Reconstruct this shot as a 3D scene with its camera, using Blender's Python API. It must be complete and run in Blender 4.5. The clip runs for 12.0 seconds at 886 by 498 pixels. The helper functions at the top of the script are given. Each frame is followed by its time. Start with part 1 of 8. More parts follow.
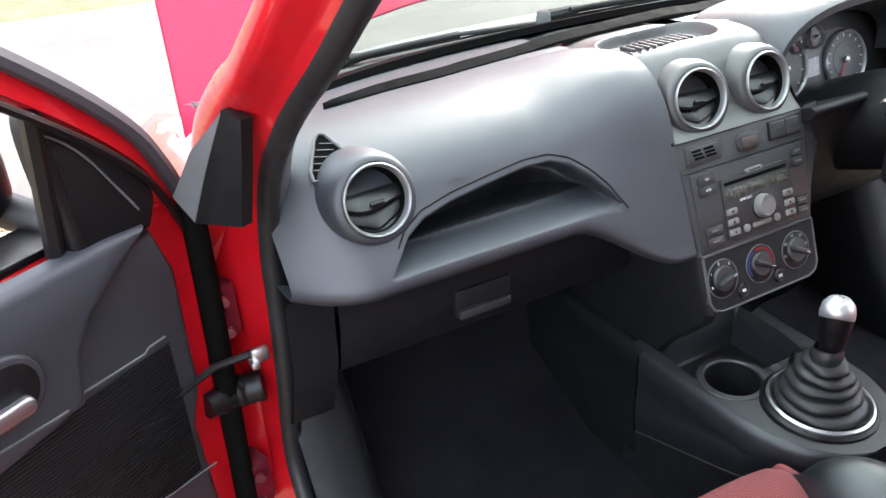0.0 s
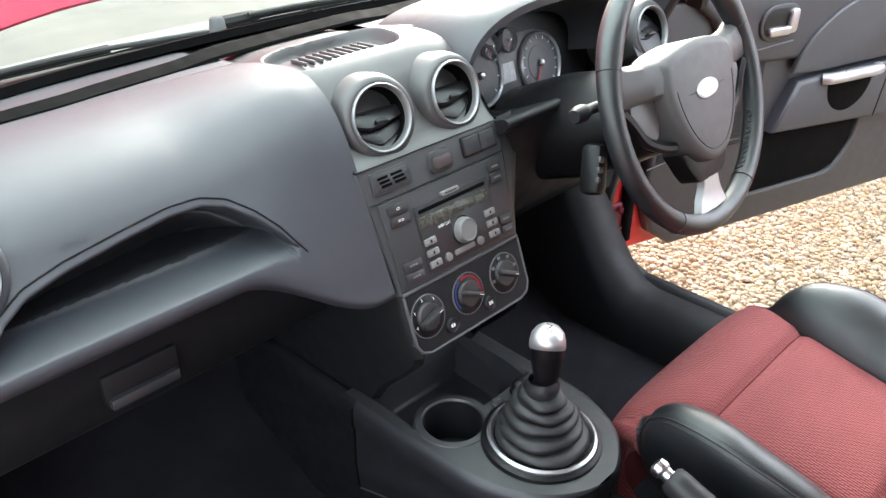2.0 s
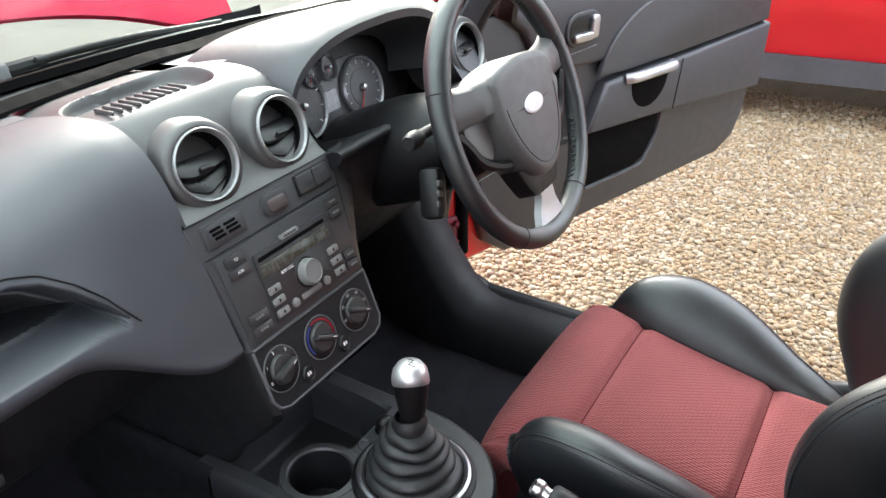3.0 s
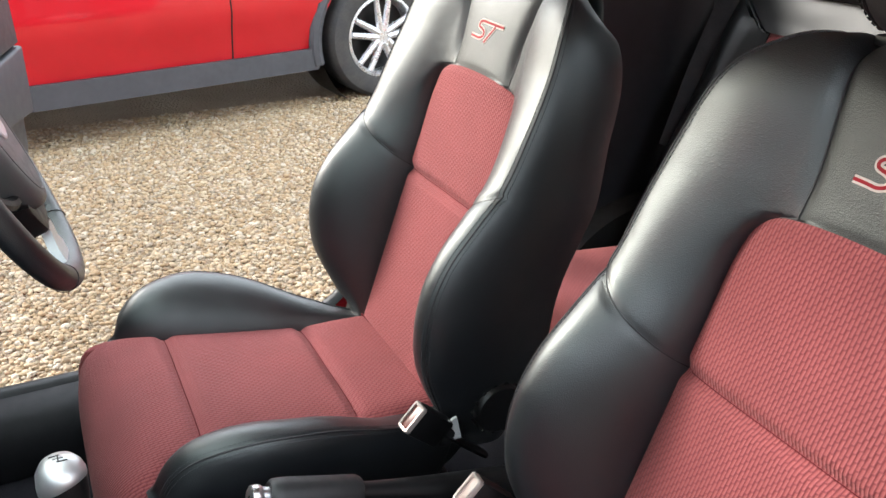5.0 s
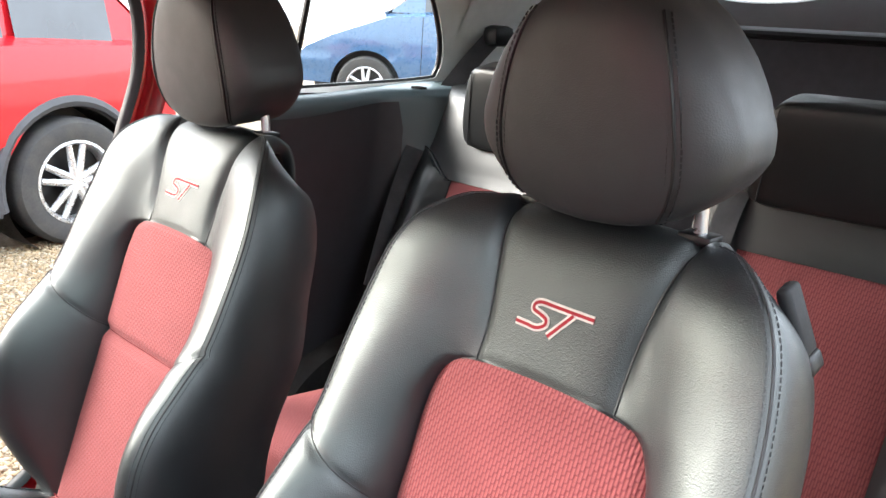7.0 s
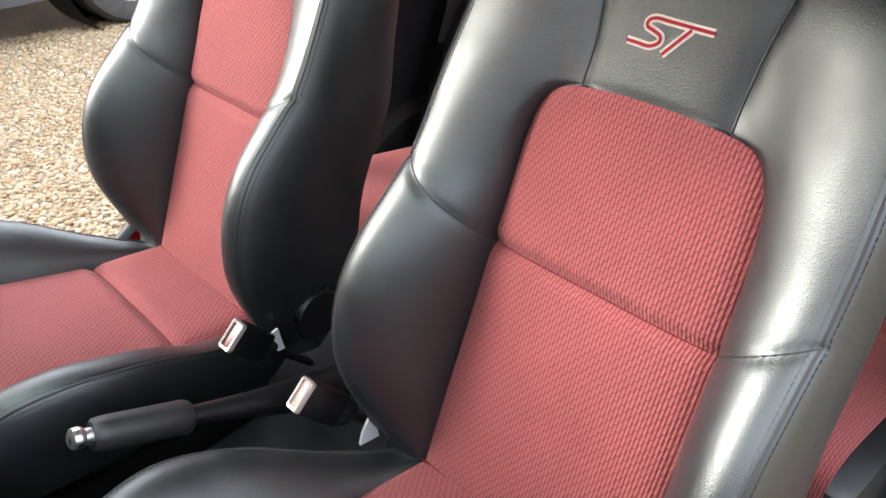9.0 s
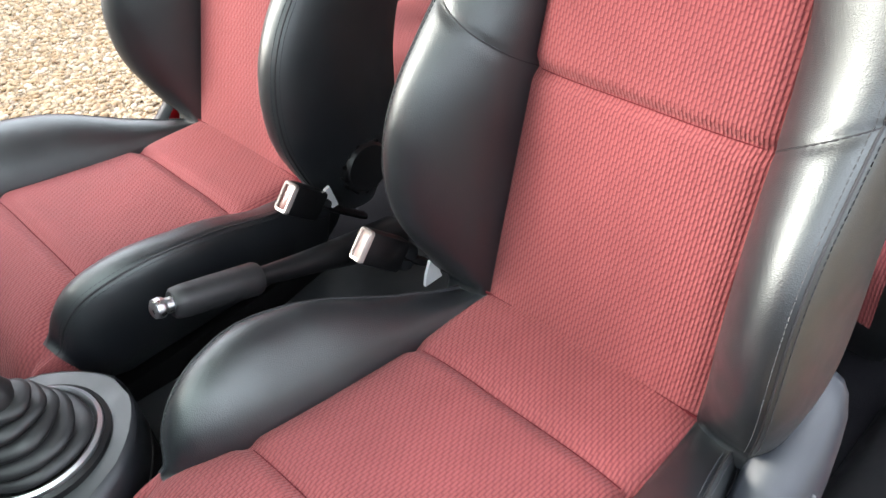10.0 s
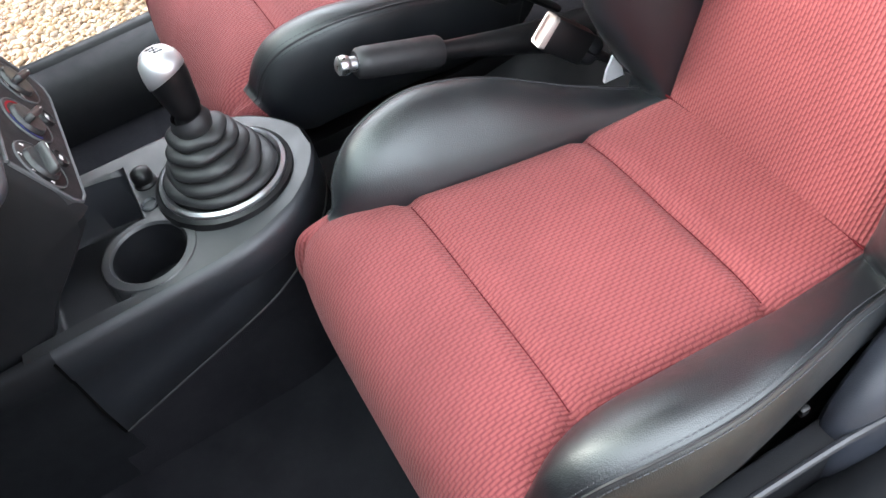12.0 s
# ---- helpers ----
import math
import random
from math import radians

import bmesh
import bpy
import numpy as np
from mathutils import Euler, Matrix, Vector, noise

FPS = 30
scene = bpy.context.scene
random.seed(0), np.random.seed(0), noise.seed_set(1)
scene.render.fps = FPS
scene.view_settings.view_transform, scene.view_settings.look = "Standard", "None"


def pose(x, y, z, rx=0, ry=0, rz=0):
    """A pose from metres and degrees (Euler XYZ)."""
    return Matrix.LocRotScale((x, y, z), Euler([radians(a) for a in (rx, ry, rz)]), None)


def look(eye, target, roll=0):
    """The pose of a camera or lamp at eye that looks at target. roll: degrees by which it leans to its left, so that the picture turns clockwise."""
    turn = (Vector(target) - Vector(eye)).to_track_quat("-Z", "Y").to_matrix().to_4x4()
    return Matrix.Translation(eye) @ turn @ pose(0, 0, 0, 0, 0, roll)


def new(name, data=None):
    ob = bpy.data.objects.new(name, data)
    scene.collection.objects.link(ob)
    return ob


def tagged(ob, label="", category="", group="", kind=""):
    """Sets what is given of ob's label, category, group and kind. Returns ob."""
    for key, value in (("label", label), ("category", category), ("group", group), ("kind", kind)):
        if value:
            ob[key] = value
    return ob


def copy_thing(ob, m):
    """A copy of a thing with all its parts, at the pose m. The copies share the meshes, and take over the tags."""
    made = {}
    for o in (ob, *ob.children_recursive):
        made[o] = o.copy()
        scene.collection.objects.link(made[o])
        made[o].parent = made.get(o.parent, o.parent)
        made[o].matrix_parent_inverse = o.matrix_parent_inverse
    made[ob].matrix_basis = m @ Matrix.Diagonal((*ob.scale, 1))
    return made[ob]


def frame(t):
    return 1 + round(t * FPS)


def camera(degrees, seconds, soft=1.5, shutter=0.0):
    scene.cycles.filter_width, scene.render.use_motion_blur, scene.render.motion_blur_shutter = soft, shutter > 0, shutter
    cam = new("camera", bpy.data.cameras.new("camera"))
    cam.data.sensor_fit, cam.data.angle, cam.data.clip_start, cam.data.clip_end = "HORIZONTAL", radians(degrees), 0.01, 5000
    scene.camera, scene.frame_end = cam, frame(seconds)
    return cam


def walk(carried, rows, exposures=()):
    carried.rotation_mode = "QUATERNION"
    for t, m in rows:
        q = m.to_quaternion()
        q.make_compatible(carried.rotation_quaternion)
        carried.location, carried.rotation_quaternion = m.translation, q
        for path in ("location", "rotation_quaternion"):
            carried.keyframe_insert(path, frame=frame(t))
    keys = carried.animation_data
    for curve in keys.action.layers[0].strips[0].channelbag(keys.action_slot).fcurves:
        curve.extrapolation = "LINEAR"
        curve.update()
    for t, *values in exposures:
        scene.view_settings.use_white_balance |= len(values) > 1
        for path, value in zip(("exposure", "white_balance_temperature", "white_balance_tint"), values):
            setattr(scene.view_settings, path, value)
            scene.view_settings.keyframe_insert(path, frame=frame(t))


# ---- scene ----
cam = camera(56.7, 12.0)
PATH = [
    (0, (-0.937, -0.568, 1.402), (-0.124, 0.973, 0.421), -3.1),
    (0.5, (-0.846, -0.53, 1.38), (0.074, 0.937, 0.379), -1.0),
    (1, (-0.77, -0.493, 1.353), (0.262, 0.874, 0.319), -0.2),
    (1.5, (-0.737, -0.485, 1.356), (0.415, 0.785, 0.326), 0.1),
    (2, (-0.723, -0.484, 1.365), (0.528, 0.716, 0.369), 0.4),
    (2.5, (-0.709, -0.476, 1.373), (0.632, 0.647, 0.403), 0.3),
    (3, (-0.696, -0.433, 1.372), (0.816, 0.447, 0.402), 0.2),
    (3.2, (-0.699, -0.421, 1.375), (0.889, 0.316, 0.408), 0.1),
    (4.8, (-0.72, -0.038, 1.289), (0.919, -0.757, 0.396), 1.0),
    (5, (-0.733, -0.023, 1.285), (0.871, -0.846, 0.419), 0.7),
    (5.5, (-0.751, -0.023, 1.331), (0.752, -1.164, 0.668), 3.1),
    (6, (-0.774, -0.059, 1.351), (0.576, -1.422, 0.785), 3.6),
    (6.5, (-0.769, -0.045, 1.338), (0.545, -1.457, 0.81), 3.4),
    (8.3, (-0.743, -0.015, 1.267), (0.548, -1.336, 0.5), 4.0),
    (8.5, (-0.743, -0.01, 1.263), (0.548, -1.285, 0.42), 3.4),
    (9, (-0.734, 0.002, 1.257), (0.51, -1.185, 0.234), 1.2),
    (9.5, (-0.731, 0.012, 1.248), (0.508, -1.053, 0.095), -2.0),
    (10, (-0.736, 0.021, 1.245), (0.434, -0.943, -0.06), -8.2),
    (10.5, (-0.733, 0.027, 1.245), (0.407, -0.76, -0.197), -14.5),
    (11, (-0.731, 0.032, 1.238), (0.437, -0.548, -0.279), -20.3),
    (11.5, (-0.758, 0.02, 1.225), (0.49, -0.419, -0.275), -20.4),
    (12, (-0.794, 0.023, 1.212), (0.445, -0.359, -0.31), -15.6),
]
walk(cam, [(t, look(eye, target, roll)) for t, eye, target, roll in PATH], [(0, 2.56, 6350, 12), (0.5, 2.55, 6400, 11), (1.0, 2.68, 6500, 10), (1.5, 2.80, 6500, 10), (2.0, 2.65, 6500, 10), (2.5, 2.45, 6500, 10), (3.2, 2.3, 6500, 10), (4.8, 2.2, 6500, 9), (5.2, 2.25, 6500, 9), (5.6, 2.55, 6450, 9), (6.0, 2.85, 6400, 8), (6.7, 2.9, 6400, 8), (8.3, 2.45, 6500, 10), (9.0, 2.5, 6500, 10), (10.0, 2.68, 6450, 10), (10.6, 2.90, 6450, 11), (11.5, 2.96, 6450, 11), (12.0, 3.0, 6400, 11)])

# ---- world, sun and exposure ----
world = bpy.data.worlds.new("sky")
scene.world = world
world.use_nodes = True
wn = world.node_tree.nodes
sky = wn.new("ShaderNodeTexSky")
sky.sky_type = "NISHITA"
sky.sun_disc = False
SUN_ELEV, SUN_ROT = radians(27), radians(50)
sky.sun_elevation, sky.sun_rotation = SUN_ELEV, SUN_ROT
sky.air_density, sky.dust_density, sky.ozone_density = 1.0, 4.0, 0.6
soft_sky = wn.new("ShaderNodeMixRGB")
soft_sky.inputs[0].default_value = 0.7
# overcast: the cloud is about three times as bright overhead as at the horizon
sky_way = wn.new("ShaderNodeTexCoord")
sky_up = wn.new("ShaderNodeSeparateXYZ")
cloud = wn.new("ShaderNodeMapRange")
cloud.inputs[1].default_value, cloud.inputs[2].default_value = -0.05, 1.0
cloud.inputs[3].default_value, cloud.inputs[4].default_value = 0.75, 1.75
cloud_tone = wn.new("ShaderNodeMixRGB")
cloud_tone.blend_type = "MULTIPLY"
cloud_tone.inputs[0].default_value = 1.0
cloud_tone.inputs[1].default_value = (7.2, 7.65, 8.2, 1)
world.node_tree.links.new(sky_way.outputs["Generated"], sky_up.inputs[0])
world.node_tree.links.new(sky_up.outputs[2], cloud.inputs[0])
world.node_tree.links.new(cloud.outputs[0], cloud_tone.inputs[2])
world.node_tree.links.new(cloud_tone.outputs[0], soft_sky.inputs[2])
world.node_tree.links.new(sky.outputs[0], soft_sky.inputs[1])
world.node_tree.links.new(soft_sky.outputs[0], wn["Background"].inputs[0])
wn["Background"].inputs[1].default_value = 0.13
sun = new("sun", bpy.data.lights.new("sun", "SUN"))
sun.data.energy, sun.data.angle, sun.data.color = 1.8, radians(22), (1.0, 0.97, 0.92)
SUN_WAY = Vector((math.sin(SUN_ROT) * math.cos(SUN_ELEV), math.cos(SUN_ROT) * math.cos(SUN_ELEV), math.sin(SUN_ELEV)))
sun.matrix_world = look(SUN_WAY * 20, (0, 0, 0))

# ---- materials ----


def rgb(c):
    return (c[0], c[1], c[2], 1.0)


def mat(name, a, b=None, rough=0.5, metal=0.0, scale=8.0, grain=400.0, bump=0.15, dist=0.0006, rough_var=0.08, coat=0.0, spec=0.5, voronoi=False, coat_rough=0.06):
    """A surface in two tones mottled at a large scale, with fine relief and uneven gloss."""
    m = bpy.data.materials.new(name)
    m.use_nodes = True
    nt = m.node_tree
    n, l = nt.nodes, nt.links
    p = n["Principled BSDF"]
    tc = n.new("ShaderNodeTexCoord")
    big = n.new("ShaderNodeTexNoise")
    big.inputs["Scale"].default_value, big.inputs["Detail"].default_value = scale, 5
    l.new(tc.outputs["Object"], big.inputs["Vector"])
    mix = n.new("ShaderNodeMixRGB")
    mix.inputs[1].default_value, mix.inputs[2].default_value = rgb(a), rgb(b or [v * 0.75 for v in a])
    ramp = n.new("ShaderNodeMapRange")
    ramp.inputs[1].default_value, ramp.inputs[2].default_value = 0.35, 0.65
    l.new(big.outputs[0], ramp.inputs[0])
    l.new(ramp.outputs[0], mix.inputs[0])
    l.new(mix.outputs[0], p.inputs["Base Color"])
    rr = n.new("ShaderNodeMapRange")
    rr.inputs[1].default_value, rr.inputs[2].default_value = 0.3, 0.7
    rr.inputs[3].default_value, rr.inputs[4].default_value = max(0.02, rough - rough_var), min(1, rough + rough_var)
    mid = n.new("ShaderNodeTexNoise")
    mid.inputs["Scale"].default_value, mid.inputs["Detail"].default_value = scale * 6, 4
    l.new(tc.outputs["Object"], mid.inputs["Vector"])
    l.new(mid.outputs[0], rr.inputs[0])
    l.new(rr.outputs[0], p.inputs["Roughness"])
    p.inputs["Metallic"].default_value = metal
    p.inputs["Coat Weight"].default_value = coat
    p.inputs["Coat Roughness"].default_value = coat_rough
    p.inputs["Specular IOR Level"].default_value = spec
    if bump:
        if voronoi:
            fine = n.new("ShaderNodeTexVoronoi")
            fine.inputs["Scale"].default_value = grain
        else:
            fine = n.new("ShaderNodeTexNoise")
            fine.inputs["Scale"].default_value, fine.inputs["Detail"].default_value = grain, 3
        l.new(tc.outputs["Object"], fine.inputs["Vector"])
        bp = n.new("ShaderNodeBump")
        bp.inputs["Strength"].default_value, bp.inputs["Distance"].default_value = bump, dist
        l.new(fine.outputs[0], bp.inputs["Height"])
        l.new(bp.outputs[0], p.inputs["Normal"])
    return m


def fabric(name):
    """Ribbed red cloth: short raised ribs in staggered rows, from the part's own length and width."""
    m = bpy.data.materials.new(name)
    m.use_nodes = True
    n, l = m.node_tree.nodes, m.node_tree.links
    p = n["Principled BSDF"]
    uv = n.new("ShaderNodeUVMap")
    wob = n.new("ShaderNodeTexNoise")
    wob.inputs["Scale"].default_value = 9
    l.new(uv.outputs[0], wob.inputs["Vector"])
    add = n.new("ShaderNodeMixRGB")
    add.blend_type = "ADD"
    add.inputs[0].default_value = 0.002
    l.new(uv.outputs[0], add.inputs[1])
    l.new(wob.outputs[1], add.inputs[2])
    def calc(op, a, b=None, c=None):
        k = n.new("ShaderNodeMath")
        k.operation = op
        for slot, v in enumerate((a, b, c)):
            if v is None:
                continue
            if isinstance(v, (int, float)):
                k.inputs[slot].default_value = v
            else:
                l.new(v, k.inputs[slot])
        return k.outputs[0]

    xy = n.new("ShaderNodeSeparateXYZ")
    l.new(add.outputs[0], xy.inputs[0])
    v = calc("DIVIDE", xy.outputs[1], 0.0112)
    u = calc("DIVIDE", xy.outputs[0], 0.0042)
    col = calc("FLOOR", u)
    # each column of the weave is a row of short slanting ribs, shifted by half a rib against its neighbour
    end = calc("SUBTRACT", calc("FRACT", calc("ADD", v, calc("MULTIPLY", col, 0.5))), 0.5)
    side = calc("MULTIPLY_ADD", end, 0.20, calc("SUBTRACT", calc("SUBTRACT", u, col), 0.5))

    def soft(value, lo, hi, a, b):
        k = n.new("ShaderNodeMapRange")
        k.interpolation_type = "SMOOTHSTEP"
        for slot, q in enumerate((lo, hi, a, b)):
            k.inputs[slot + 1].default_value = q
        l.new(value, k.inputs[0])
        return k.outputs[0]

    across_rib = soft(calc("ABSOLUTE", side), 0.10, 0.54, 1.0, 0.0)
    along_rib = soft(calc("ABSOLUTE", end), 0.36, 0.50, 1.0, 0.38)
    rib = calc("MULTIPLY", across_rib, along_rib)
    thr = n.new("ShaderNodeTexNoise")
    thr.inputs["Scale"].default_value, thr.inputs["Detail"].default_value = 900, 2
    l.new(uv.outputs[0], thr.inputs["Vector"])
    big = n.new("ShaderNodeTexNoise")
    big.inputs["Scale"].default_value, big.inputs["Detail"].default_value = 6, 4
    l.new(uv.outputs[0], big.inputs["Vector"])
    c1 = n.new("ShaderNodeMixRGB")
    c1.inputs[1].default_value, c1.inputs[2].default_value = (0.126, 0.020, 0.026, 1), (0.284, 0.071, 0.071, 1)
    tone = calc("MULTIPLY_ADD", rib, 0.75, 0.25)
    l.new(tone, c1.inputs[0])
    c2 = n.new("ShaderNodeMixRGB")
    c2.blend_type = "MULTIPLY"
    c2.inputs[0].default_value = 0.35
    l.new(c1.outputs[0], c2.inputs[1])
    l.new(thr.outputs[0], c2.inputs[2])
    c3 = n.new("ShaderNodeMixRGB")
    c3.blend_type = "OVERLAY"
    c3.inputs[0].default_value = 0.3
    l.new(c2.outputs[0], c3.inputs[1])
    l.new(big.outputs[0], c3.inputs[2])
    l.new(c3.outputs[0], p.inputs["Base Color"])
    p.inputs["Roughness"].default_value = 0.82
    p.inputs["Specular IOR Level"].default_value = 0.25
    p.inputs["Sheen Weight"].default_value = 0.10
    p.inputs["Sheen Tint"].default_value = (1, 0.68, 0.66, 1)
    hgt = n.new("ShaderNodeMixRGB")
    hgt.inputs[0].default_value = 0.25
    l.new(rib, hgt.inputs[1])
    l.new(thr.outputs[0], hgt.inputs[2])
    bp = n.new("ShaderNodeBump")
    bp.inputs["Strength"].default_value, bp.inputs["Distance"].default_value = 1.0, 0.0010
    l.new(hgt.outputs[0], bp.inputs["Height"])
    l.new(bp.outputs[0], p.inputs["Normal"])
    return m


def glass(name, tint=(0.82, 0.9, 0.84), rough=0.0):
    m = bpy.data.materials.new(name)
    m.use_nodes = True
    n, l = m.node_tree.nodes, m.node_tree.links
    n.remove(n["Principled BSDF"])
    out = n["Material Output"]
    tr = n.new("ShaderNodeBsdfTransparent")
    tr.inputs[0].default_value = rgb(tint)
    gl = n.new("ShaderNodeBsdfGlossy")
    gl.inputs["Roughness"].default_value = 0.02
    lw = n.new("ShaderNodeLayerWeight")
    lw.inputs["Blend"].default_value = 0.5
    pw = n.new("ShaderNodeMath")
    pw.operation = "POWER"
    pw.inputs[1].default_value = 4.5
    l.new(lw.outputs["Facing"], pw.inputs[0])
    fr = n.new("ShaderNodeMath")
    fr.operation = "MULTIPLY_ADD"
    fr.inputs[1].default_value, fr.inputs[2].default_value = 0.85, 0.06
    l.new(pw.outputs[0], fr.inputs[0])
    mx = n.new("ShaderNodeMixShader")
    l.new(fr.outputs[0], mx.inputs[0])
    l.new(tr.outputs[0], mx.inputs[1])
    l.new(gl.outputs[0], mx.inputs[2])
    l.new(mx.outputs[0], out.inputs[0])
    return m


M_LEATHER = mat("black_leather", (0.0048, 0.0058, 0.0080), (0.0040, 0.0048, 0.0068), rough=0.44, scale=5, grain=760, bump=0.42, dist=0.0005, rough_var=0.06, voronoi=True, spec=0.88, coat=0.28, coat_rough=0.40)
M_GRAINED = mat("grained_black_leather", (0.0050, 0.0057, 0.0062), (0.0040, 0.0046, 0.0052), rough=0.48, scale=5, grain=760, bump=0.55, dist=0.0006, rough_var=0.05, voronoi=True, spec=0.6, coat=0.15, coat_rough=0.44)
M_RESTHIDE = mat("head_restraint_leather", (0.0105, 0.0112, 0.0128), (0.0086, 0.0094, 0.0108), rough=0.54, scale=5, grain=620, bump=0.26, dist=0.0006, rough_var=0.05, voronoi=True, spec=0.75)
for m_hide in (M_LEATHER, M_GRAINED):
    m_hide.node_tree.nodes["Principled BSDF"].inputs["Specular Tint"].default_value = (0.94, 1.0, 0.98, 1)
M_PAD = mat("grey_airbag_cover", (0.098, 0.097, 0.098), (0.087, 0.086, 0.087), rough=0.5, scale=9, grain=800, bump=0.2, dist=0.0004, voronoi=True)
M_LEATHER_REAR = mat("rear_leather", (0.0060, 0.0070, 0.0076), (0.0050, 0.0058, 0.0064), rough=0.44, scale=5, grain=760, bump=0.25, dist=0.0004, rough_var=0.05, voronoi=True, spec=0.5, coat=0.1, coat_rough=0.36)
M_STITCH = mat("grey_thread", (0.040, 0.041, 0.046), rough=0.8, grain=900, bump=0.2)
M_SEAM = mat("seam_shadow_piping", (0.012, 0.012, 0.014), rough=0.6)
M_REDSEAM = mat("dark_red_seam", (0.085, 0.012, 0.015), rough=0.95, bump=0.0, spec=0.05)
M_FABRIC = fabric("red_ribbed_cloth")
M_DASH = mat("dash_soft_plastic", (0.0165, 0.0195, 0.0270), (0.0145, 0.0170, 0.0235), rough=0.57, scale=5, grain=900, bump=0.16, dist=0.0004, rough_var=0.03, voronoi=True, spec=0.9)
M_TRIM = mat("grey_hard_plastic", (0.022, 0.024, 0.029), (0.018, 0.020, 0.024), rough=0.5, scale=6, grain=800, bump=0.2, dist=0.0004, rough_var=0.05, voronoi=True, spec=0.7)
M_COVER = mat("blue_grey_plastic", (0.022, 0.0255, 0.034), (0.019, 0.022, 0.0295), rough=0.48, scale=6, grain=800, bump=0.2, dist=0.0004, rough_var=0.05, voronoi=True, spec=0.6)
M_STACKTOP = mat("stack_cover_plastic", (0.046, 0.046, 0.046), (0.040, 0.040, 0.041), rough=0.46, scale=6, grain=900, bump=0.2, dist=0.0004, rough_var=0.05, voronoi=True, spec=0.7)
M_STACK = mat("stack_plastic", (0.038, 0.039, 0.041), (0.032, 0.033, 0.035), rough=0.42, scale=6, grain=900, bump=0.12, dist=0.0003)
# near-black plastic; on the shelf's inside and the sills it stands for shade
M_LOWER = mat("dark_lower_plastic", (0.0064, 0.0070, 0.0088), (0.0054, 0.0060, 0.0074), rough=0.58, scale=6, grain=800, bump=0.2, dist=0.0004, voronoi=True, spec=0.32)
M_RING = mat("grey_vent_ring", (0.26, 0.265, 0.27), (0.22, 0.225, 0.23), rough=0.38, metal=0.6, scale=20, grain=900, bump=0.05)
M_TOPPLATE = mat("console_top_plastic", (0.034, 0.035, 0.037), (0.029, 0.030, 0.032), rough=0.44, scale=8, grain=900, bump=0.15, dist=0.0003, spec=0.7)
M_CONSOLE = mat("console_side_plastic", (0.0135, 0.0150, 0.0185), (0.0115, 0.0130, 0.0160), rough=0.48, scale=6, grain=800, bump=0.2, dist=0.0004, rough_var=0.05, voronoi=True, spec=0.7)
M_KNOB = mat("satin_knob_silver", (0.62, 0.62, 0.63), (0.54, 0.54, 0.55), rough=0.42, metal=0.85, scale=30, grain=700, bump=0.06)
M_BLACK = mat("black_plastic", (0.0045, 0.0045, 0.0052), (0.0035, 0.0035, 0.004), rough=0.42, scale=9, grain=700, bump=0.12, spec=0.36)
M_DARK = mat("dark_carpet", (0.0175, 0.0175, 0.021), (0.0125, 0.0125, 0.0155), rough=0.95, scale=14, grain=900, bump=0.9, dist=0.003, spec=0.1)
M_BLADE = mat("gloss_black_blade", (0.009, 0.009, 0.010), (0.007, 0.007, 0.008), rough=0.34, scale=9, grain=700, bump=0.05, spec=0.45)
M_RUBBER = mat("black_rubber", (0.018, 0.018, 0.019), (0.012, 0.012, 0.013), rough=0.5, scale=12, grain=300, bump=0.12)
M_SEAL = mat("grey_weather_seal", (0.06, 0.062, 0.07), (0.045, 0.047, 0.053), rough=0.55, scale=10, grain=600, bump=0.2)
M_DOORSEAL = mat("black_door_seal", (0.014, 0.0145, 0.016), (0.010, 0.0105, 0.012), rough=0.5, scale=10, grain=600, bump=0.2)
M_CHROME = mat("satin_chrome", (0.56, 0.57, 0.59), (0.48, 0.49, 0.51), rough=0.38, metal=1.0, scale=20, grain=900, bump=0.05)
M_BRIGHT = mat("bright_steel", (0.8, 0.8, 0.82), (0.7, 0.7, 0.72), rough=0.32, metal=1.0, scale=20, bump=0.0)
M_SILVER = mat("silver_paint", (0.42, 0.43, 0.45), (0.36, 0.37, 0.39), rough=0.34, metal=0.6, scale=14, bump=0.05)
M_WHITEMETAL = mat("zinc_plate", (0.66, 0.67, 0.68), (0.58, 0.59, 0.60), rough=0.45, metal=0.25, scale=14, bump=0.05)
M_RED = mat("red_car_paint", (0.36, 0.006, 0.012), (0.33, 0.005, 0.010), rough=0.4, scale=4, grain=60, bump=0.02, coat=0.8, spec=0.15)
M_REDJAMB = mat("red_jamb_paint", (0.46, 0.006, 0.012), (0.38, 0.005, 0.010), rough=0.42, scale=9, grain=120, bump=0.05, coat=0.9, coat_rough=0.05, spec=0.15)
# jamb red darkened to maroon: the hinges' shade is in the colour
M_HINGE = mat("shaded_red_paint", (0.13, 0.006, 0.018), (0.06, 0.004, 0.010), rough=0.45, scale=24, grain=120, bump=0.1, coat=0.4)
# the car's red shifted to bright pink, as strong light makes it look
M_BONNET = mat("overlit_bonnet_paint", (0.52, 0.016, 0.060), (0.47, 0.013, 0.050), rough=0.5, scale=4, grain=60, bump=0.02, coat=0.25, spec=0.2)
M_BLUE = mat("blue_car_paint", (0.028, 0.080, 0.165), (0.022, 0.066, 0.140), rough=0.3, scale=4, bump=0.02, coat=1.0)
M_CLAD = mat("grey_cladding", (0.095, 0.097, 0.102), (0.078, 0.080, 0.085), rough=0.6, scale=6, grain=500, bump=0.2)
M_SILLCLAD = mat("dark_car_cladding", (0.040, 0.042, 0.048), (0.032, 0.034, 0.039), rough=0.6, scale=6, grain=300, bump=0.2)
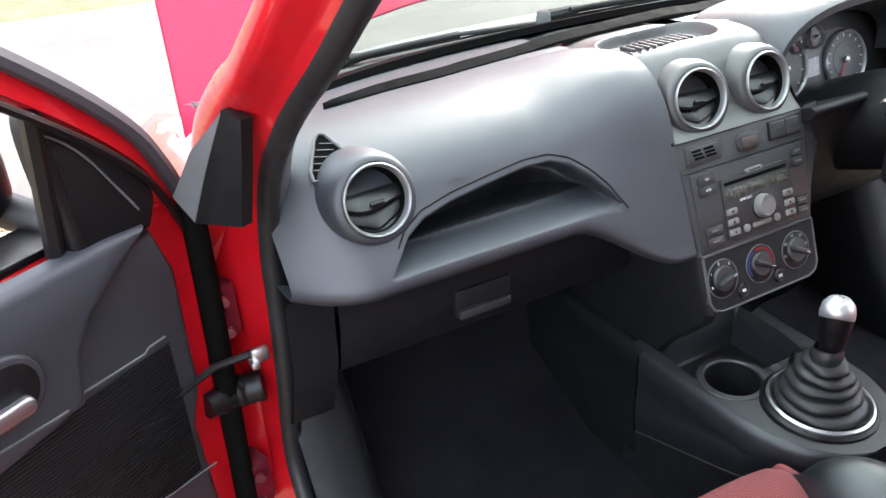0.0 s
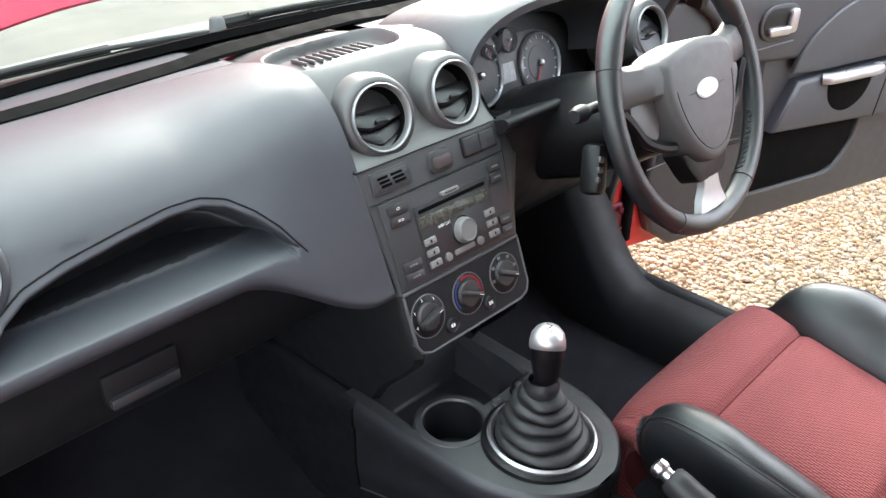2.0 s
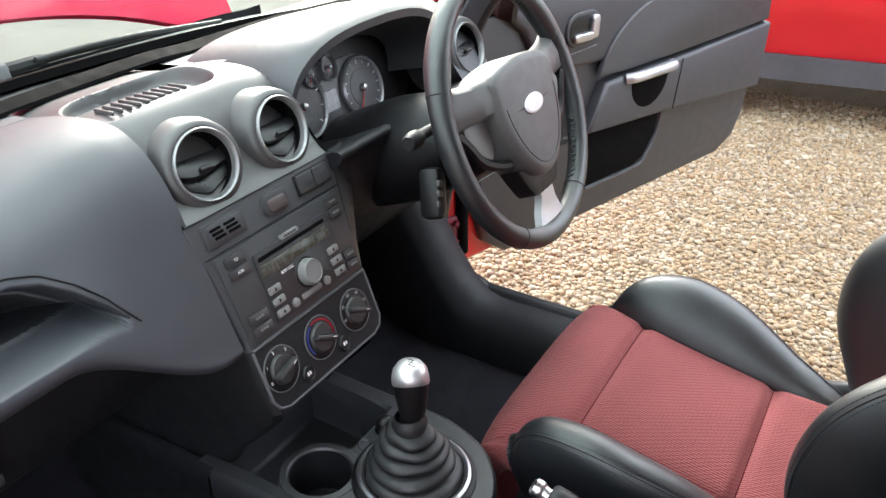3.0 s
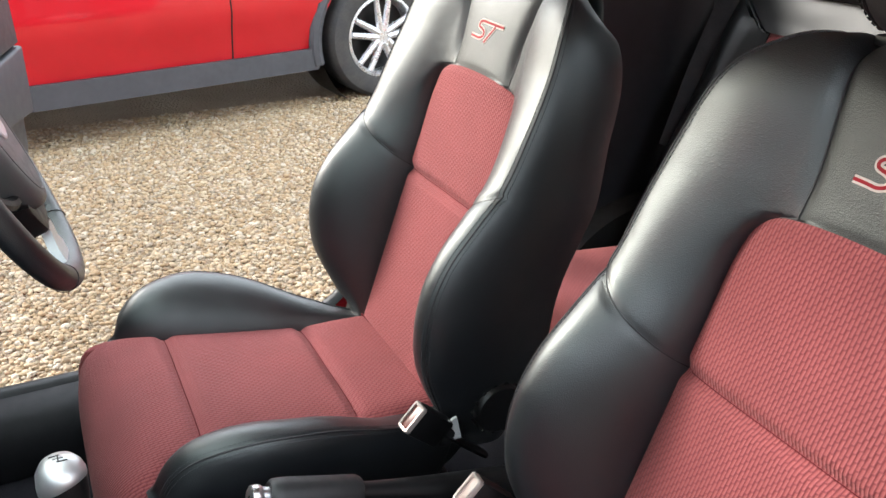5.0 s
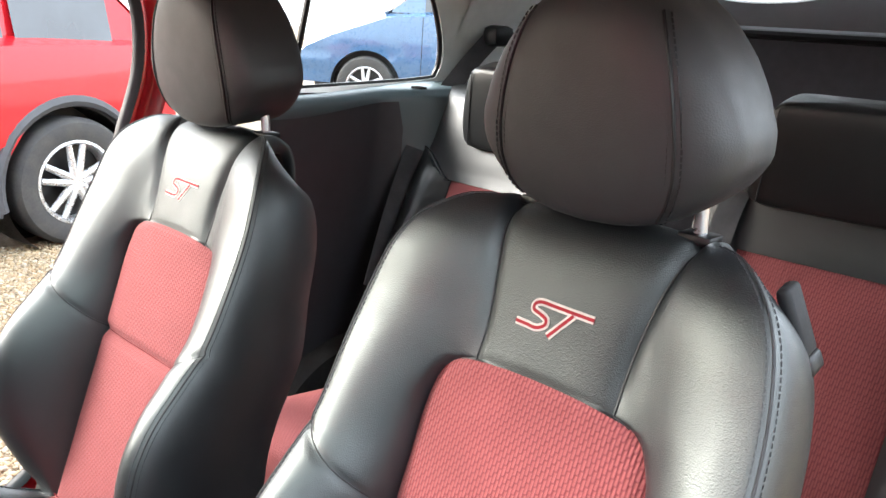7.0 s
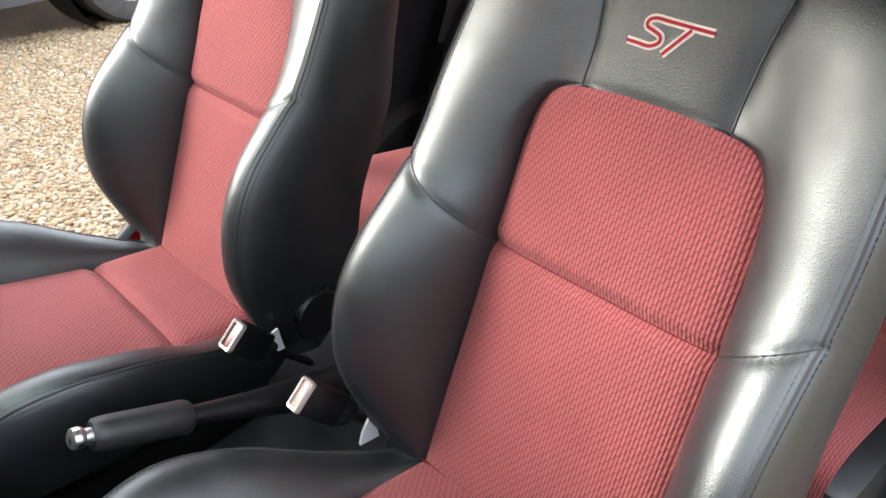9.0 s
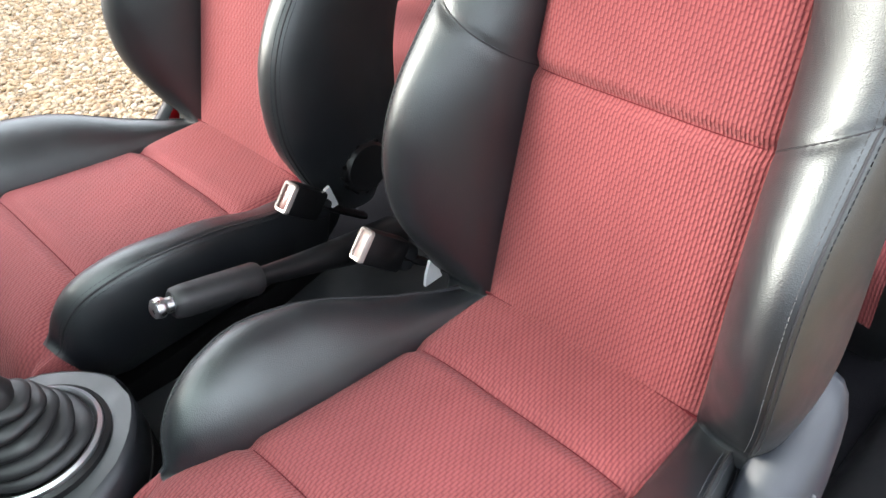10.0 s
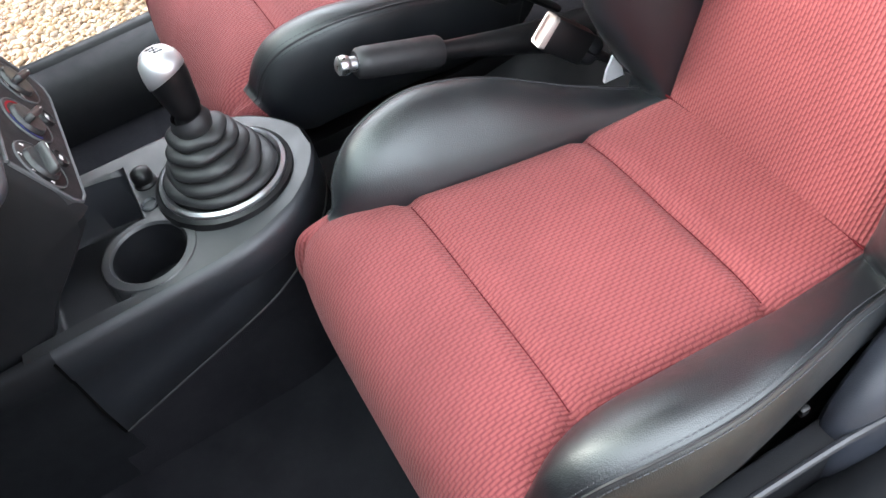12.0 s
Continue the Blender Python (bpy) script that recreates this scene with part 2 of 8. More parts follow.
M_TYRE = mat("tyre_rubber", (0.022, 0.022, 0.023), (0.035, 0.033, 0.03), rough=0.75, scale=14, grain=200, bump=0.2)
M_ALLOY = mat("alloy_wheel", (0.6, 0.61, 0.63), (0.5, 0.51, 0.53), rough=0.3, metal=0.75, scale=20, bump=0.05)
# grey plastic; the teal and the lighter tone imitate light through tinted glass
M_QUARTER = mat("window_lit_grey_trim", (0.062, 0.090, 0.098), (0.052, 0.076, 0.084), rough=0.42, scale=5, grain=700, bump=0.2, dist=0.0005, voronoi=True, spec=0.8)
M_BOOT = mat("boot_lining", (0.056, 0.062, 0.076), (0.046, 0.051, 0.063), rough=0.85, scale=9, grain=900, bump=0.4, dist=0.001)
M_HEADLINER = mat("grey_headlining", (0.70, 0.71, 0.68), (0.63, 0.64, 0.61), rough=0.95, scale=20, grain=1200, bump=0.4, spec=0.1)
M_BELT = mat("grey_belt_webbing", (0.10, 0.10, 0.105), (0.075, 0.075, 0.08), rough=0.75, scale=30, grain=1500, bump=0.4)
M_WHITE = mat("white_print", (0.75, 0.75, 0.75), (0.7, 0.7, 0.7), rough=0.5, bump=0.0)
M_THREAD = mat("cream_badge_thread", (0.46, 0.40, 0.37), (0.40, 0.35, 0.32), rough=0.8, scale=60, grain=1500, bump=0.4, dist=0.0004, spec=0.1)
M_GREYBTN = mat("pale_grey_button", (0.165, 0.163, 0.160), (0.145, 0.143, 0.140), rough=0.45, bump=0.05)
M_LCD = mat("unlit_display", (0.050, 0.051, 0.040), (0.042, 0.043, 0.034), rough=0.25, scale=20, bump=0.0)
M_LCD2 = mat("pale_display", (0.44, 0.44, 0.46), (0.38, 0.38, 0.40), rough=0.25, scale=20, bump=0.0)
M_DIAL = mat("dial_face", (0.10, 0.10, 0.105), (0.075, 0.075, 0.08), rough=0.4, scale=30, bump=0.0)
M_NEEDLE = mat("red_needle", (0.55, 0.02, 0.03), (0.45, 0.02, 0.03), rough=0.4, bump=0.0)
M_REDMARK = mat("red_print", (0.27, 0.010, 0.018), rough=0.7, bump=0.0, spec=0.2)
M_BLUEMARK = mat("blue_print", (0.02, 0.04, 0.22), rough=0.5, bump=0.0)
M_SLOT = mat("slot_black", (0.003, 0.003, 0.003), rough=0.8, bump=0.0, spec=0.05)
M_LCDINK = mat("display_segments", (0.07, 0.07, 0.06), rough=0.3, bump=0.0)
M_HAZ = mat("dull_red_button", (0.060, 0.046, 0.046), (0.052, 0.042, 0.042), rough=0.4, bump=0.05)
M_GLASS = glass("tinted_glass")
M_CLEAR = glass("clear_glass", (0.96, 0.97, 0.96))
M_RESERVOIR = mat("milky_plastic", (0.75, 0.74, 0.68), (0.65, 0.64, 0.58), rough=0.5, scale=10, bump=0.05)
M_COWL = mat("faded_cowl_plastic", (0.16, 0.165, 0.155), (0.12, 0.124, 0.117), rough=0.55, scale=9, grain=300, bump=0.15)
M_TARMAC = mat("worn_tarmac", (0.130, 0.120, 0.108), (0.105, 0.097, 0.088), rough=0.9, scale=1.2, grain=160, bump=0.8, dist=0.006, spec=0.2)
M_GROUND = mat("gravel_bed", (0.21, 0.165, 0.115), (0.175, 0.135, 0.092), rough=0.95, scale=3, grain=70, bump=1.0, dist=0.012, voronoi=True, spec=0.2)
M_SHEET = mat("grey_sheet_metal", (0.42, 0.43, 0.42), (0.34, 0.35, 0.34), rough=0.5, metal=0.2, scale=3, grain=40, bump=0.1)


def stone_mat():
    m = bpy.data.materials.new("mixed_pebble")
    m.use_nodes = True
    n, l = m.node_tree.nodes, m.node_tree.links
    p = n["Principled BSDF"]
    g = n.new("ShaderNodeNewGeometry")
    r = n.new("ShaderNodeValToRGB")
    stops = [(0.0, (0.26, 0.19, 0.108)), (0.25, (0.20, 0.135, 0.068)), (0.5, (0.30, 0.245, 0.160)), (0.7, (0.165, 0.112, 0.060)), (0.85, (0.34, 0.295, 0.220)), (1.0, (0.135, 0.102, 0.064))]
    while len(r.color_ramp.elements) < len(stops):
        r.color_ramp.elements.new(0.5)
    for e, (pos, c) in zip(r.color_ramp.elements, stops):
        e.position, e.color = pos, rgb(c)
    l.new(g.outputs["Random Per Island"], r.inputs[0])
    tc = n.new("ShaderNodeTexCoord")
    no = n.new("ShaderNodeTexNoise")
    no.inputs["Scale"].default_value = 120
    l.new(tc.outputs["Object"], no.inputs["Vector"])
    mx = n.new("ShaderNodeMixRGB")
    mx.blend_type = "OVERLAY"
    mx.inputs[0].default_value = 0.4
    l.new(r.outputs[0], mx.inputs[1])
    l.new(no.outputs[0], mx.inputs[2])
    l.new(mx.outputs[0], p.inputs["Base Color"])
    p.inputs["Roughness"].default_value = 0.75
    return m


M_STONE = stone_mat()
M_GRASS = mat("verge_grass", (0.075, 0.075, 0.022), (0.11, 0.085, 0.045), rough=0.9, scale=5, grain=60, bump=0.8, dist=0.02)

# ---- shape helpers ----


def part(name, bm, material, parent=None, label="", sharp=0.7, kind=""):
    bmesh.ops.recalc_face_normals(bm, faces=bm.faces)
    for f in bm.faces:
        f.smooth = True
    for e in bm.edges:
        if len(e.link_faces) == 2 and e.calc_face_angle(0) > sharp:
            e.smooth = False
    me = bpy.data.meshes.new(name)
    bm.to_mesh(me)
    bm.free()
    me.materials.append(material)
    ob = new(name, me)
    if parent is not None:
        ob.parent = parent
    return tagged(ob, label=label, kind=kind)


def thing(name, label, category, at=(0, 0, 0), group="", kind=""):
    ob = new(name)
    ob.empty_display_size = 0.05
    ob.location = at
    return tagged(ob, label, category, group, kind)


def grid(bm, rows, uv=None, close=False):
    """Faces between rows of points; uv gives each corner's place on the cloth, in metres."""
    vs = [[bm.verts.new(p) for p in r] for r in rows]
    layer = bm.loops.layers.uv.verify() if uv else None
    for i in range(len(vs) - 1):
        n = len(vs[i])
        for j in range(n if close else n - 1):
            k = (j + 1) % n
            try:
                f = bm.faces.new((vs[i][j], vs[i][k], vs[i + 1][k], vs[i + 1][j]))
            except ValueError:
                continue
            if uv:
                for lp, (a, b) in zip(f.loops, ((i, j), (i, k), (i + 1, k), (i + 1, j))):
                    lp[layer].uv = uv[a][b]
    return vs


def box(bm, x, y, z, sx, sy, sz, bevel=0.0, m=None, seg=2):
    r = bmesh.ops.create_cube(bm, size=1)
    vs = r["verts"]
    for v in vs:
        v.co = Vector((v.co.x * sx, v.co.y * sy, v.co.z * sz))
    if bevel:
        es = list({e for v in vs for e in v.link_edges})
        rb = bmesh.ops.bevel(bm, geom=es, offset=bevel, segments=seg, affect="EDGES", profile=0.5)
        vs = list({v for f in rb["faces"] for v in f.verts} | {v for v in vs if v.is_valid})
    for v in vs:
        v.co = (m @ v.co if m is not None else v.co) + Vector((x, y, z))
    return vs


def smooth_path(pts, n):
    """n points along a Catmull-Rom curve through pts."""
    pts = [Vector(p) for p in pts]
    ext = [pts[0] * 2 - pts[1]] + pts + [pts[-1] * 2 - pts[-2]]
    seg = len(pts) - 1
    out = []
    for i in range(n):
        u = i / (n - 1) * seg
        k = min(int(u), seg - 1)
        t = u - k
        a, b, c, d = ext[k:k + 4]
        out.append(0.5 * ((2 * b) + (c - a) * t + (2 * a - 5 * b + 4 * c - d) * t * t + (3 * b - 3 * c + d - a) * t ** 3))
    return out


def tube(bm, pts, r, sides=10, caps=True, flat=1.0):
    """A round bar along pts; r is one radius or one for each point."""
    pts = [Vector(p) for p in pts]
    rs = r if isinstance(r, (list, tuple)) else [r] * len(pts)
    up = Vector((0, 0, 1))
    rows = []
    side = None
    for i, p in enumerate(pts):
        t = (pts[min(i + 1, len(pts) - 1)] - pts[max(i - 1, 0)]).normalized()
        if side is None:
            ref = up if abs(t.dot(up)) < 0.9 else Vector((1, 0, 0))
            side = t.cross(ref).normalized()
        else:
            side = (side - t * side.dot(t)).normalized()
        oth = t.cross(side)
        rows.append([p + (side * math.cos(a) + oth * math.sin(a) * flat) * rs[i] for a in (2 * math.pi * k / sides for k in range(sides))])
    vs = grid(bm, rows, close=True)
    if caps:
        bm.faces.new(vs[0][::-1])
        bm.faces.new(vs[-1])
    return vs


def basis(origin, axis, up=(0, 0, 1)):
    """A frame whose z runs along axis."""
    z = Vector(axis).normalized()
    x = Vector(up).cross(z)
    if x.length < 1e-4:
        x = Vector((1, 0, 0))
    x.normalize()
    y = z.cross(x)
    m = Matrix((x, y, z)).transposed().to_4x4()
    m.translation = origin
    return m


def lathe(bm, prof, m, sides=40, closed=False, arc=None):
    """Turns (radius, height) pairs round the z of m."""
    a0, a1 = arc or (0, 2 * math.pi)
    n = sides + (1 if arc else 0)
    rows = []
    for r, h in prof + ([prof[0]] if closed else []):
        rows.append([m @ Vector((r * math.cos(a0 + (a1 - a0) * k / sides), r * math.sin(a0 + (a1 - a0) * k / sides), h)) for k in range(n)])
    grid(bm, rows, close=not arc)
    if not arc and not closed:
        for r, h in (prof[0], prof[-1]):
            if r < 1e-6:
                pass
    bmesh.ops.remove_doubles(bm, verts=bm.verts, dist=1e-6)


def prism(bm, outline, depth, m, bevel=0.0, seg=2):
    """A plate: an outline in x and y of m, depth along its z (from 0 to depth), its front edge rounded."""
    n = len(outline)
    c = Vector((sum(p[0] for p in outline) / n, sum(p[1] for p in outline) / n))
    rows = [[m @ Vector((p[0], p[1], 0)) for p in outline]]
    if bevel:
        rows.append([m @ Vector((p[0], p[1], depth - bevel)) for p in outline])
        for k in range(1, seg + 1):
            a = math.pi / 2 * k / seg
            ins = bevel * (1 - math.cos(a))
            ring = []
            for i, p in enumerate(outline):
                a_, b_ = Vector(outline[i - 1]), Vector(outline[(i + 1) % n])
                d1, d2 = (Vector(p) - a_), (b_ - Vector(p))
                d1 = d1.normalized() if d1.length > 1e-9 else d2.normalized()
                d2 = d2.normalized() if d2.length > 1e-9 else d1
                nn = Vector((-(d1.y + d2.y), d1.x + d2.x))
                nn = nn.normalized() if nn.length > 1e-9 else Vector((0, 0))
                if nn.dot(c - Vector(p)) < 0:
                    nn = -nn
                q = Vector(p) + nn * ins
                ring.append(m @ Vector((q.x, q.y, depth - bevel + bevel * math.sin(a))))
            rows.append(ring)
    else:
        rows.append([m @ Vector((p[0], p[1], depth)) for p in outline])
    vs = grid(bm, rows, close=True)
    bm.faces.new(vs[0][::-1])
    bm.faces.new(vs[-1])


def round_rect(w, h, r, n=5, cx=0.0, cy=0.0):
    r = min(r, w / 2 - 1e-4, h / 2 - 1e-4)
    out = []
    for k, (sx, sy) in enumerate(((1, 1), (-1, 1), (-1, -1), (1, -1))):
        for i in range(n + 1):
            a = math.pi / 2 * (k + i / n)
            out.append((cx + sx * (w / 2 - r) + r * math.cos(a), cy + sy * (h / 2 - r) + r * math.sin(a)))
    return out


def lerp_table(tab, v):
    """Smooth value of a table of (place, value) pairs at v."""
    if v <= tab[0][0]:
        return tab[0][1]
    for (a, p), (b, q) in zip(tab, tab[1:]):
        if v <= b:
            t = (v - a) / (b - a)
            return p + (q - p) * t
    return tab[-1][1]


def sstep(a, b, v):
    t = min(1, max(0, (v - a) / (b - a)))
    return t * t * (3 - 2 * t)


def bump_at(v, c, s):
    return math.exp(-((v - c) / s) ** 2)


def stitches(bm, pts, step=0.0075, length=0.0045, r=0.0007):
    """A run of single thread stitches lying along pts."""
    pts = [Vector(p) for p in pts]
    acc = 0.0
    nxt = 0.0
    for a, b in zip(pts, pts[1:]):
        d = (b - a).length
        while nxt <= acc + d and d > 1e-9:
            t = (nxt - acc) / d
            p = a.lerp(b, t)
            w = (b - a).normalized()
            m = basis(p, w)
            vs = []
            for h in (-length / 2, length / 2):
                vs.append([bm.verts.new(m @ Vector((r * math.cos(q), r * math.sin(q), h))) for q in (0, 2.09, 4.19)])
            for k in range(3):
                bm.faces.new((vs[0][k], vs[0][(k + 1) % 3], vs[1][(k + 1) % 3], vs[1][k]))
            bm.faces.new(vs[0][::-1])
            bm.faces.new(vs[1])
            nxt += step
        acc += d

# ---- ground ----
GZ = -0.03
bm = bmesh.new()
grid(bm, [[(x, y, GZ) for x in (-60, -6, -3, 0, 3, 6, 60)] for y in (-60, -9, -6, -3, 0, 2.9)])
tagged(part("ground", bm, M_GROUND), "brown and cream gravel drive", "ground", kind="structure")
bm = bmesh.new()
grid(bm, [[(x, y, GZ + 0.004) for x in (-60, -6, 0, 6, 60)] for y in (2.9, 5, 6.6)])
tagged(part("road", bm, M_TARMAC), "pale worn grey tarmac lane", "road", kind="structure")
bm = bmesh.new()
grid(bm, [[(x * 1.0, y, GZ + 0.02 + 0.03 * noise.noise(Vector((x, y, 0)))) for x in range(-60, 61, 2)] for y in (6.6, 7.2, 8, 10, 14, 30, 60)])
tagged(part("verge", bm, M_GRASS), "rough grass verge with fallen leaves", "grass", kind="structure")

# pebbles lying on the drive beside the open driver's door


def pebbles(name, x0, x1, y0, y1, pitch, seed):
    r = np.random.default_rng(seed)
    base = np.array([(0, 0, 1), (0.894, 0, 0.447), (0.276, 0.851, 0.447), (-0.724, 0.526, 0.447), (-0.724, -0.526, 0.447), (0.276, -0.851, 0.447), (0.724, 0.526, -0.447), (-0.276, 0.851, -0.447), (-0.894, 0, -0.447), (-0.276, -0.851, -0.447), (0.724, -0.526, -0.447), (0, 0, -1)])
    tri = np.array([(0, 1, 2), (0, 2, 3), (0, 3, 4), (0, 4, 5), (0, 5, 1), (1, 6, 2), (2, 7, 3), (3, 8, 4), (4, 9, 5), (5, 10, 1), (6, 7, 2), (7, 8, 3), (8, 9, 4), (9, 10, 5), (10, 6, 1)])
    nx, ny = int((x1 - x0) / pitch), int((y1 - y0) / pitch)
    n = nx * ny
    gx, gy = np.meshgrid(np.arange(nx), np.arange(ny))
    px = x0 + (gx.ravel() + r.uniform(-0.5, 0.5, n)) * pitch
    py = y0 + (gy.ravel() + r.uniform(-0.5, 0.5, n)) * pitch
    size = pitch * r.lognormal(-0.52, 0.28, n).clip(0.3, 1.1)
    ang = r.uniform(0, 6.28, n)
    sc = np.stack([size * r.uniform(0.8, 1.4, n), size * r.uniform(0.7, 1.0, n), size * r.uniform(0.4, 0.75, n)], 1)
    v = base[None] * (1 + r.uniform(-0.18, 0.18, (n, 12, 1))) * sc[:, None, :]
    c, s = np.cos(ang)[:, None], np.sin(ang)[:, None]
    w = np.stack([v[..., 0] * c - v[..., 1] * s + px[:, None], v[..., 0] * s + v[..., 1] * c + py[:, None], v[..., 2] + GZ + size[:, None] * r.uniform(0.0, 0.5, (n, 1))], 2)
    f = (tri[None] + 12 * np.arange(n)[:, None, None]).reshape(-1, 3)
    me = bpy.data.meshes.new(name)
    me.from_pydata(w.reshape(-1, 3).tolist(), [], f.tolist())
    me.polygons.foreach_set("use_smooth", np.ones(len(f), bool))
    me.materials.append(M_STONE)
    return tagged(new(name, me), "loose rounded cream, tan and brown pebbles", "gravel", kind="stuff")


pebbles("gravel", 0.82, 3.9, -2.4, 0.9, 0.0155, 1)
pebbles("gravel", 0.82, 4.0, -2.9, -2.4, 0.022, 6)
pebbles("gravel", 0.6, 6.0, -6.0, -2.9, 0.045, 2)
pebbles("gravel", -3.2, -0.95, 0.4, 2.9, 0.026, 3)
pebbles("gravel", 0.9, 4.2, 0.9, 2.9, 0.032, 5)
pebbles("gravel", -5.0, -0.95, -5.0, 0.4, 0.040, 7)
pebbles("gravel", -5.0, -3.2, 0.4, 2.9, 0.040, 8)
pebbles("gravel", -0.95, 0.9, 0.3, 2.9, 0.036, 9)
pebbles("gravel", -0.95, 0.6, -6.0, -2.2, 0.042, 10)

# ---- front seats ----
BACK_PATH = [(-0.478, 0.50), (-0.505, 0.58), (-0.545, 0.70), (-0.578, 0.80), (-0.610, 0.90), (-0.640, 1.0), (-0.663, 1.075), (-0.682, 1.113), (-0.706, 1.131), (-0.738, 1.131), (-0.762, 1.108), (-0.770, 1.04)]
CUSH_PATH = [(-0.535, 0.50), (-0.50, 0.522), (-0.43, 0.527), (-0.363, 0.53), (-0.25, 0.548), (-0.137, 0.567), (-0.075, 0.566), (-0.035, 0.548), (-0.012, 0.515), (-0.006, 0.465), (-0.022, 0.415), (-0.055, 0.385)]


def arc_rows(path, n):
    """Points along a side profile at even steps, with arc length and forward normal."""
    fine = smooth_path([(0, y, z) for y, z in path], 600)
    cum = [0.0]
    for a, b in zip(fine, fine[1:]):
        cum.append(cum[-1] + (b - a).length)
    out = []
    k = 0
    for i in range(n):
        s = cum[-1] * i / (n - 1)
        while k < len(cum) - 2 and cum[k + 1] < s:
            k += 1
        t = (s - cum[k]) / max(1e-9, cum[k + 1] - cum[k])
        p = fine[k].lerp(fine[k + 1], t)
        d0, d1 = [(fine[min(j + 5, 599)] - fine[max(j - 5, 0)]).normalized() for j in (k, min(k + 1, 599))]
        d = d0.lerp(d1, t).normalized()
        out.append((s, p, d))
    return out


def soft_table(tab, v):
    """Smooth curve through a table of (place, value) pairs, level past its ends."""
    if v <= tab[0][0]:
        return tab[0][1]
    if v >= tab[-1][0]:
        return tab[-1][1]
    k = next(i for i in range(len(tab) - 1) if v <= tab[i + 1][0])
    slope = []
    for i in (k, k + 1):
        lo, hi = tab[max(0, i - 1)], tab[min(len(tab) - 1, i + 1)]
        slope.append((hi[1] - lo[1]) / (hi[0] - lo[0]) if 0 < i < len(tab) - 1 else 0.0)
    (x0, y0), (x1, y1) = tab[k], tab[k + 1]
    d = x1 - x0
    t = (v - x0) / d
    return (2 * t ** 3 - 3 * t * t + 1) * y0 + (t ** 3 - 2 * t * t + t) * d * slope[0] + (3 * t * t - 2 * t ** 3) * y1 + (t ** 3 - t * t) * d * slope[1]


def edge_tables(path, flip, edge):
    """Turns the piped edge of a bolster, as (width, y, z), into width and height above the side profile by its length."""
    fine = arc_rows(path, 900)
    wide, high = [], []
    for off, y, z in edge:
        s, p, d = min(fine, key=lambda r: (r[1].y - y) ** 2 + (r[1].z - z) ** 2)
        wide.append((s, off))
        high.append((s, ((y - p.y) * d.z - (z - p.z) * d.y) * flip))
    return wide, high


def bezier(a, b, c, d, t):
    u = 1 - t
    return u ** 3 * a + 3 * u * u * t * b + 3 * u * t * t * c + t ** 3 * d


NA, NB, NC = 12, 16, 12


def shaped(path, n, flip, half, edge, rise, wall, groove, bolster_groove, pillow, arch=0.0, arch_at=0.515, belly=0.016, foot=None, plump=None, calm=None):
    """Cross rows of a padded seat: cloth middle, swelling bolster up to its piped edge, then the side wall.
    Gives the rows and, for each, the columns at which the middle ends."""
    rows, uvs, info = [], [], []
    fine_path = arc_rows(path, 900)
    for s, p, d in arc_rows(path, n):
        w, h, wl = half(s), rise(s), wall(s)
        c = max(w + 0.014, edge(s))
        f = c - w
        # the swell starts at the foot, which runs on smoothly where the cloth ends in an arch
        w0 = min(c - 0.014, foot(s)) if foot else w
        sw_x = [bezier(w0, w0 + 0.13 * (c - w0), w0 + 0.60 * (c - w0), c, k / 160) for k in range(161)]
        full_ = plump(s) if plump else 0.0
        sw_d = [bezier(0, 0.52 * h + full_, 1.22 * h + 0.010 * sstep(0.02, 0.08, h) + full_, h, k / 160) for k in range(161)]
        ditch = 0.006 * (1 - 0.9 * bump_at(s, calm, 0.035)) if calm else 0.006
        halfrow = []
        for j in range(NA + 1):
            q = j / NA
            x = w * q
            dep = pillow * (1 - q ** 4) - groove(s) * (1 - 0.2 * q) - ditch * bump_at(w - x, 0, 0.006)
            halfrow.append((x, dep, x))
        for j in range(1, NB + 1):
            q = j / NB
            x = bezier(w, w + 0.16 * f, w + 0.66 * f, c, q)
            dep = float(np.interp(x, sw_x, sw_d))
            if calm:
                # softer start of the swell beside the badge panel
                soft_ = bump_at(s, calm + 0.03, 0.075)
                dep += soft_ * (sum(float(np.interp(x + k * 0.006, sw_x, sw_d)) for k in range(-4, 5)) / 9 - dep) * sstep(0.0, 0.02, c - x) * sstep(0.0, 0.012, x - w)
            dep += -ditch * bump_at(x - w, 0, 0.006) - bolster_groove(s, q)
            halfrow.append((x, dep, x))
        bulge = belly * sstep(0.02, 0.12, wl)
        for j in range(1, NC + 1):
            q = j / NC
            x = bezier(c, c + 0.9 * bulge + 0.003, c + 1.3 * bulge, c - 0.012, q)
            dep = bezier(h, h - 0.10 * wl, h - 0.66 * wl, h - wl, q)
            halfrow.append((x, dep, c + wl * q))
        full = [(-x, dep, -u) for x, dep, u in halfrow[:0:-1]] + halfrow
        row, uv = [], []
        for x, dep, u in full:
            drop = arch * bump_at(s, arch_at, 0.05) * min(1.0, abs(x) / w) ** 2.6 * sstep(0.07, 0.0, abs(x) - w) if arch else 0.0
            s2, p2, d2 = s, p, d
            if drop:
                k, t = divmod((s - drop) / fine_path[-1][0] * 899, 1)
                near, far = fine_path[int(k)], fine_path[min(899, int(k) + 1)]
                s2, p2, d2 = s - drop, near[1].lerp(far[1], t), near[2].lerp(far[2], t)
            row.append(Vector((x, p2.y + d2.z * flip * dep, p2.z - d2.y * flip * dep)))
            uv.append((u, s2))
        rows.append(row)
        uvs.append(uv)
        info.append(s)
    mid = NB + NC
    return rows, uvs, info, mid, mid + 2 * NA


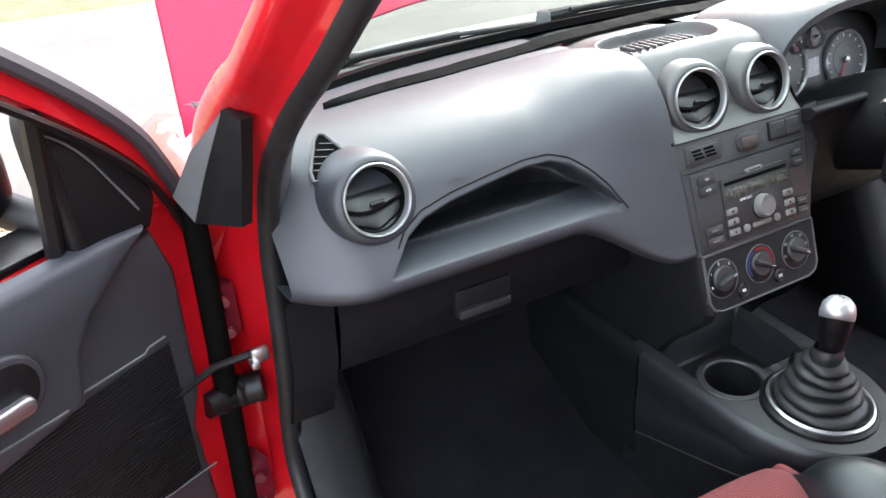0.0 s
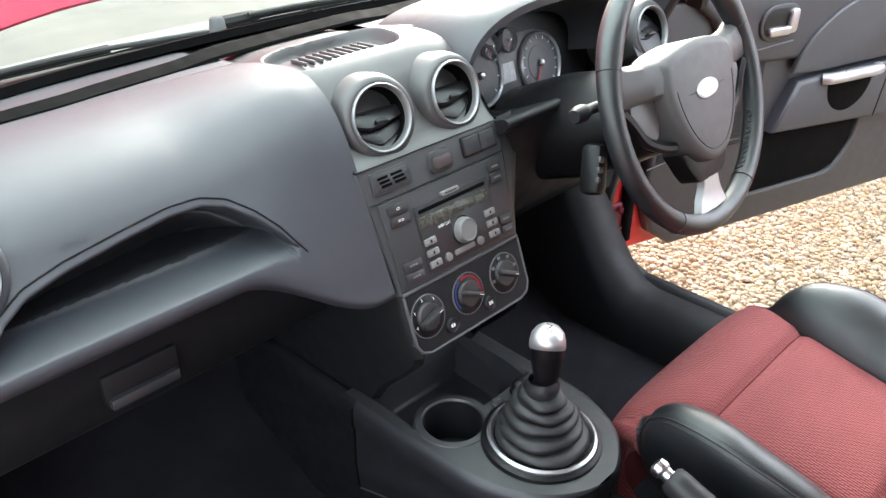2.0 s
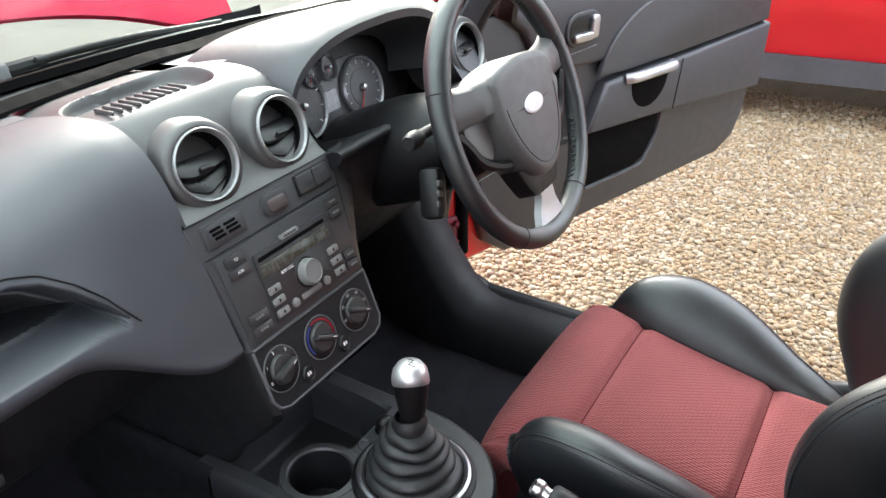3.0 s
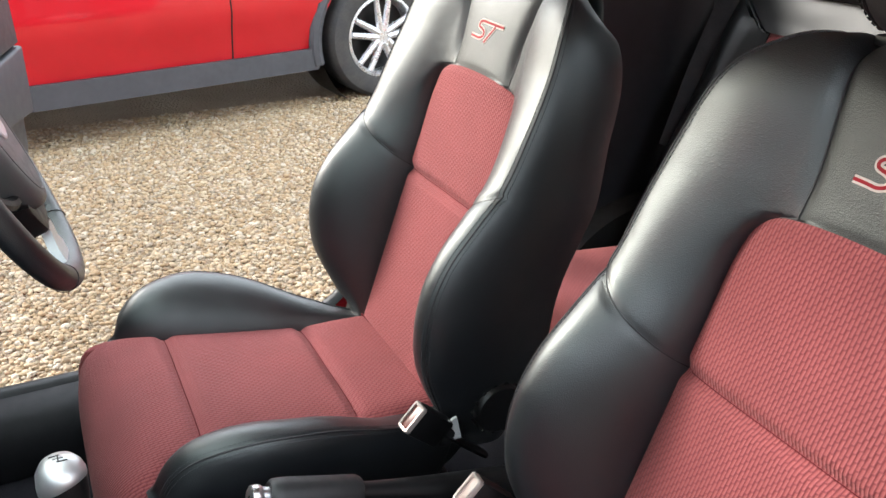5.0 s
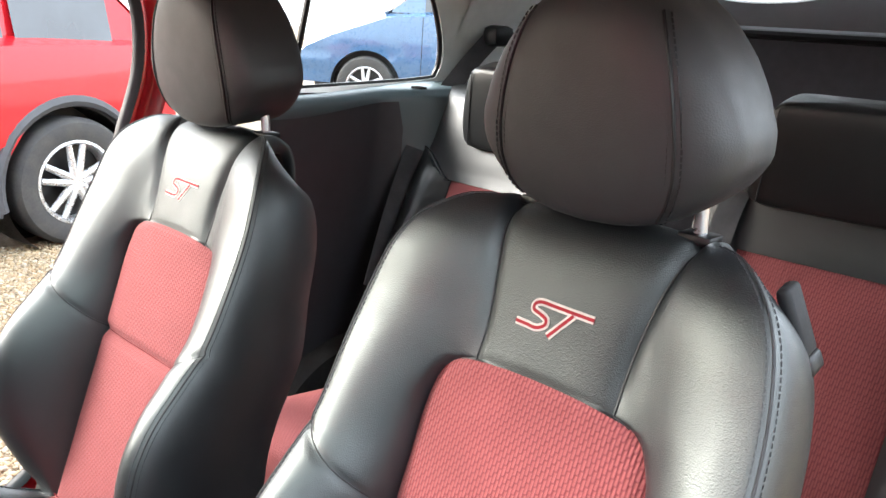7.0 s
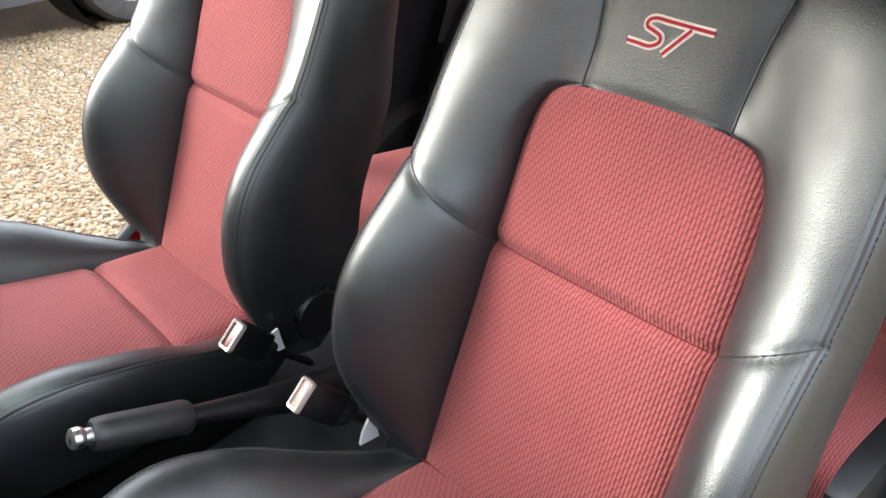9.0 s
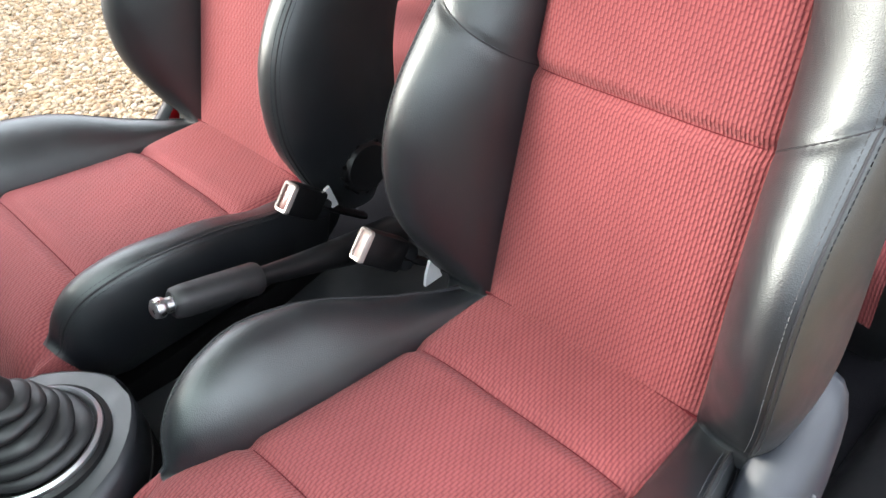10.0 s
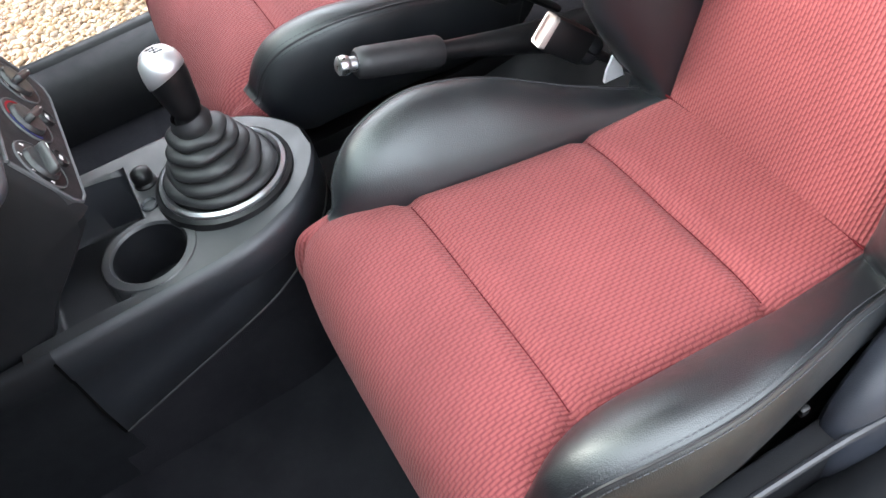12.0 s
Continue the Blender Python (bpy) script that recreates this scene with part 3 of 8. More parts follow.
# piped edges of the bolsters: half width, then y and z
BACK_EDGE = [(0.212, -0.482, 0.515), (0.220, -0.466, 0.55), (0.232, -0.442, 0.61), (0.2375, -0.431, 0.65), (0.2395, -0.429, 0.69), (0.2395, -0.434, 0.73), (0.238, -0.447, 0.77), (0.236, -0.471, 0.81), (0.234, -0.507, 0.85), (0.232, -0.543, 0.89), (0.2295, -0.584, 0.97), (0.2235, -0.612, 1.03), (0.213, -0.632, 1.078), (0.198, -0.650, 1.108), (0.175, -0.672, 1.128), (0.150, -0.692, 1.139), (0.126, -0.706, 1.141)]
CUSH_EDGE = [(0.192, -0.50, 0.505), (0.200, -0.45, 0.525), (0.212, -0.40, 0.548), (0.227, -0.35, 0.573), (0.241, -0.30, 0.598), (0.251, -0.25, 0.615), (0.254, -0.20, 0.625), (0.248, -0.15, 0.622), (0.238, -0.112, 0.609), (0.228, -0.085, 0.583), (0.218, -0.068, 0.548)]


def front_seat(label):
    seat = thing("front_seat", label, "car seat", group="front seats")

    # backrest
    def half(a):
        if a < 0.515:
            t = max(0.0, (a - 0.40) / 0.115)
            return soft_table([(0, 0.148), (0.31, 0.141), (0.40, 0.138), (0.52, 0.138)], a) - 0.056 + 0.056 * (1 - t ** 2.5) ** (1 / 2.5)
        return soft_table([(0.515, 0.082), (0.56, 0.083), (0.62, 0.092), (0.66, 0.100), (0.70, 0.103), (0.85, 0.103)], a)

    wide, high = edge_tables(BACK_PATH, 1, BACK_EDGE)
    edge = lambda a: soft_table(wide + [(0.72, 0.120), (0.90, 0.118)], a)
    rise = lambda a: soft_table(high + [(0.74, 0.0)], a)
    wall = lambda a: soft_table([(0, 0.11), (0.08, 0.19), (0.16, 0.215), (0.27, 0.205), (0.38, 0.175), (0.47, 0.145), (0.55, 0.128), (0.61, 0.108), (0.65, 0.080), (0.69, 0.045), (0.72, 0.02), (0.76, 0.012)], a)
    groove = lambda a: 0.010 * bump_at(a, 0.318, 0.009) + 0.0015 * bump_at(a, 0.512, 0.006)
    bgroove = lambda a, q: 0.0035 * bump_at(a, 0.318 + 0.068 * q, 0.005)
    rows, uvs, info, c0, c1 = shaped(BACK_PATH, 320, 1, half, edge, rise, wall, groove, bgroove, 0.008, 0.009, calm=0.508, foot=lambda a: soft_table([(0, 0.148), (0.31, 0.141), (0.40, 0.134), (0.47, 0.122), (0.54, 0.106), (0.62, 0.098), (0.70, 0.103), (0.85, 0.103)], a))
    back_top = next(i for i, s in enumerate(info) if s > 0.68)
    top = next(i for i, s in enumerate(info) if s > 0.512)
    bm = bmesh.new()
    grid(bm, [r[c0:c1 + 1] for r in rows[:top + 1]], [u[c0:c1 + 1] for u in uvs[:top + 1]])
    part("backrest_cloth", bm, M_FABRIC, seat, "red ribbed cloth")
    k = min(range(len(info)), key=lambda i: abs(info[i] - 0.318))
    bm = bmesh.new()
    tube(bm, rows[k][c0 + 1:c1], 0.0007, 5)
    part("seam", bm, M_REDSEAM, seat)
    bm = bmesh.new()
    grid(bm, [r[c0:c1 + 1] for r in rows[top:]])
    part("badge_panel", bm, M_GRAINED, seat, "finely grained leather panel")
    for cols in ((0, c0), (c1, len(rows[0]) - 1)):
        bm = bmesh.new()
        grid(bm, [r[cols[0]:cols[1] + 1] for r in rows])
        part("backrest_bolster", bm, M_LEATHER, seat)
    bm = bmesh.new()
    grid(bm, [[r[0], r[0].lerp(r[-1], 0.25) + Vector((0, -0.02, 0)), r[0].lerp(r[-1], 0.5) + Vector((0, -0.03, 0)), r[0].lerp(r[-1], 0.75) + Vector((0, -0.02, 0)), r[-1]] for r in rows[:back_top:6]])
    part("back_panel", bm, M_LEATHER, seat)
    # piping and thread along the bolster edge, and the seams beside the badge
    n = len(rows[0])
    for cr in (NC, n - 1 - NC):
        inw = 1 if cr == NC else -1
        run = rows[10:back_top:2]
        bm = bmesh.new()
        tube(bm, [r[cr] for r in run], 0.0013, 6)
        part("piping", bm, M_SEAM, seat)
        bm = bmesh.new()
        for off, far in ((inw, 0.0055), (-inw, 0.0065)):
            stitches(bm, [r[cr] + (r[cr + off] - r[cr]).normalized() * far + Vector((0, 0.0006, 0.0004)) for r in run], 0.0062, 0.0042, 0.0006)
        part("stitching", bm, M_STITCH, seat, kind="stuff")

    def between(a, c):
        k = next(i for i in range(len(info) - 1) if info[i + 1] >= a)
        return rows[k][c].lerp(rows[k + 1][c], (a - info[k]) / (info[k + 1] - info[k]))

    for sg, c in ((1, c1), (-1, c0)):
        bm = bmesh.new()
        tube(bm, [between(0.318 + 0.068 * j / NB, c + sg * j) for j in range(0, NB + 1)], 0.0011, 5)
        part("cross_seam", bm, M_SEAM, seat)
    for cr in (c0, c1):
        bm = bmesh.new()
        tube(bm, [r[cr] + Vector((0, 0.0005, 0)) for r in rows[top:back_top + 28:2]], 0.0014, 5)
        part("piping", bm, M_SEAM, seat)
    panel = [r[c0:c1 + 1] for r in rows[top:]]

    def on_panel(p):
        """The place on the badge panel at the same width and height."""
        line = []
        for r in panel:
            for a, b in zip(r, r[1:]):
                if (a.x - p.x) * (b.x - p.x) <= 0 and a.x != b.x:
                    line.append(a.lerp(b, (p.x - a.x) / (b.x - a.x)))
                    break
        for a, b in zip(line, line[1:]):
            if (a.z - p.z) * (b.z - p.z) <= 0 and a.z != b.z:
                return a.lerp(b, (p.z - a.z) / (b.z - a.z))
        return p

    # cushion
    half = lambda a: soft_table([(0, 0.148), (0.1, 0.153), (0.3, 0.158), (0.40, 0.164), (0.44, 0.174), (0.47, 0.188), (0.50, 0.199), (0.56, 0.208), (0.75, 0.206)], a)
    wide, high = edge_tables(CUSH_PATH, -1, CUSH_EDGE)
    edge = lambda a: soft_table([(0, 0.188)] + wide + [(0.58, 0.222), (0.75, 0.220)], a)
    rise = lambda a: soft_table([(0, 0.0)] + high + [(0.54, 0.0), (0.75, 0.0)], a)
    wall = lambda a: soft_table([(0, 0.10), (0.2, 0.13), (0.40, 0.15), (0.46, 0.12), (0.51, 0.075), (0.57, 0.05), (0.64, 0.04), (0.75, 0.03)], a)
    groove = lambda a: 0.011 * bump_at(a, 0.175, 0.010) + 0.011 * bump_at(a, 0.404, 0.010)
    rows, uvs, info, c0, c1 = shaped(CUSH_PATH, 130, -1, half, edge, rise, wall, groove, lambda a, q: 0.0, 0.011, belly=0.012, plump=lambda a: soft_table([(0.30, 0.0), (0.40, 0.010), (0.45, 0.015), (0.485, 0.009), (0.51, 0.0)], a))
    bm = bmesh.new()
    grid(bm, [r[c0:c1 + 1] for r in rows], [u[c0:c1 + 1] for u in uvs])
    part("cushion_cloth", bm, M_FABRIC, seat, "red ribbed cloth")
    # the crease where the backrest meets the cushion
    bm = bmesh.new()
    tube(bm, [Vector((0.150 * q / 10, -0.4872 + 0.0055 * (1 - (q / 10) ** 4), 0.5245 + 0.0095 * (1 - (q / 10) ** 4))) for q in range(-10, 11)], 0.0017, 6)
    part("seam", bm, M_REDSEAM, seat)
    for line in (0.175, 0.404):
        k = min(range(len(info)), key=lambda i: abs(info[i] - line))
        bm = bmesh.new()
        tube(bm, [p + Vector((0, 0, 0.0006)) for p in rows[k][c0 + 1:c1]], 0.0008, 5)
        part("seam", bm, M_REDSEAM, seat)
    turn = next(i for i, v in enumerate(info) if v > 0.490)
    for cols in ((0, c0), (c1, len(rows[0]) - 1)):
        bm = bmesh.new()
        grid(bm, [r[cols[0]:cols[1] + 1] for r in rows[:turn + 1]])
        part("cushion_bolster", bm, M_LEATHER, seat)
        bm = bmesh.new()
        grid(bm, [r[cols[0]:cols[1] + 1] for r in rows[turn:]], [u[cols[0]:cols[1] + 1] for u in uvs[turn:]])
        part("cushion_corner", bm, M_FABRIC, seat, "red cloth turned round the corner")
    n = len(rows[0])
    run = [r for r, v in zip(rows, info) if 0.06 < v < 0.492]
    for cr in (NC, n - 1 - NC):
        inw = 1 if cr == NC else -1
        bm = bmesh.new()
        tube(bm, [r[cr] for r in run], 0.0016, 6)
        part("piping", bm, M_SEAM, seat)
        bm = bmesh.new()
        for off, far in ((inw, 0.0055), (-inw, 0.0065)):
            stitches(bm, [r[cr] + (r[cr + off] - r[cr]).normalized() * far + Vector((0, 0, 0.0008)) for r in run], 0.0062, 0.0042, 0.0006)
        part("stitching", bm, M_STITCH, seat, kind="stuff")
    # base and runners
    bm = bmesh.new()
    box(bm, 0, -0.30, 0.36, 0.40, 0.40, 0.12, 0.02)
    part("seat_base", bm, M_BLACK, seat)
    for sx in (-0.2, 0.2):
        bm = bmesh.new()
        box(bm, sx, -0.30, 0.295, 0.04, 0.52, 0.03, 0.006)
        part("runner", bm, M_BLACK, seat)
    # head restraint
    m = pose(0, -0.715, 1.252, -6, 0, 0)
    bm = bmesh.new()
    NU, NV = 48, 30
    hr = []
    for i in range(NV + 1):
        v = i / NV
        ph = math.pi * v
        zz = -math.cos(ph)
        ring = math.sin(ph) ** (0.20 if zz < 0 else 0.30)
        wz = lerp_table([(-1, 0.118), (-0.8, 0.137), (-0.55, 0.1445), (-0.2, 0.140), (0.1, 0.131), (0.4, 0.118), (0.7, 0.100), (1, 0.074)], zz)
        row = []
        for j in range(NU):
            th = 2 * math.pi * j / NU
            cx_, sy_ = math.cos(th), math.sin(th)
            ex = abs(cx_) ** 0.46 * (1 if cx_ >= 0 else -1)
            ey = abs(sy_) ** 0.36 * (1 if sy_ >= 0 else -1)
            row.append(m @ Vector((wz * ex * ring, 0.066 * ey * ring - 0.012 * abs(ex) ** 3 * (ey > 0), zz * 0.108 + 0.034 * max(0.0, -zz) * (wz * ex * ring / 0.14) ** 2)))
        hr.append(row)
    grid(bm, hr, close=True)
    bmesh.ops.remove_doubles(bm, verts=bm.verts, dist=1e-5)
    rest = part("head_restraint", bm, M_RESTHIDE, seat, sharp=3)
    for sx in (1, -1):
        line = []
        for i in range(3, NV - 5):
            js = [j for j in range(NU // 2 + 1)]
            for j in js[:-1]:
                a, b = hr[i][j], hr[i][j + 1]
                wide_ = max(abs(p.x) for p in hr[i])
                lim = sx * (0.030 + 0.455 * wide_)
                if (a.x - lim) * (b.x - lim) <= 0 and a.x != b.x:
                    line.append(a.lerp(b, (lim - a.x) / (b.x - a.x)))
                    break
        bm = bmesh.new()
        tube(bm, [p + Vector((0, 0.0004, 0)) for p in line], 0.0017, 6)
        part("seam", bm, M_BLACK, rest)
        bm = bmesh.new()
        for off in (0.006, -0.006):
            stitches(bm, [p + Vector((off, 0.0008 - 0.002 * (off * sx > 0), 0)) for p in line], 0.006, 0.0045, 0.0010)
        part("stitching", bm, M_BLACK, rest, kind="stuff")
    for sx in (-0.092, 0.092):
        bm = bmesh.new()
        tube(bm, [(sx, -0.735, 1.10), (sx, -0.728, 1.20)], 0.0065, 12)
        part("head_restraint_post", bm, M_BRIGHT, seat, "bright steel post")
        bm = bmesh.new()
        box(bm, sx, -0.733, 1.137, 0.034, 0.028, 0.010, 0.003)
        part("post_guide", bm, M_BLACK, seat)
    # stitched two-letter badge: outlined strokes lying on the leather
    fx = Vector((-1, 0, 0))
    fy = Vector((0, -0.287, 0.958))
    org = Vector((0, -0.6515, 1.050))
    fn = Vector((0, 0.958, 0.287))
    strokes = [[(-0.0358, -0.0135), (-0.0250, -0.0138), (-0.0144, -0.0142), (-0.0068, -0.0095), (-0.0068, -0.0035), (-0.0135, -0.0002), (-0.0206, 0.0024), (-0.0206, 0.0078), (-0.0144, 0.0112), (0.0, 0.0108), (0.0368, 0.0098)], [(0.0180, 0.0080), (-0.0014, -0.0187)]]
    for name, wide, lift, mt in (("badge_outline", 0.0038, 0.0008, M_THREAD), ("badge_fill", 0.0016, 0.0012, M_REDMARK)):
        bm = bmesh.new()
        for st in strokes:
            pts = smooth_path([(a * 1.15, b, 0) for a, b in st], 48) if len(st) > 2 else [Vector((a * 1.15, b, 0)) for a, b in st]
            left, right = [], []
            for i, p in enumerate(pts):
                t = (pts[min(i + 1, len(pts) - 1)] - pts[max(i - 1, 0)]).normalized()
                nn = Vector((-t.y, t.x, 0)) * wide
                for lst, q in ((left, p + nn), (right, p - nn)):
                    lst.append(on_panel(org + fx * q.x + fy * q.y) + fn * lift)
            vs = grid(bm, [[a - fn * 0.0015, a, b, b - fn * 0.0015] for a, b in zip(left, right)])
            bm.faces.new(vs[0])
            bm.faces.new(vs[-1][::-1])
        part(name, bm, mt, seat, "stitched badge letters" if wide > 0.004 else "")
    return seat


seat_p = front_seat("black leather sports seat with red ribbed cloth centre")
seat_p.location = (-0.342, 0, 0)
seat_d = copy_thing(seat_p, pose(0.345, 0.0, 0))

# entry lever on the outer shoulder of the passenger backrest
lev = basis(Vector((-0.203, -0.698, 1.094)), Vector((-0.027, -0.012, -0.070)), (0, 1, 0))
bm = bmesh.new()
box(bm, 0, 0, -0.004, 0.013, 0.028, 0.062, 0.005, None, 3)
bmesh.ops.transform(bm, matrix=lev, verts=bm.verts)
tl = part("tilt_lever", bm, M_LOWER, seat_p, "black plastic tilt lever")
bm = bmesh.new()
box(bm, 0, 0, 0.034, 0.016, 0.031, 0.018, 0.005, None, 3)
bmesh.ops.transform(bm, matrix=lev, verts=bm.verts)
part("tip", bm, M_BLACK, tl, "black tip")
# knurled recliner wheels on the inner sides
for st, sx in ((seat_p, 1), (seat_d, -1)):
    bm = bmesh.new()
    wm = basis(Vector((sx * 0.228, -0.545, 0.560)), (sx, 0, 0))
    lathe(bm, [(0.030, -0.01), (0.036, 0.0), (0.040, 0.004), (0.040, 0.020), (0.036, 0.025), (0.0, 0.026)], wm, 36)
    kn = part("recliner_wheel", bm, M_BLACK, st, "black knurled recliner wheel")
    bk = bmesh.new()
    prism(bk, [(-0.482, 0.512), (-0.452, 0.514), (-0.456, 0.530), (-0.466, 0.548), (-0.474, 0.550)], 0.005, Matrix(((0, 0, 1, sx * (0.226 if sx > 0 else 0.249)), (1, 0, 0, 0.0), (0, 1, 0, 0.0 if sx > 0 else 0.018), (0, 0, 0, 1))), 0.0012)
    part("hinge_bracket", bk, M_WHITEMETAL, st, "bare metal hinge bracket")
    for k in range(14):
        a = 2 * math.pi * k / 14
        bm = bmesh.new()
        tube(bm, [wm @ Vector((0.0405 * math.cos(a), 0.0405 * math.sin(a), 0.004)), wm @ Vector((0.0405 * math.cos(a), 0.0405 * math.sin(a), 0.020))], 0.0035, 6)
        part("grip", bm, M_BLACK, kn)
# side valance with its raised lip, and the recliner cover
bm = bmesh.new()
prism(bm, [(-0.60, 0.31), (-0.05, 0.31), (-0.04, 0.37), (-0.10, 0.405), (-0.20, 0.42), (-0.46, 0.42), (-0.60, 0.44)], 0.03, Matrix(((0, 0, 1, -0.258), (1, 0, 0, 0), (0, 1, 0, 0), (0, 0, 0, 1))), 0.006)
side = part("side_trim", bm, M_LOWER, seat_p, "dark grey plastic valance")
bm = bmesh.new()
tube(bm, smooth_path([(-0.256, -0.10, 0.405), (-0.258, -0.20, 0.424), (-0.262, -0.36, 0.428), (-0.272, -0.42, 0.45), (-0.276, -0.47, 0.478), (-0.276, -0.50, 0.496)], 24), 0.0045, 8)
part("lip", bm, M_TRIM, side)
bm = bmesh.new()
R = []
for y, z, xi, xo in ((-0.366, 0.405, -0.234, -0.258), (-0.371, 0.428, -0.230, -0.263), (-0.385, 0.450, -0.224, -0.268), (-0.41, 0.472, -0.218, -0.273), (-0.44, 0.492, -0.212, -0.276), (-0.48, 0.516, -0.207, -0.279), (-0.52, 0.545, -0.206, -0.278), (-0.55, 0.568, -0.206, -0.273), (-0.575, 0.580, -0.206, -0.266), (-0.59, 0.574, -0.207, -0.260), (-0.60, 0.545, -0.208, -0.254)):
    w = xi - xo
    R.append([(xi + 0.002, y, z - 0.11), (xi, y, z - 0.03), (xi - 0.004, y, z - 0.007), (xi - 0.14 * w, y, z), (xi - 0.5 * w, y, z + 0.002), (xi - 0.78 * w, y, z - 0.006), (xi - 0.93 * w, y, z - 0.022), (xo, y, z - 0.045), (xo, y, z - 0.11)])
grid(bm, [[Vector(p) for p in r] for r in R])
part("recliner_cover", bm, M_COVER, seat_p, "grey rounded recliner cover", sharp=1.2)
bm = bmesh.new()
box(bm, -0.226, -0.352, 0.455, 0.008, 0.012, 0.012, 0.003)
part("cover_clip", bm, M_BLACK, seat_p)

# ---- rear seat ----
REAR_Y = [(0.50, -1.19), (0.55, -1.215), (0.70, -1.29), (0.85, -1.365), (0.958, -1.412), (1.02, -1.437), (1.09, -1.460), (1.135, -1.478), (1.155, -1.495), (1.166, -1.52), (1.168, -1.56)]


def rear_seat():
    seat = thing("rear_seat", "rear bench in black leather with red cloth centres", "car seat")
    ys = smooth_path([(0, y, z) for z, y in REAR_Y], 120)

    def face(sx, u0, u1, lo, hi, swell, mt, name):
        """A padded panel of the backrest between two widths and two heights."""
        bm = bmesh.new()
        R, U = [], []
        for i in range(27):
            row, uv = [], []
            for k in range(21):
                q = k / 20
                u = u0 + (u1 - u0) * q
                a = lo(u) + (hi(u) - lo(u)) * i / 26
                p = ys[max(0, min(119, round(a * 119)))]
                out = swell(q) * math.sin(math.pi * min(0.94, max(0.06, i / 26))) ** 0.4
                row.append((sx + u, p.y + out, p.z))
                uv.append((u, a * 0.85))
            R.append(row)
            U.append(uv)
        grid(bm, R, U)
        part(name, bm, mt, seat)

    # share of the way up at which a height is reached
    up = lambda z: min(range(120), key=lambda i: abs(ys[i].z - z) + (1 if ys[i].y < -1.53 else 0)) / 119
    cut, low, top = up(0.958), 0.0, 1.0
    for sx in (-0.345, 0.345):
        o = 1 if sx > 0 else -1
        slant = lambda u: cut + (0.105 * sstep(0.155, 0.27, u * o) if u * o > 0 else 0)
        face(sx, -0.155, 0.155, lambda u: low, lambda u: cut, lambda q: 0.014 * math.sin(math.pi * q) ** 0.5, M_FABRIC, "backrest_cloth")
        face(sx, -0.25, 0.262, slant, lambda u: top, lambda q: 0.018 * math.sin(math.pi * q) ** 0.5, M_LEATHER_REAR, "backrest_top") if o > 0 else face(sx, -0.262, 0.25, slant, lambda u: top, lambda q: 0.018 * math.sin(math.pi * q) ** 0.5, M_LEATHER_REAR, "backrest_top")
        face(sx, o * 0.155, o * 0.27, lambda u: low, slant, lambda q: 0.045 * math.sin(math.pi * min(1, 0.05 + 0.95 * q)) + 0.012 * q, M_LEATHER_REAR, "backrest_bolster")
        face(sx, -o * 0.155, -o * 0.33, lambda u: low, lambda u: cut, lambda q: 0.03 * math.sin(math.pi * q), M_LEATHER_REAR, "backrest_bolster")
        bm = bmesh.new()
        tube(bm, [Vector((sx + u, ys[round(slant(u) * 119)].y + 0.012, ys[round(slant(u) * 119)].z)) for u in (o * (0.155 + 0.0115 * k) for k in range(10))], 0.0025, 6)
        part("seam", bm, M_SEAM, seat)
        bm = bmesh.new()
        R, U = [], []
        path = smooth_path([(0, -1.27, 0.50), (0, -1.10, 0.515), (0, -0.95, 0.53), (0, -0.86, 0.53), (0, -0.825, 0.50), (0, -0.82, 0.42)], 24)
        acc = 0
        for i, p in enumerate(path):
            acc += (p - path[i - 1]).length if i else 0
            R.append([(sx - 0.20 + 0.40 * k / 16, p.y, p.z + 0.012 * math.sin(math.pi * k / 16) ** 0.5) for k in range(17)])
            U.append([(0.40 * k / 16, acc) for k in range(17)])
        grid(bm, R, U)
        part("cushion_cloth", bm, M_FABRIC, seat)
        bm = bmesh.new()
        R = []
        m = pose(sx * 0.96, -1.43, 1.140, -12, 0, 0)
        for i in range(19):
            ph = math.pi * i / 18
            ring = math.sin(ph) ** 0.13
            zz = -math.cos(ph)
            R.append([m @ Vector((0.136 * (1 - 0.17 * zz) * ring * abs(math.cos(t)) ** 0.24 * (1 if math.cos(t) > 0 else -1), 0.045 * ring * abs(math.sin(t)) ** 0.34 * (1 if math.sin(t) > 0 else -1), 0.092 * zz)) for t in (2 * math.pi * j / 40 for j in range(40))])
        grid(bm, R, close=True)
        bmesh.ops.remove_doubles(bm, verts=bm.verts, dist=1e-5)
        rest = part("rear_head_restraint", bm, M_LEATHER_REAR, seat, sharp=3)
        for k in (-1, 1):
            bm = bmesh.new()
            tube(bm, [m @ Vector((k * (0.106 - 0.016 * zz), 0.0452 - 0.006 * max(0, abs(zz) - 0.6), 0.092 * zz)) for zz in np.linspace(-0.9, 0.9, 12)], 0.0015, 5)
            part("seam", bm, M_SEAM, rest)
    bm = bmesh.new()
    box(bm, 0, -1.08, 0.42, 1.16, 0.50, 0.16, 0.03)
    part("bench_base", bm, M_LEATHER_REAR, seat)
    bm = bmesh.new()
    box(bm, 0, -1.52, 0.80, 1.20, 0.08, 0.54, 0.02)
    part("backrest_rear", bm, M_DARK, seat)
    return seat


rear_seat()


def webbing(name, label, pts, w, side):
    """A flat strip of belt along pts; side gives its width's direction."""
    bm = bmesh.new()
    sv = Vector(side).normalized() * w / 2
    path = smooth_path(pts, 24)
    grid(bm, [[p - sv, p + sv] for p in path])
    bmesh.ops.solidify(bm, geom=bm.faces[:], thickness=0.002)
    b = thing(name, label, "seat belt", group="rear belts")
    part("webbing", bm, M_BELT, b)
    return b


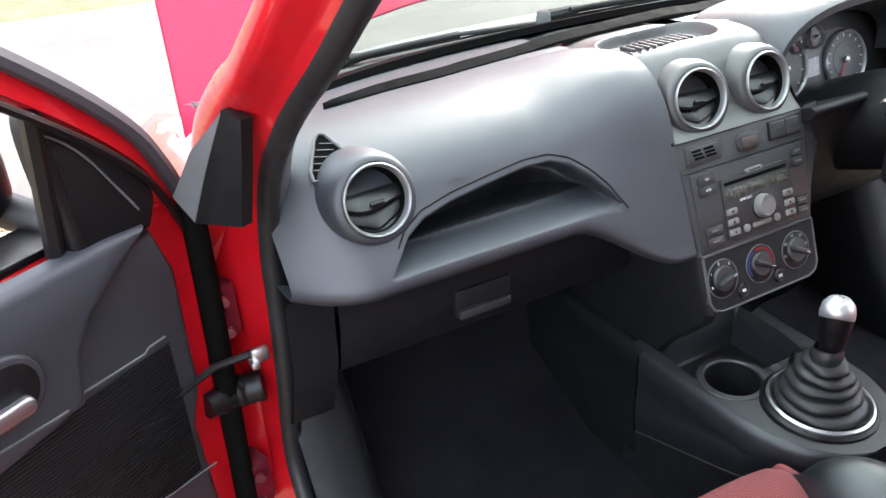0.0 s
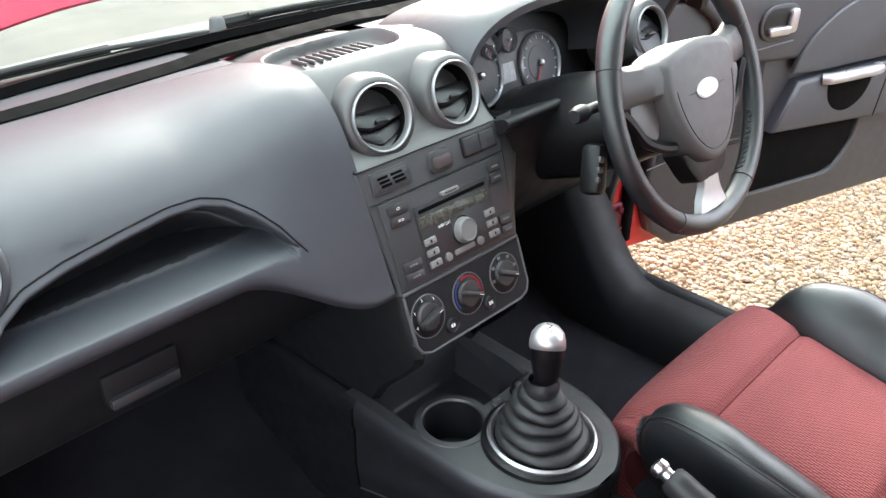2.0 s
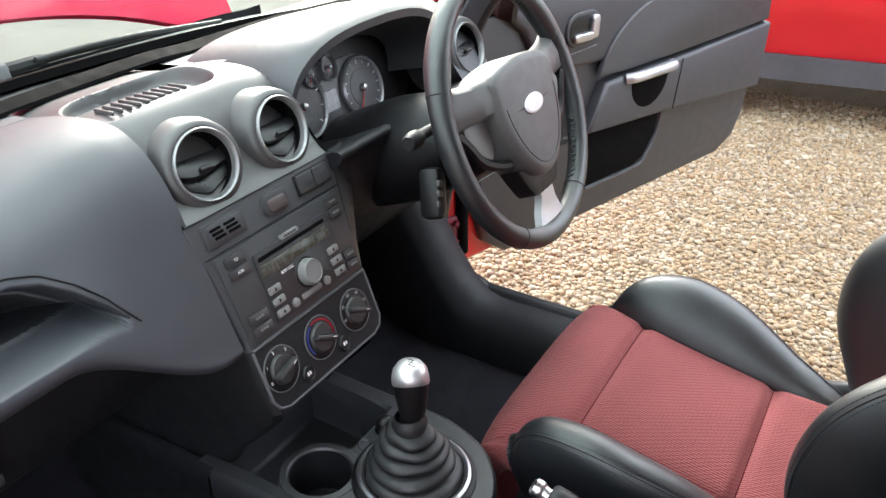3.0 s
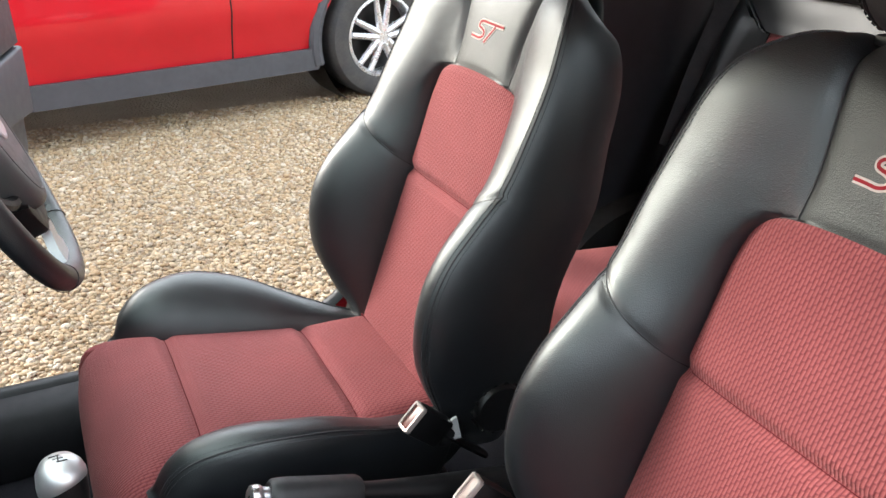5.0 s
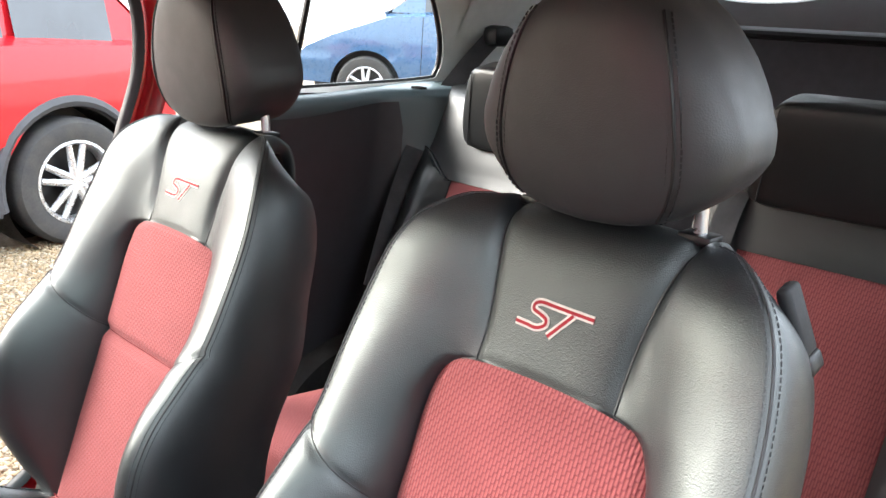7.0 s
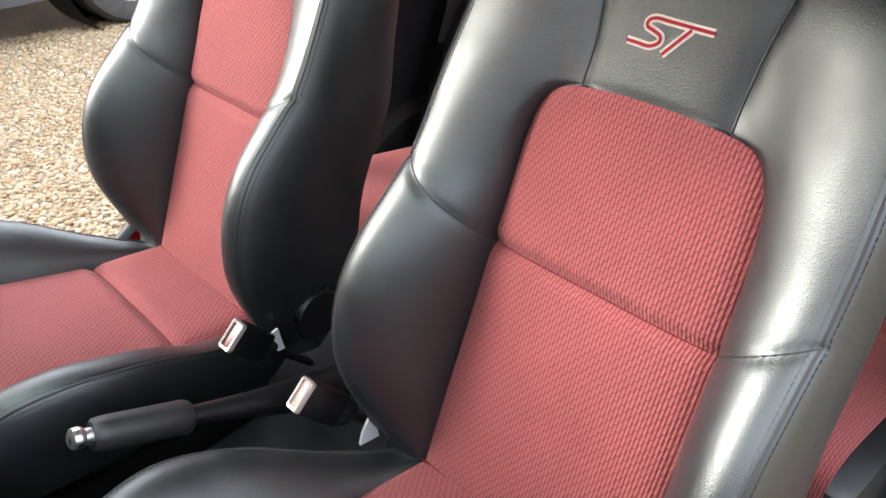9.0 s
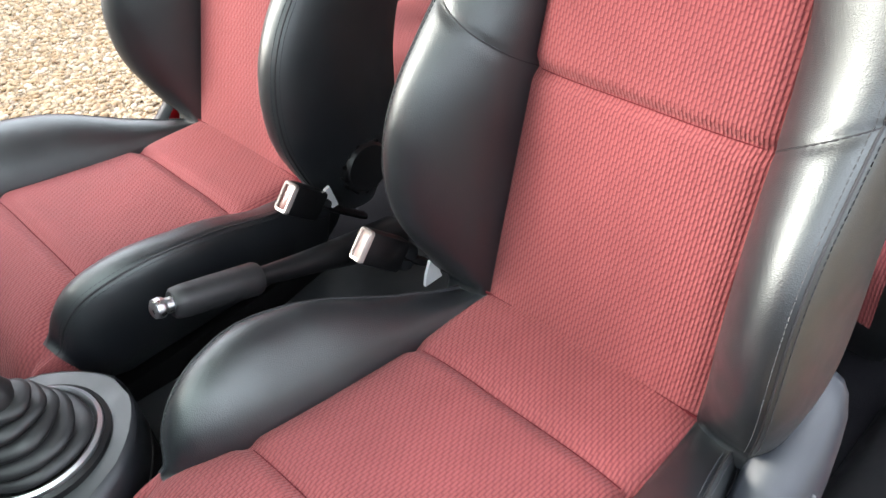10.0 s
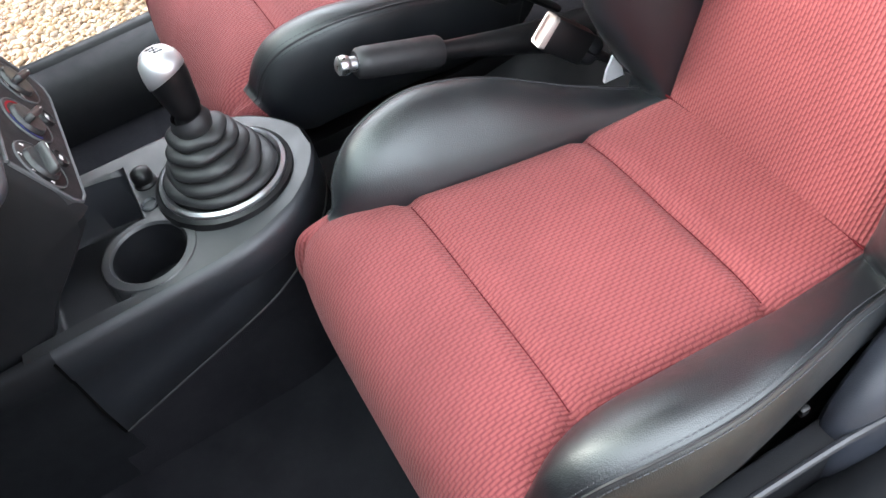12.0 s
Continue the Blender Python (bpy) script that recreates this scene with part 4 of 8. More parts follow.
webbing("seat_belt", "pale grey rear belt webbing over the bench", [(-0.165, -1.48, 1.09), (-0.165, -1.415, 1.03), (-0.160, -1.37, 0.92), (-0.150, -1.28, 0.74)], 0.046, (1, 0, 0))
rb = webbing("seat_belt", "dark grey rear outer belt from the pillar to the seat", [(0.58, -1.62, 1.285), (0.605, -1.54, 1.195), (0.615, -1.435, 1.07), (0.612, -1.350, 0.90), (0.60, -1.27, 0.70)], 0.048, (0.35, 0.6, 0.3))
bm = bmesh.new()
box(bm, 0.575, -1.63, 1.285, 0.05, 0.075, 0.05, 0.016)
part("belt_guide", bm, M_BLACK, rb)

# ---- dashboard ----
CX = 0.012
P0 = [(0.72, 0.985), (0.665, 1.0), (0.60, 1.008), (0.53, 1.014), (0.508, 1.016), (0.503, 1.0163), (0.499, 1.0166), (0.494, 1.0170), (0.45, 1.022), (0.40, 1.022), (0.355, 1.012), (0.32, 0.995), (0.292, 0.970), (0.268, 0.938), (0.241, 0.905), (0.223, 0.882), (0.217, 0.870), (0.220, 0.859), (0.236, 0.850), (0.29, 0.846)]
P1 = [(0.72, 0.985), (0.665, 1.0), (0.60, 1.008), (0.53, 1.016), (0.508, 1.018), (0.503, 1.0186), (0.499, 1.0190), (0.494, 1.0196), (0.45, 1.030), (0.40, 1.038), (0.36, 1.040), (0.325, 1.034), (0.292, 1.012), (0.265, 0.975), (0.243, 0.925), (0.218, 0.865), (0.190, 0.80), (0.182, 0.778), (0.20, 0.768), (0.26, 0.77)]


def dash_profile(x):
    dx = abs(x - CX)
    b = sstep(0.33, 0.15, dx) if x < CX else sstep(0.30, 0.15, dx)
    pts = [Vector((0, a[0] * (1 - b) + c[0] * b, a[1] * (1 - b) + c[1] * b)) for a, c in zip(P0, P1)]
    return pts


TRAY_TOP = [(-0.60, 0.86), (-0.583, 0.886), (-0.555, 0.912), (-0.525, 0.926), (-0.48, 0.935), (-0.42, 0.942), (-0.36, 0.948), (-0.32, 0.947), (-0.29, 0.938), (-0.265, 0.920), (-0.245, 0.898), (-0.234, 0.880), (-0.22, 0.86)]


def spline_at(pts, u):
    """The point at share u of a Catmull-Rom curve through pts."""
    seg = len(pts) - 1
    k = min(int(u * seg), seg - 1)
    t = u * seg - k
    a, b, c, d = (pts[max(0, min(seg, k + o))] for o in (-1, 0, 1, 2))
    return 0.5 * ((2 * b) + (c - a) * t + (2 * a - 5 * b + 4 * c - d) * t * t + (3 * b - 3 * c + d - a) * t ** 3)


def height_share(pts, z, lo=0.48, hi=0.86):
    """Where along the falling part of a profile a height is reached."""
    for _ in range(30):
        m = (lo + hi) / 2
        if spline_at(pts, m).z > z:
            lo = m
        else:
            hi = m
    return lo


def dash_end(x, y):
    ends = max(0, (abs(x - CX) - 0.62) / 0.09)
    return y + (0.05 * ends ** 2 if ends > 0 and y < 0.6 else 0)


def dash_skin(x0, x1, step, tray):
    n = int((x1 - x0) / step)
    rows = []
    for i in range(n + 1):
        x = x0 + (x1 - x0) * i / n
        prof = dash_profile(x)
        top = lerp_table(TRAY_TOP, x)
        mid = height_share(prof, max(top, 0.883)) if tray else 0.7
        base = []
        us = [mid * k / 200 for k in range(200)] + [mid + (1 - mid) * k / 110 for k in range(111)]
        row = []
        for p in (spline_at(prof, u) for u in us):
            y, z = dash_end(x, p.y), p.z
            base.append(p)
            if tray and z > 0.86 and y < 0.36:
                lo = 0.8785
                ins = min((top - z) * 0.8, z - lo, (x + 0.590) * 0.9, (-0.232 - x) * 0.9)
                if ins > -0.004:
                    fac = sstep(-0.001, 0.006, ins)
                    deep = sstep(-0.003, 0.075, ins)
                    y += 0.055 * fac + 0.095 * deep
                    z -= 0.014 * fac * sstep(0.885, 0.91, z)
            row.append((x, y, z))
        rows.append(row)
        if tray:
            DASH_BASE.append(base)
    return rows


DASH_BASE = []
dash = thing("dashboard", "dark grey moulded dashboard with open shelf and round vents", "dashboard")
bm = bmesh.new()
skin = dash_skin(-0.705, CX - 0.13, 0.0042, True)
# the deep faces of the shelf become a darker part: shade painted in
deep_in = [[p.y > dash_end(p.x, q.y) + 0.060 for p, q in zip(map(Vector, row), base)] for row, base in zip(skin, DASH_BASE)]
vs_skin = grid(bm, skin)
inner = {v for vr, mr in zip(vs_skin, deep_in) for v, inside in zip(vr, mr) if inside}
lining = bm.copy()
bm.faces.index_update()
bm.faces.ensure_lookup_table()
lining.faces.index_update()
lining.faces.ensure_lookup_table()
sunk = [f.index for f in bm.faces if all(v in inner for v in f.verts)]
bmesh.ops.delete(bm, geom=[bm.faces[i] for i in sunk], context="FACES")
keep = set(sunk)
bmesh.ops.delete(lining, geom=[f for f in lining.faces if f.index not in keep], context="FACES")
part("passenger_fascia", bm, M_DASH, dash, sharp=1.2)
part("shelf_shade", lining, M_LOWER, dash, "inside of the shelf, its shade put into a near-black colour", sharp=1.2)
bm = bmesh.new()
sk = dash_skin(CX + 0.13, 0.73, 0.01, False)
cut_ = next(k for k, p in enumerate(sk[0]) if p[1] < 0.425)
grid(bm, [r[:cut_] for r in sk])
side_rows = [r for r in sk if r[0][0] > 0.55]
grid(bm, [[p for p in r][76:] for r in side_rows])

part("driver_fascia", bm, M_DASH, dash, sharp=1.2)
# thin joint round the brow of the shelf, and the dark slot along the top
bm = bmesh.new()
pts = []
for k in range(64):
    x = -0.572 + 0.350 * k / 63
    prof = dash_profile(x)
    p = spline_at(prof, height_share(prof, max(0.868, lerp_table(TRAY_TOP, x) + 0.010)))
    pts.append((x, dash_end(x, p.y) - 0.0003, p.z))
tube(bm, pts, 0.0012, 5)
part("shelf_joint", bm, M_BLACK, dash)
# the slot isn't sunk: a black upstand stands for its dark inside
bm = bmesh.new()
R = []
for x in np.linspace(-0.566, 0.62, 70):
    y = soft_table([(-0.566, 0.464), (-0.455, 0.486), (-0.355, 0.496), (-0.30, 0.506), (-0.09, 0.528), (0.123, 0.541), (0.45, 0.540), (0.62, 0.520)], x)
    w = soft_table([(-0.566, 0.003), (-0.545, 0.012), (-0.44, 0.022), (-0.30, 0.028), (-0.06, 0.034), (0.62, 0.034)], x)
    z = 1.0215 + 0.004 * sstep(0.21, 0.13, abs(x - CX)) + 0.13 * max(0.0, 0.50 - y)
    R.append([(x, y + w * 0.25, z - 0.008), (x, y + w * 0.3, z - 0.0035), (x, y + w * 0.65, z + 0.0005), (x, y + w, z + 0.0035), (x, y + w * 1.1, z - 0.012)])
grid(bm, R)
part("screen_slot", bm, M_SLOT, dash, "demister slot, the shade inside it shown by a raised black strip")

# centre stack shell, with the sunken tray on top
EYP = Vector((0, 0.355, 0.935))
SN = Vector((0, -0.935, 0.355))
S0 = Vector((CX, 0.2, 0.82))


def on_stack(a, b, out=0.0):
    """A place on the sloping control panel: a across, b up it, out towards the cabin."""
    return S0 + Vector((a, 0, 0)) + EYP * b + SN * out


STACK = Matrix((Vector((1, 0, 0)), EYP, SN)).transposed().to_4x4()
STACK.translation = S0
bm = bmesh.new()
rows = []
prof = smooth_path([(0, 0.73, 0.985), (0, 0.66, 1.0), (0, 0.57, 1.012), (0, 0.50, 1.024), (0, 0.44, 1.044), (0, 0.39, 1.050), (0, 0.345, 1.042), (0, 0.315, 1.018), (0, 0.288, 0.98), (0, 0.262, 0.950), (0, 0.2436, 0.935)], 340)
for i in range(181):
    q = i / 180
    a = -0.150 + 0.300 * q
    row = []
    for p in prof:
        # the stack widens downwards and away on top
        wid = 1 - 0.10 * sstep(1.03, 0.93, p.z)
        x, y, z = CX + a * wid, p.y, p.z - 0.022 * (2 * q - 1) ** 4 * sstep(0.9, 1.03, p.z)
        ex, ey = (x + 0.022) / 0.098, (y - 0.418) / 0.064
        e = (abs(ex) ** 3.2 + abs(ey + 0.3 * ex * ex) ** 3.2) ** (1 / 3.2)
        if p.z > 1.0:
            z -= 0.020 * sstep(1.0, 0.88, e)
        row.append((x, y, z))
    rows.append(row)
grid(bm, rows)
part("stack_cover", bm, M_STACKTOP, dash, "grey plastic stack with a ribbed coin tray", sharp=0.9)
for edge_row in (rows[0], rows[-1]):
    bm = bmesh.new()
    tube(bm, [Vector(p) + Vector((0, -0.0006, 0.0006)) for p in edge_row[90::6]], 0.0020, 6)
    part("stack_joint", bm, M_SLOT, dash)
for k in range(10):
    bm = bmesh.new()
    box(bm, -0.076 + 0.0133 * k, 0.409, 1.0297, 0.0030, 0.056 - 0.003 * abs(k - 4.5), 0.006, 0.0012, pose(0, 0, 0, -7, 0, -8))
    part("tray_rib", bm, M_STACKTOP, dash)
# control panel plate and side cheeks
bm = bmesh.new()
prism(bm, [(-0.136, 0.123), (-0.117, -0.052), (-0.118, -0.125), (-0.110, -0.140), (-0.095, -0.146), (0.095, -0.146), (0.110, -0.140), (0.118, -0.125), (0.117, -0.052), (0.136, 0.123)][::-1], 0.03, STACK @ Matrix.Translation((0, 0, -0.03)), 0.003)
part("control_panel", bm, M_STACK, dash)
for s in (-1, 1):
    bm = bmesh.new()
    R = []
    for b, w, dp in ((0.125, 0.136, 0.02), (0.06, 0.131, 0.05), (0.0, 0.123, 0.08), (-0.052, 0.117, 0.11), (-0.10, 0.118, 0.12), (-0.146, 0.112, 0.10)):
        sh = 0.040 * sstep(-0.09, 0.10, b) if s > 0 else 0.0
        R.append([on_stack(s * (w - 0.001), b, -0.001), on_stack(s * (w + 0.002 + sh * 0.5), b, -0.004), on_stack(s * (w + 0.006 + sh), b, -0.014), on_stack(s * (w + 0.012 + sh * 1.15), b, -dp - 0.01), on_stack(s * (w + 0.016 + sh * 1.25), b - 0.02, -0.22)])
    grid(bm, R[:4])
    part("stack_cheek", bm, M_STACK if s > 0 else M_DASH, dash)
    bm = bmesh.new()
    grid(bm, R[3:])
    part("lower_cheek", bm, M_LOWER, dash)
    bm = bmesh.new()
    grid(bm, [[(CX + s * w, y + dy, z) for w, dy in ((0.100, -0.004), (0.112, 0.004), (0.119, 0.03), (0.126, 0.10), (0.130, 0.25))] for y, z in ((0.158, 0.70), (0.165, 0.66), (0.20, 0.62), (0.235, 0.585), (0.26, 0.545))])
    part("stack_foot", bm, M_LOWER, dash)
bm = bmesh.new()
prism(bm, [(-0.1155, -0.055), (-0.1165, -0.125), (-0.109, -0.138), (-0.095, -0.1435), (0.095, -0.1435), (0.109, -0.138), (0.1165, -0.125), (0.1155, -0.055)], 0.0008, STACK)
part("heater_face", bm, M_LOWER, dash, "black heater panel")
# thin seams on the panel
for b, w in ((0.122, 0.136), (0.076, 0.128)):
    bm = bmesh.new()
    tube(bm, [on_stack(-w, b, 0.0005), on_stack(w, b, 0.0005)], 0.0009, 5)
    part("panel_seam", bm, M_BLACK, dash)
bm = bmesh.new()
tube(bm, [on_stack(-0.117, -0.052, 0.0005), on_stack(0.117, -0.052, 0.0005)], 0.0022, 6)
part("panel_seam", bm, M_CLAD, dash)
bm = bmesh.new()
tube(bm, [on_stack(a, b, 0.0) for a, b in [(-0.117, -0.055), (-0.117, -0.125), (-0.110, -0.138), (-0.095, -0.144), (0.095, -0.144), (0.110, -0.138), (0.117, -0.125), (0.117, -0.055)]], 0.0022, 6)
part("panel_rim", bm, M_CLAD, dash)


def vent(c, axis, r, pod=0.12, shell=None):
    """Round air vent: pod, thin silver ring, black barrel and two curved blades."""
    m = basis(c, axis)
    v = thing("air_vent", "round black air vent with satin silver ring", "air vent", group="dashboard vents")
    bm = bmesh.new()
    lathe(bm, [(r * 1.50, -pod), (r * 1.44, -pod * 0.5), (r * 1.34, -0.018), (r * 1.25, -0.006), (r * 1.16, -0.001), (r * 1.05, 0.0), (r * 1.02, -0.003)], m, 56)
    part("pod", bm, shell or M_STACKTOP, v)
    bm = bmesh.new()
    lathe(bm, [(r * 1.03, -0.004), (r * 1.02, 0.0022), (r * 0.985, 0.0038), (r * 0.95, 0.0028), (r * 0.915, -0.002), (r * 0.90, -0.008)], m, 56)
    part("ring", bm, M_RING, v, "satin grey ring")
    bm = bmesh.new()
    lathe(bm, [(r * 0.91, -0.006), (r * 0.875, -0.010), (r * 0.87, -0.03), (r * 0.84, -0.055), (0.0, -0.06)], m, 48)
    part("barrel", bm, M_SLOT, v)
    for lab, top, low, dip in (("black upper blade", 0.26, -0.06, 0.13), ("black lower blade", -0.16, -0.50, 0.22)):
        rows_b = []
        for i in range(9):
            q = i / 8
            ring = []
            for k in range(25):
                u = 2 * k / 24 - 1
                y = (top + (low - top) * q - dip * q * (1 - u * u) + 0.05 * math.sin(3.1 * u) * q) * r
                wide = math.sqrt(max(1e-6, (0.855 * r) ** 2 - y * y))
                ring.append(Vector((u * wide, y, -0.020 + 0.016 * q ** 0.8 - 0.008 * (u * u) * q)))
            rows_b.append(ring)
        under = [[p + Vector((0, -0.004, -0.004)) for p in rr] for rr in rows_b]
        bm = bmesh.new()
        grid(bm, [[m @ p for p in rr] for rr in rows_b + under[::-1]])
        part("blade", bm, M_BLADE, v, lab, sharp=1.0)
    bm = bmesh.new()
    o = m @ Vector((0.0, -0.10 * r, -0.004))
    box(bm, o.x, o.y, o.z, r * 0.44, 0.006, 0.009, 0.0025, m.to_3x3().to_4x4() @ pose(0, 0, 0, -40, 0, 0))
    part("thumb_tab", bm, M_BLADE, v)
    return v


vent(Vector((CX - 0.069, 0.265, 0.985)), (-0.12, -0.93, 0.32), 0.0440, 0.14)
vent(Vector((CX + 0.069, 0.265, 0.985)), (0.0, -0.93, 0.32), 0.0440, 0.14)
vent(Vector((-0.585, 0.262, 0.969)), (0.05, -0.93, 0.30), 0.0450, 0.10, M_DASH)
vent(Vector((0.612, 0.275, 0.968)), (-0.05, -0.93, 0.30), 0.0450, 0.10)

# lower dash: glovebox
bm = bmesh.new()
grid(bm, [[(x, y, z) for y, z in ((0.285, 0.850), (0.297, 0.835), (0.302, 0.77), (0.318, 0.70), (0.345, 0.675), (0.50, 0.66))] for x in (-0.64, -0.5, -0.3, -0.13)])
part("glovebox_lid", bm, M_LOWER, dash)
bm = bmesh.new()
grid(bm, [[(x, y, z) for y, z in ((0.285, 0.850), (0.30, 0.83), (0.31, 0.72), (0.36, 0.60), (0.50, 0.52))] for x in (-0.71, -0.645)])
part("end_panel", bm, M_LOWER, dash)
bm = bmesh.new()
box(bm, -0.418, 0.301, 0.752, 0.095, 0.012, 0.046, 0.004)
part("glovebox_recess", bm, M_LOWER, dash)
bm = bmesh.new()
box(bm, -0.418, 0.296, 0.737, 0.088, 0.016, 0.016, 0.004)
part("glovebox_handle", bm, M_TRIM, dash)
# lower driver dash
bm = bmesh.new()
grid(bm, [[(x, y, z) for y, z in ((0.285, 0.85), (0.30, 0.80), (0.33, 0.70), (0.40, 0.62), (0.5, 0.6))] for x in (0.13, 0.3, 0.5, 0.71)])
part("lower_cover", bm, M_BLACK, dash)

# ledge between the dials and the wheel
bm = bmesh.new()
led = grid(bm, [[(x, 0.385, 0.872), (x, 0.30, 0.905), (x, 0.245, 0.931), (x, 0.230, 0.9385), (x, 0.222, 0.9395), (x, 0.216, 0.937), (x, 0.215, 0.931), (x, 0.222, 0.920), (x, 0.240, 0.908)] for x in np.linspace(0.140, 0.54, 14)])
bm.faces.new(led[0])
part("dial_ledge", bm, M_LOWER, dash, sharp=1.2)
bm = bmesh.new()
grid(bm, [[(x, 0.219 + dy, 0.930), (x, 0.224 + dy, 0.90), (x, 0.236 + dy, 0.86), (x, 0.262 + dy, 0.79), (x, 0.31 + dy, 0.71), (x, 0.40 + dy, 0.66)] for x, dy in ((0.148, 0.05), (0.158, 0.015), (0.172, 0.003), (0.20, 0.0), (0.30, 0.0), (0.54, 0.0))])
part("column_shroud_panel", bm, M_LOWER, dash, sharp=1.5)

# ---- instrument cluster ----
cl = thing("instrument_cluster", "four dials under a grey hood", "instrument cluster")
CLY = Vector((0, 0.287, 0.958))
CLN = Vector((0, -0.958, 0.287))
CLM = Matrix((Vector((1, 0, 0)), CLY, CLN)).transposed().to_4x4()
CLM.translation = Vector((0.345, 0.385, 0.93))
bm = bmesh.new()
prism(bm, round_rect(0.34, 0.17, 0.06, 6, 0.06, 0.02), 0.012, CLM @ Matrix.Translation((0, 0, -0.016)))
part("backing", bm, M_BLACK, cl)
bm = bmesh.new()
prism(bm, round_rect(0.225, 0.105, 0.045, 8, 0.0, 0.005), 0.004, CLM @ Matrix.Translation((0, 0, -0.004)), 0.001)
part("face_plate", bm, M_DIAL, cl)


def dial(u, v, r, needle, ticks):
    m = CLM @ Matrix.Translation((u, v, 0.001))
    bm = bmesh.new()
    lathe(bm, [(r * 1.02, 0), (r * 1.02, 0.006), (r * 0.97, 0.009), (r * 0.91, 0.006), (r * 0.90, 0)], m, 40)
    ring = part("dial", bm, M_SILVER, cl, "round dial with thin silver ring")
    bm = bmesh.new()
    lathe(bm, [(r * 0.93, 0.0015), (r * 0.6, 0.002), (r * 0.58, 0.003), (0, 0.003)], m, 40)
    part("dial_face", bm, M_DIAL, ring)
    for k in range(ticks):
        a = radians(225 - 270 * k / (ticks - 1))
        bm = bmesh.new()
        o = m @ Vector((math.cos(a) * r * 0.83, math.sin(a) * r * 0.83, 0.0035))
        box(bm, o.x, o.y, o.z, r * 0.13, r * 0.03, 0.0006, 0, CLM.to_3x3().to_4x4() @ pose(0, 0, 0, 0, 0, math.degrees(a)))
        part("tick", bm, M_WHITE, ring)
    bm = bmesh.new()
    a = radians(needle)
    o = m @ Vector((math.cos(a) * r * 0.4, math.sin(a) * r * 0.4, 0.0065))
    box(bm, o.x, o.y, o.z, r * 0.8, r * 0.045, 0.001, 0, CLM.to_3x3().to_4x4() @ pose(0, 0, 0, 0, 0, needle))
    part("needle", bm, M_NEEDLE, ring, "red needle")
    bm = bmesh.new()
    lathe(bm, [(r * 0.12, 0.004), (r * 0.11, 0.010), (r * 0.05, 0.012), (0, 0.012)], m, 16)
    part("hub", bm, M_BRIGHT, ring)


dial(0.078, -0.003, 0.054, 240, 13)
dial(-0.078, 0.008, 0.054, 225, 9)
dial(-0.043, 0.049, 0.021, 240, 5)
dial(0.003, 0.051, 0.021, 240, 5)
bm = bmesh.new()
prism(bm, round_rect(0.036, 0.033, 0.002, 2, -0.008, -0.002), 0.003, CLM)
part("display", bm, M_LCD2, cl, "pale blank display")
bm = bmesh.new()
R = []
for i in range(41):
    a = math.pi * i / 40
    cx_ = math.cos(a)
    x = 0.345 - 0.215 * (abs(cx_) ** 0.8 * (1 if cx_ > 0 else -1))
    zt = math.sin(a) ** 0.62
    R.append([(x, 0.52, 0.955 + 0.085 * zt), (x, 0.42, 0.955 + 0.115 * zt), (x, 0.34, 0.955 + 0.130 * zt), (x, 0.305, 0.952 + 0.131 * zt), (x, 0.292, 0.948 + 0.127 * zt), (0.345 + (x - 0.345) * 0.965, 0.292, 0.945 + 0.117 * zt), (0.345 + (x - 0.345) * 0.95, 0.31, 0.945 + 0.112 * zt), (0.345 + (x - 0.345) * 0.80, 0.39, 0.93 + 0.09 * zt)])
grid(bm, R)
part("hood", bm, M_TRIM, cl, "grey plastic hood")

# ---- steering wheel and column ----
sw = thing("steering_wheel", "black leather steering wheel with grey hub and silver lower spoke", "steering wheel")
WC = Vector((0.333, 0.045, 0.975))
WY = Vector((0, 0.385, 0.923))
WN = Vector((0, -0.923, 0.385))
WM = Matrix((Vector((1, 0, 0)), WY, WN)).transposed().to_4x4()
WM.translation = WC
RW = 0.187
bm = bmesh.new()
R = []
for i in range(97):
    a = 2 * math.pi * i / 96
    thick = 0.0146 + 0.0018 * sum(bump_at((a - b + math.pi) % (2 * math.pi) - math.pi, 0, 0.22) for b in (radians(35), radians(145)))
    R.append([WM @ Vector(((RW + thick * 1.05 * math.cos(t)) * math.cos(a), (RW + thick * 1.05 * math.cos(t)) * math.sin(a), thick * math.sin(t) * 1.1)) for t in (2 * math.pi * k / 18 for k in range(18))])
grid(bm, R, close=True)
bmesh.ops.remove_doubles(bm, verts=bm.verts, dist=1e-5)
rim = part("rim", bm, M_LEATHER, sw, "black leather rim")
for a0, a1 in ((20, 62), (118, 160), (200, 235), (305, 340)):
    bm = bmesh.new()
    stitches(bm, [WM @ Vector(((RW - 0.0158) * math.cos(radians(a)), (RW - 0.0158) * math.sin(radians(a)), 0.004 * math.sin(a * 2.2))) for a in np.arange(a0, a1, 1.0)], 0.006, 0.006, 0.0009)
    part("rim_stitching", bm, M_STITCH, rim, kind="stuff")
for a in (22, 68, 112, 158, 238, 302):
    bm = bmesh.new()
    c = WM @ Vector((RW * math.cos(radians(a)), RW * math.sin(radians(a)), 0))
    lathe(bm, [(0.0162, -0.0008), (0.0172, 0), (0.0162, 0.0008)], basis(c, WM.to_3x3() @ Vector((-math.sin(radians(a)), math.cos(radians(a)), 0))), 18)
    part("rim_seam", bm, M_SEAM, rim)
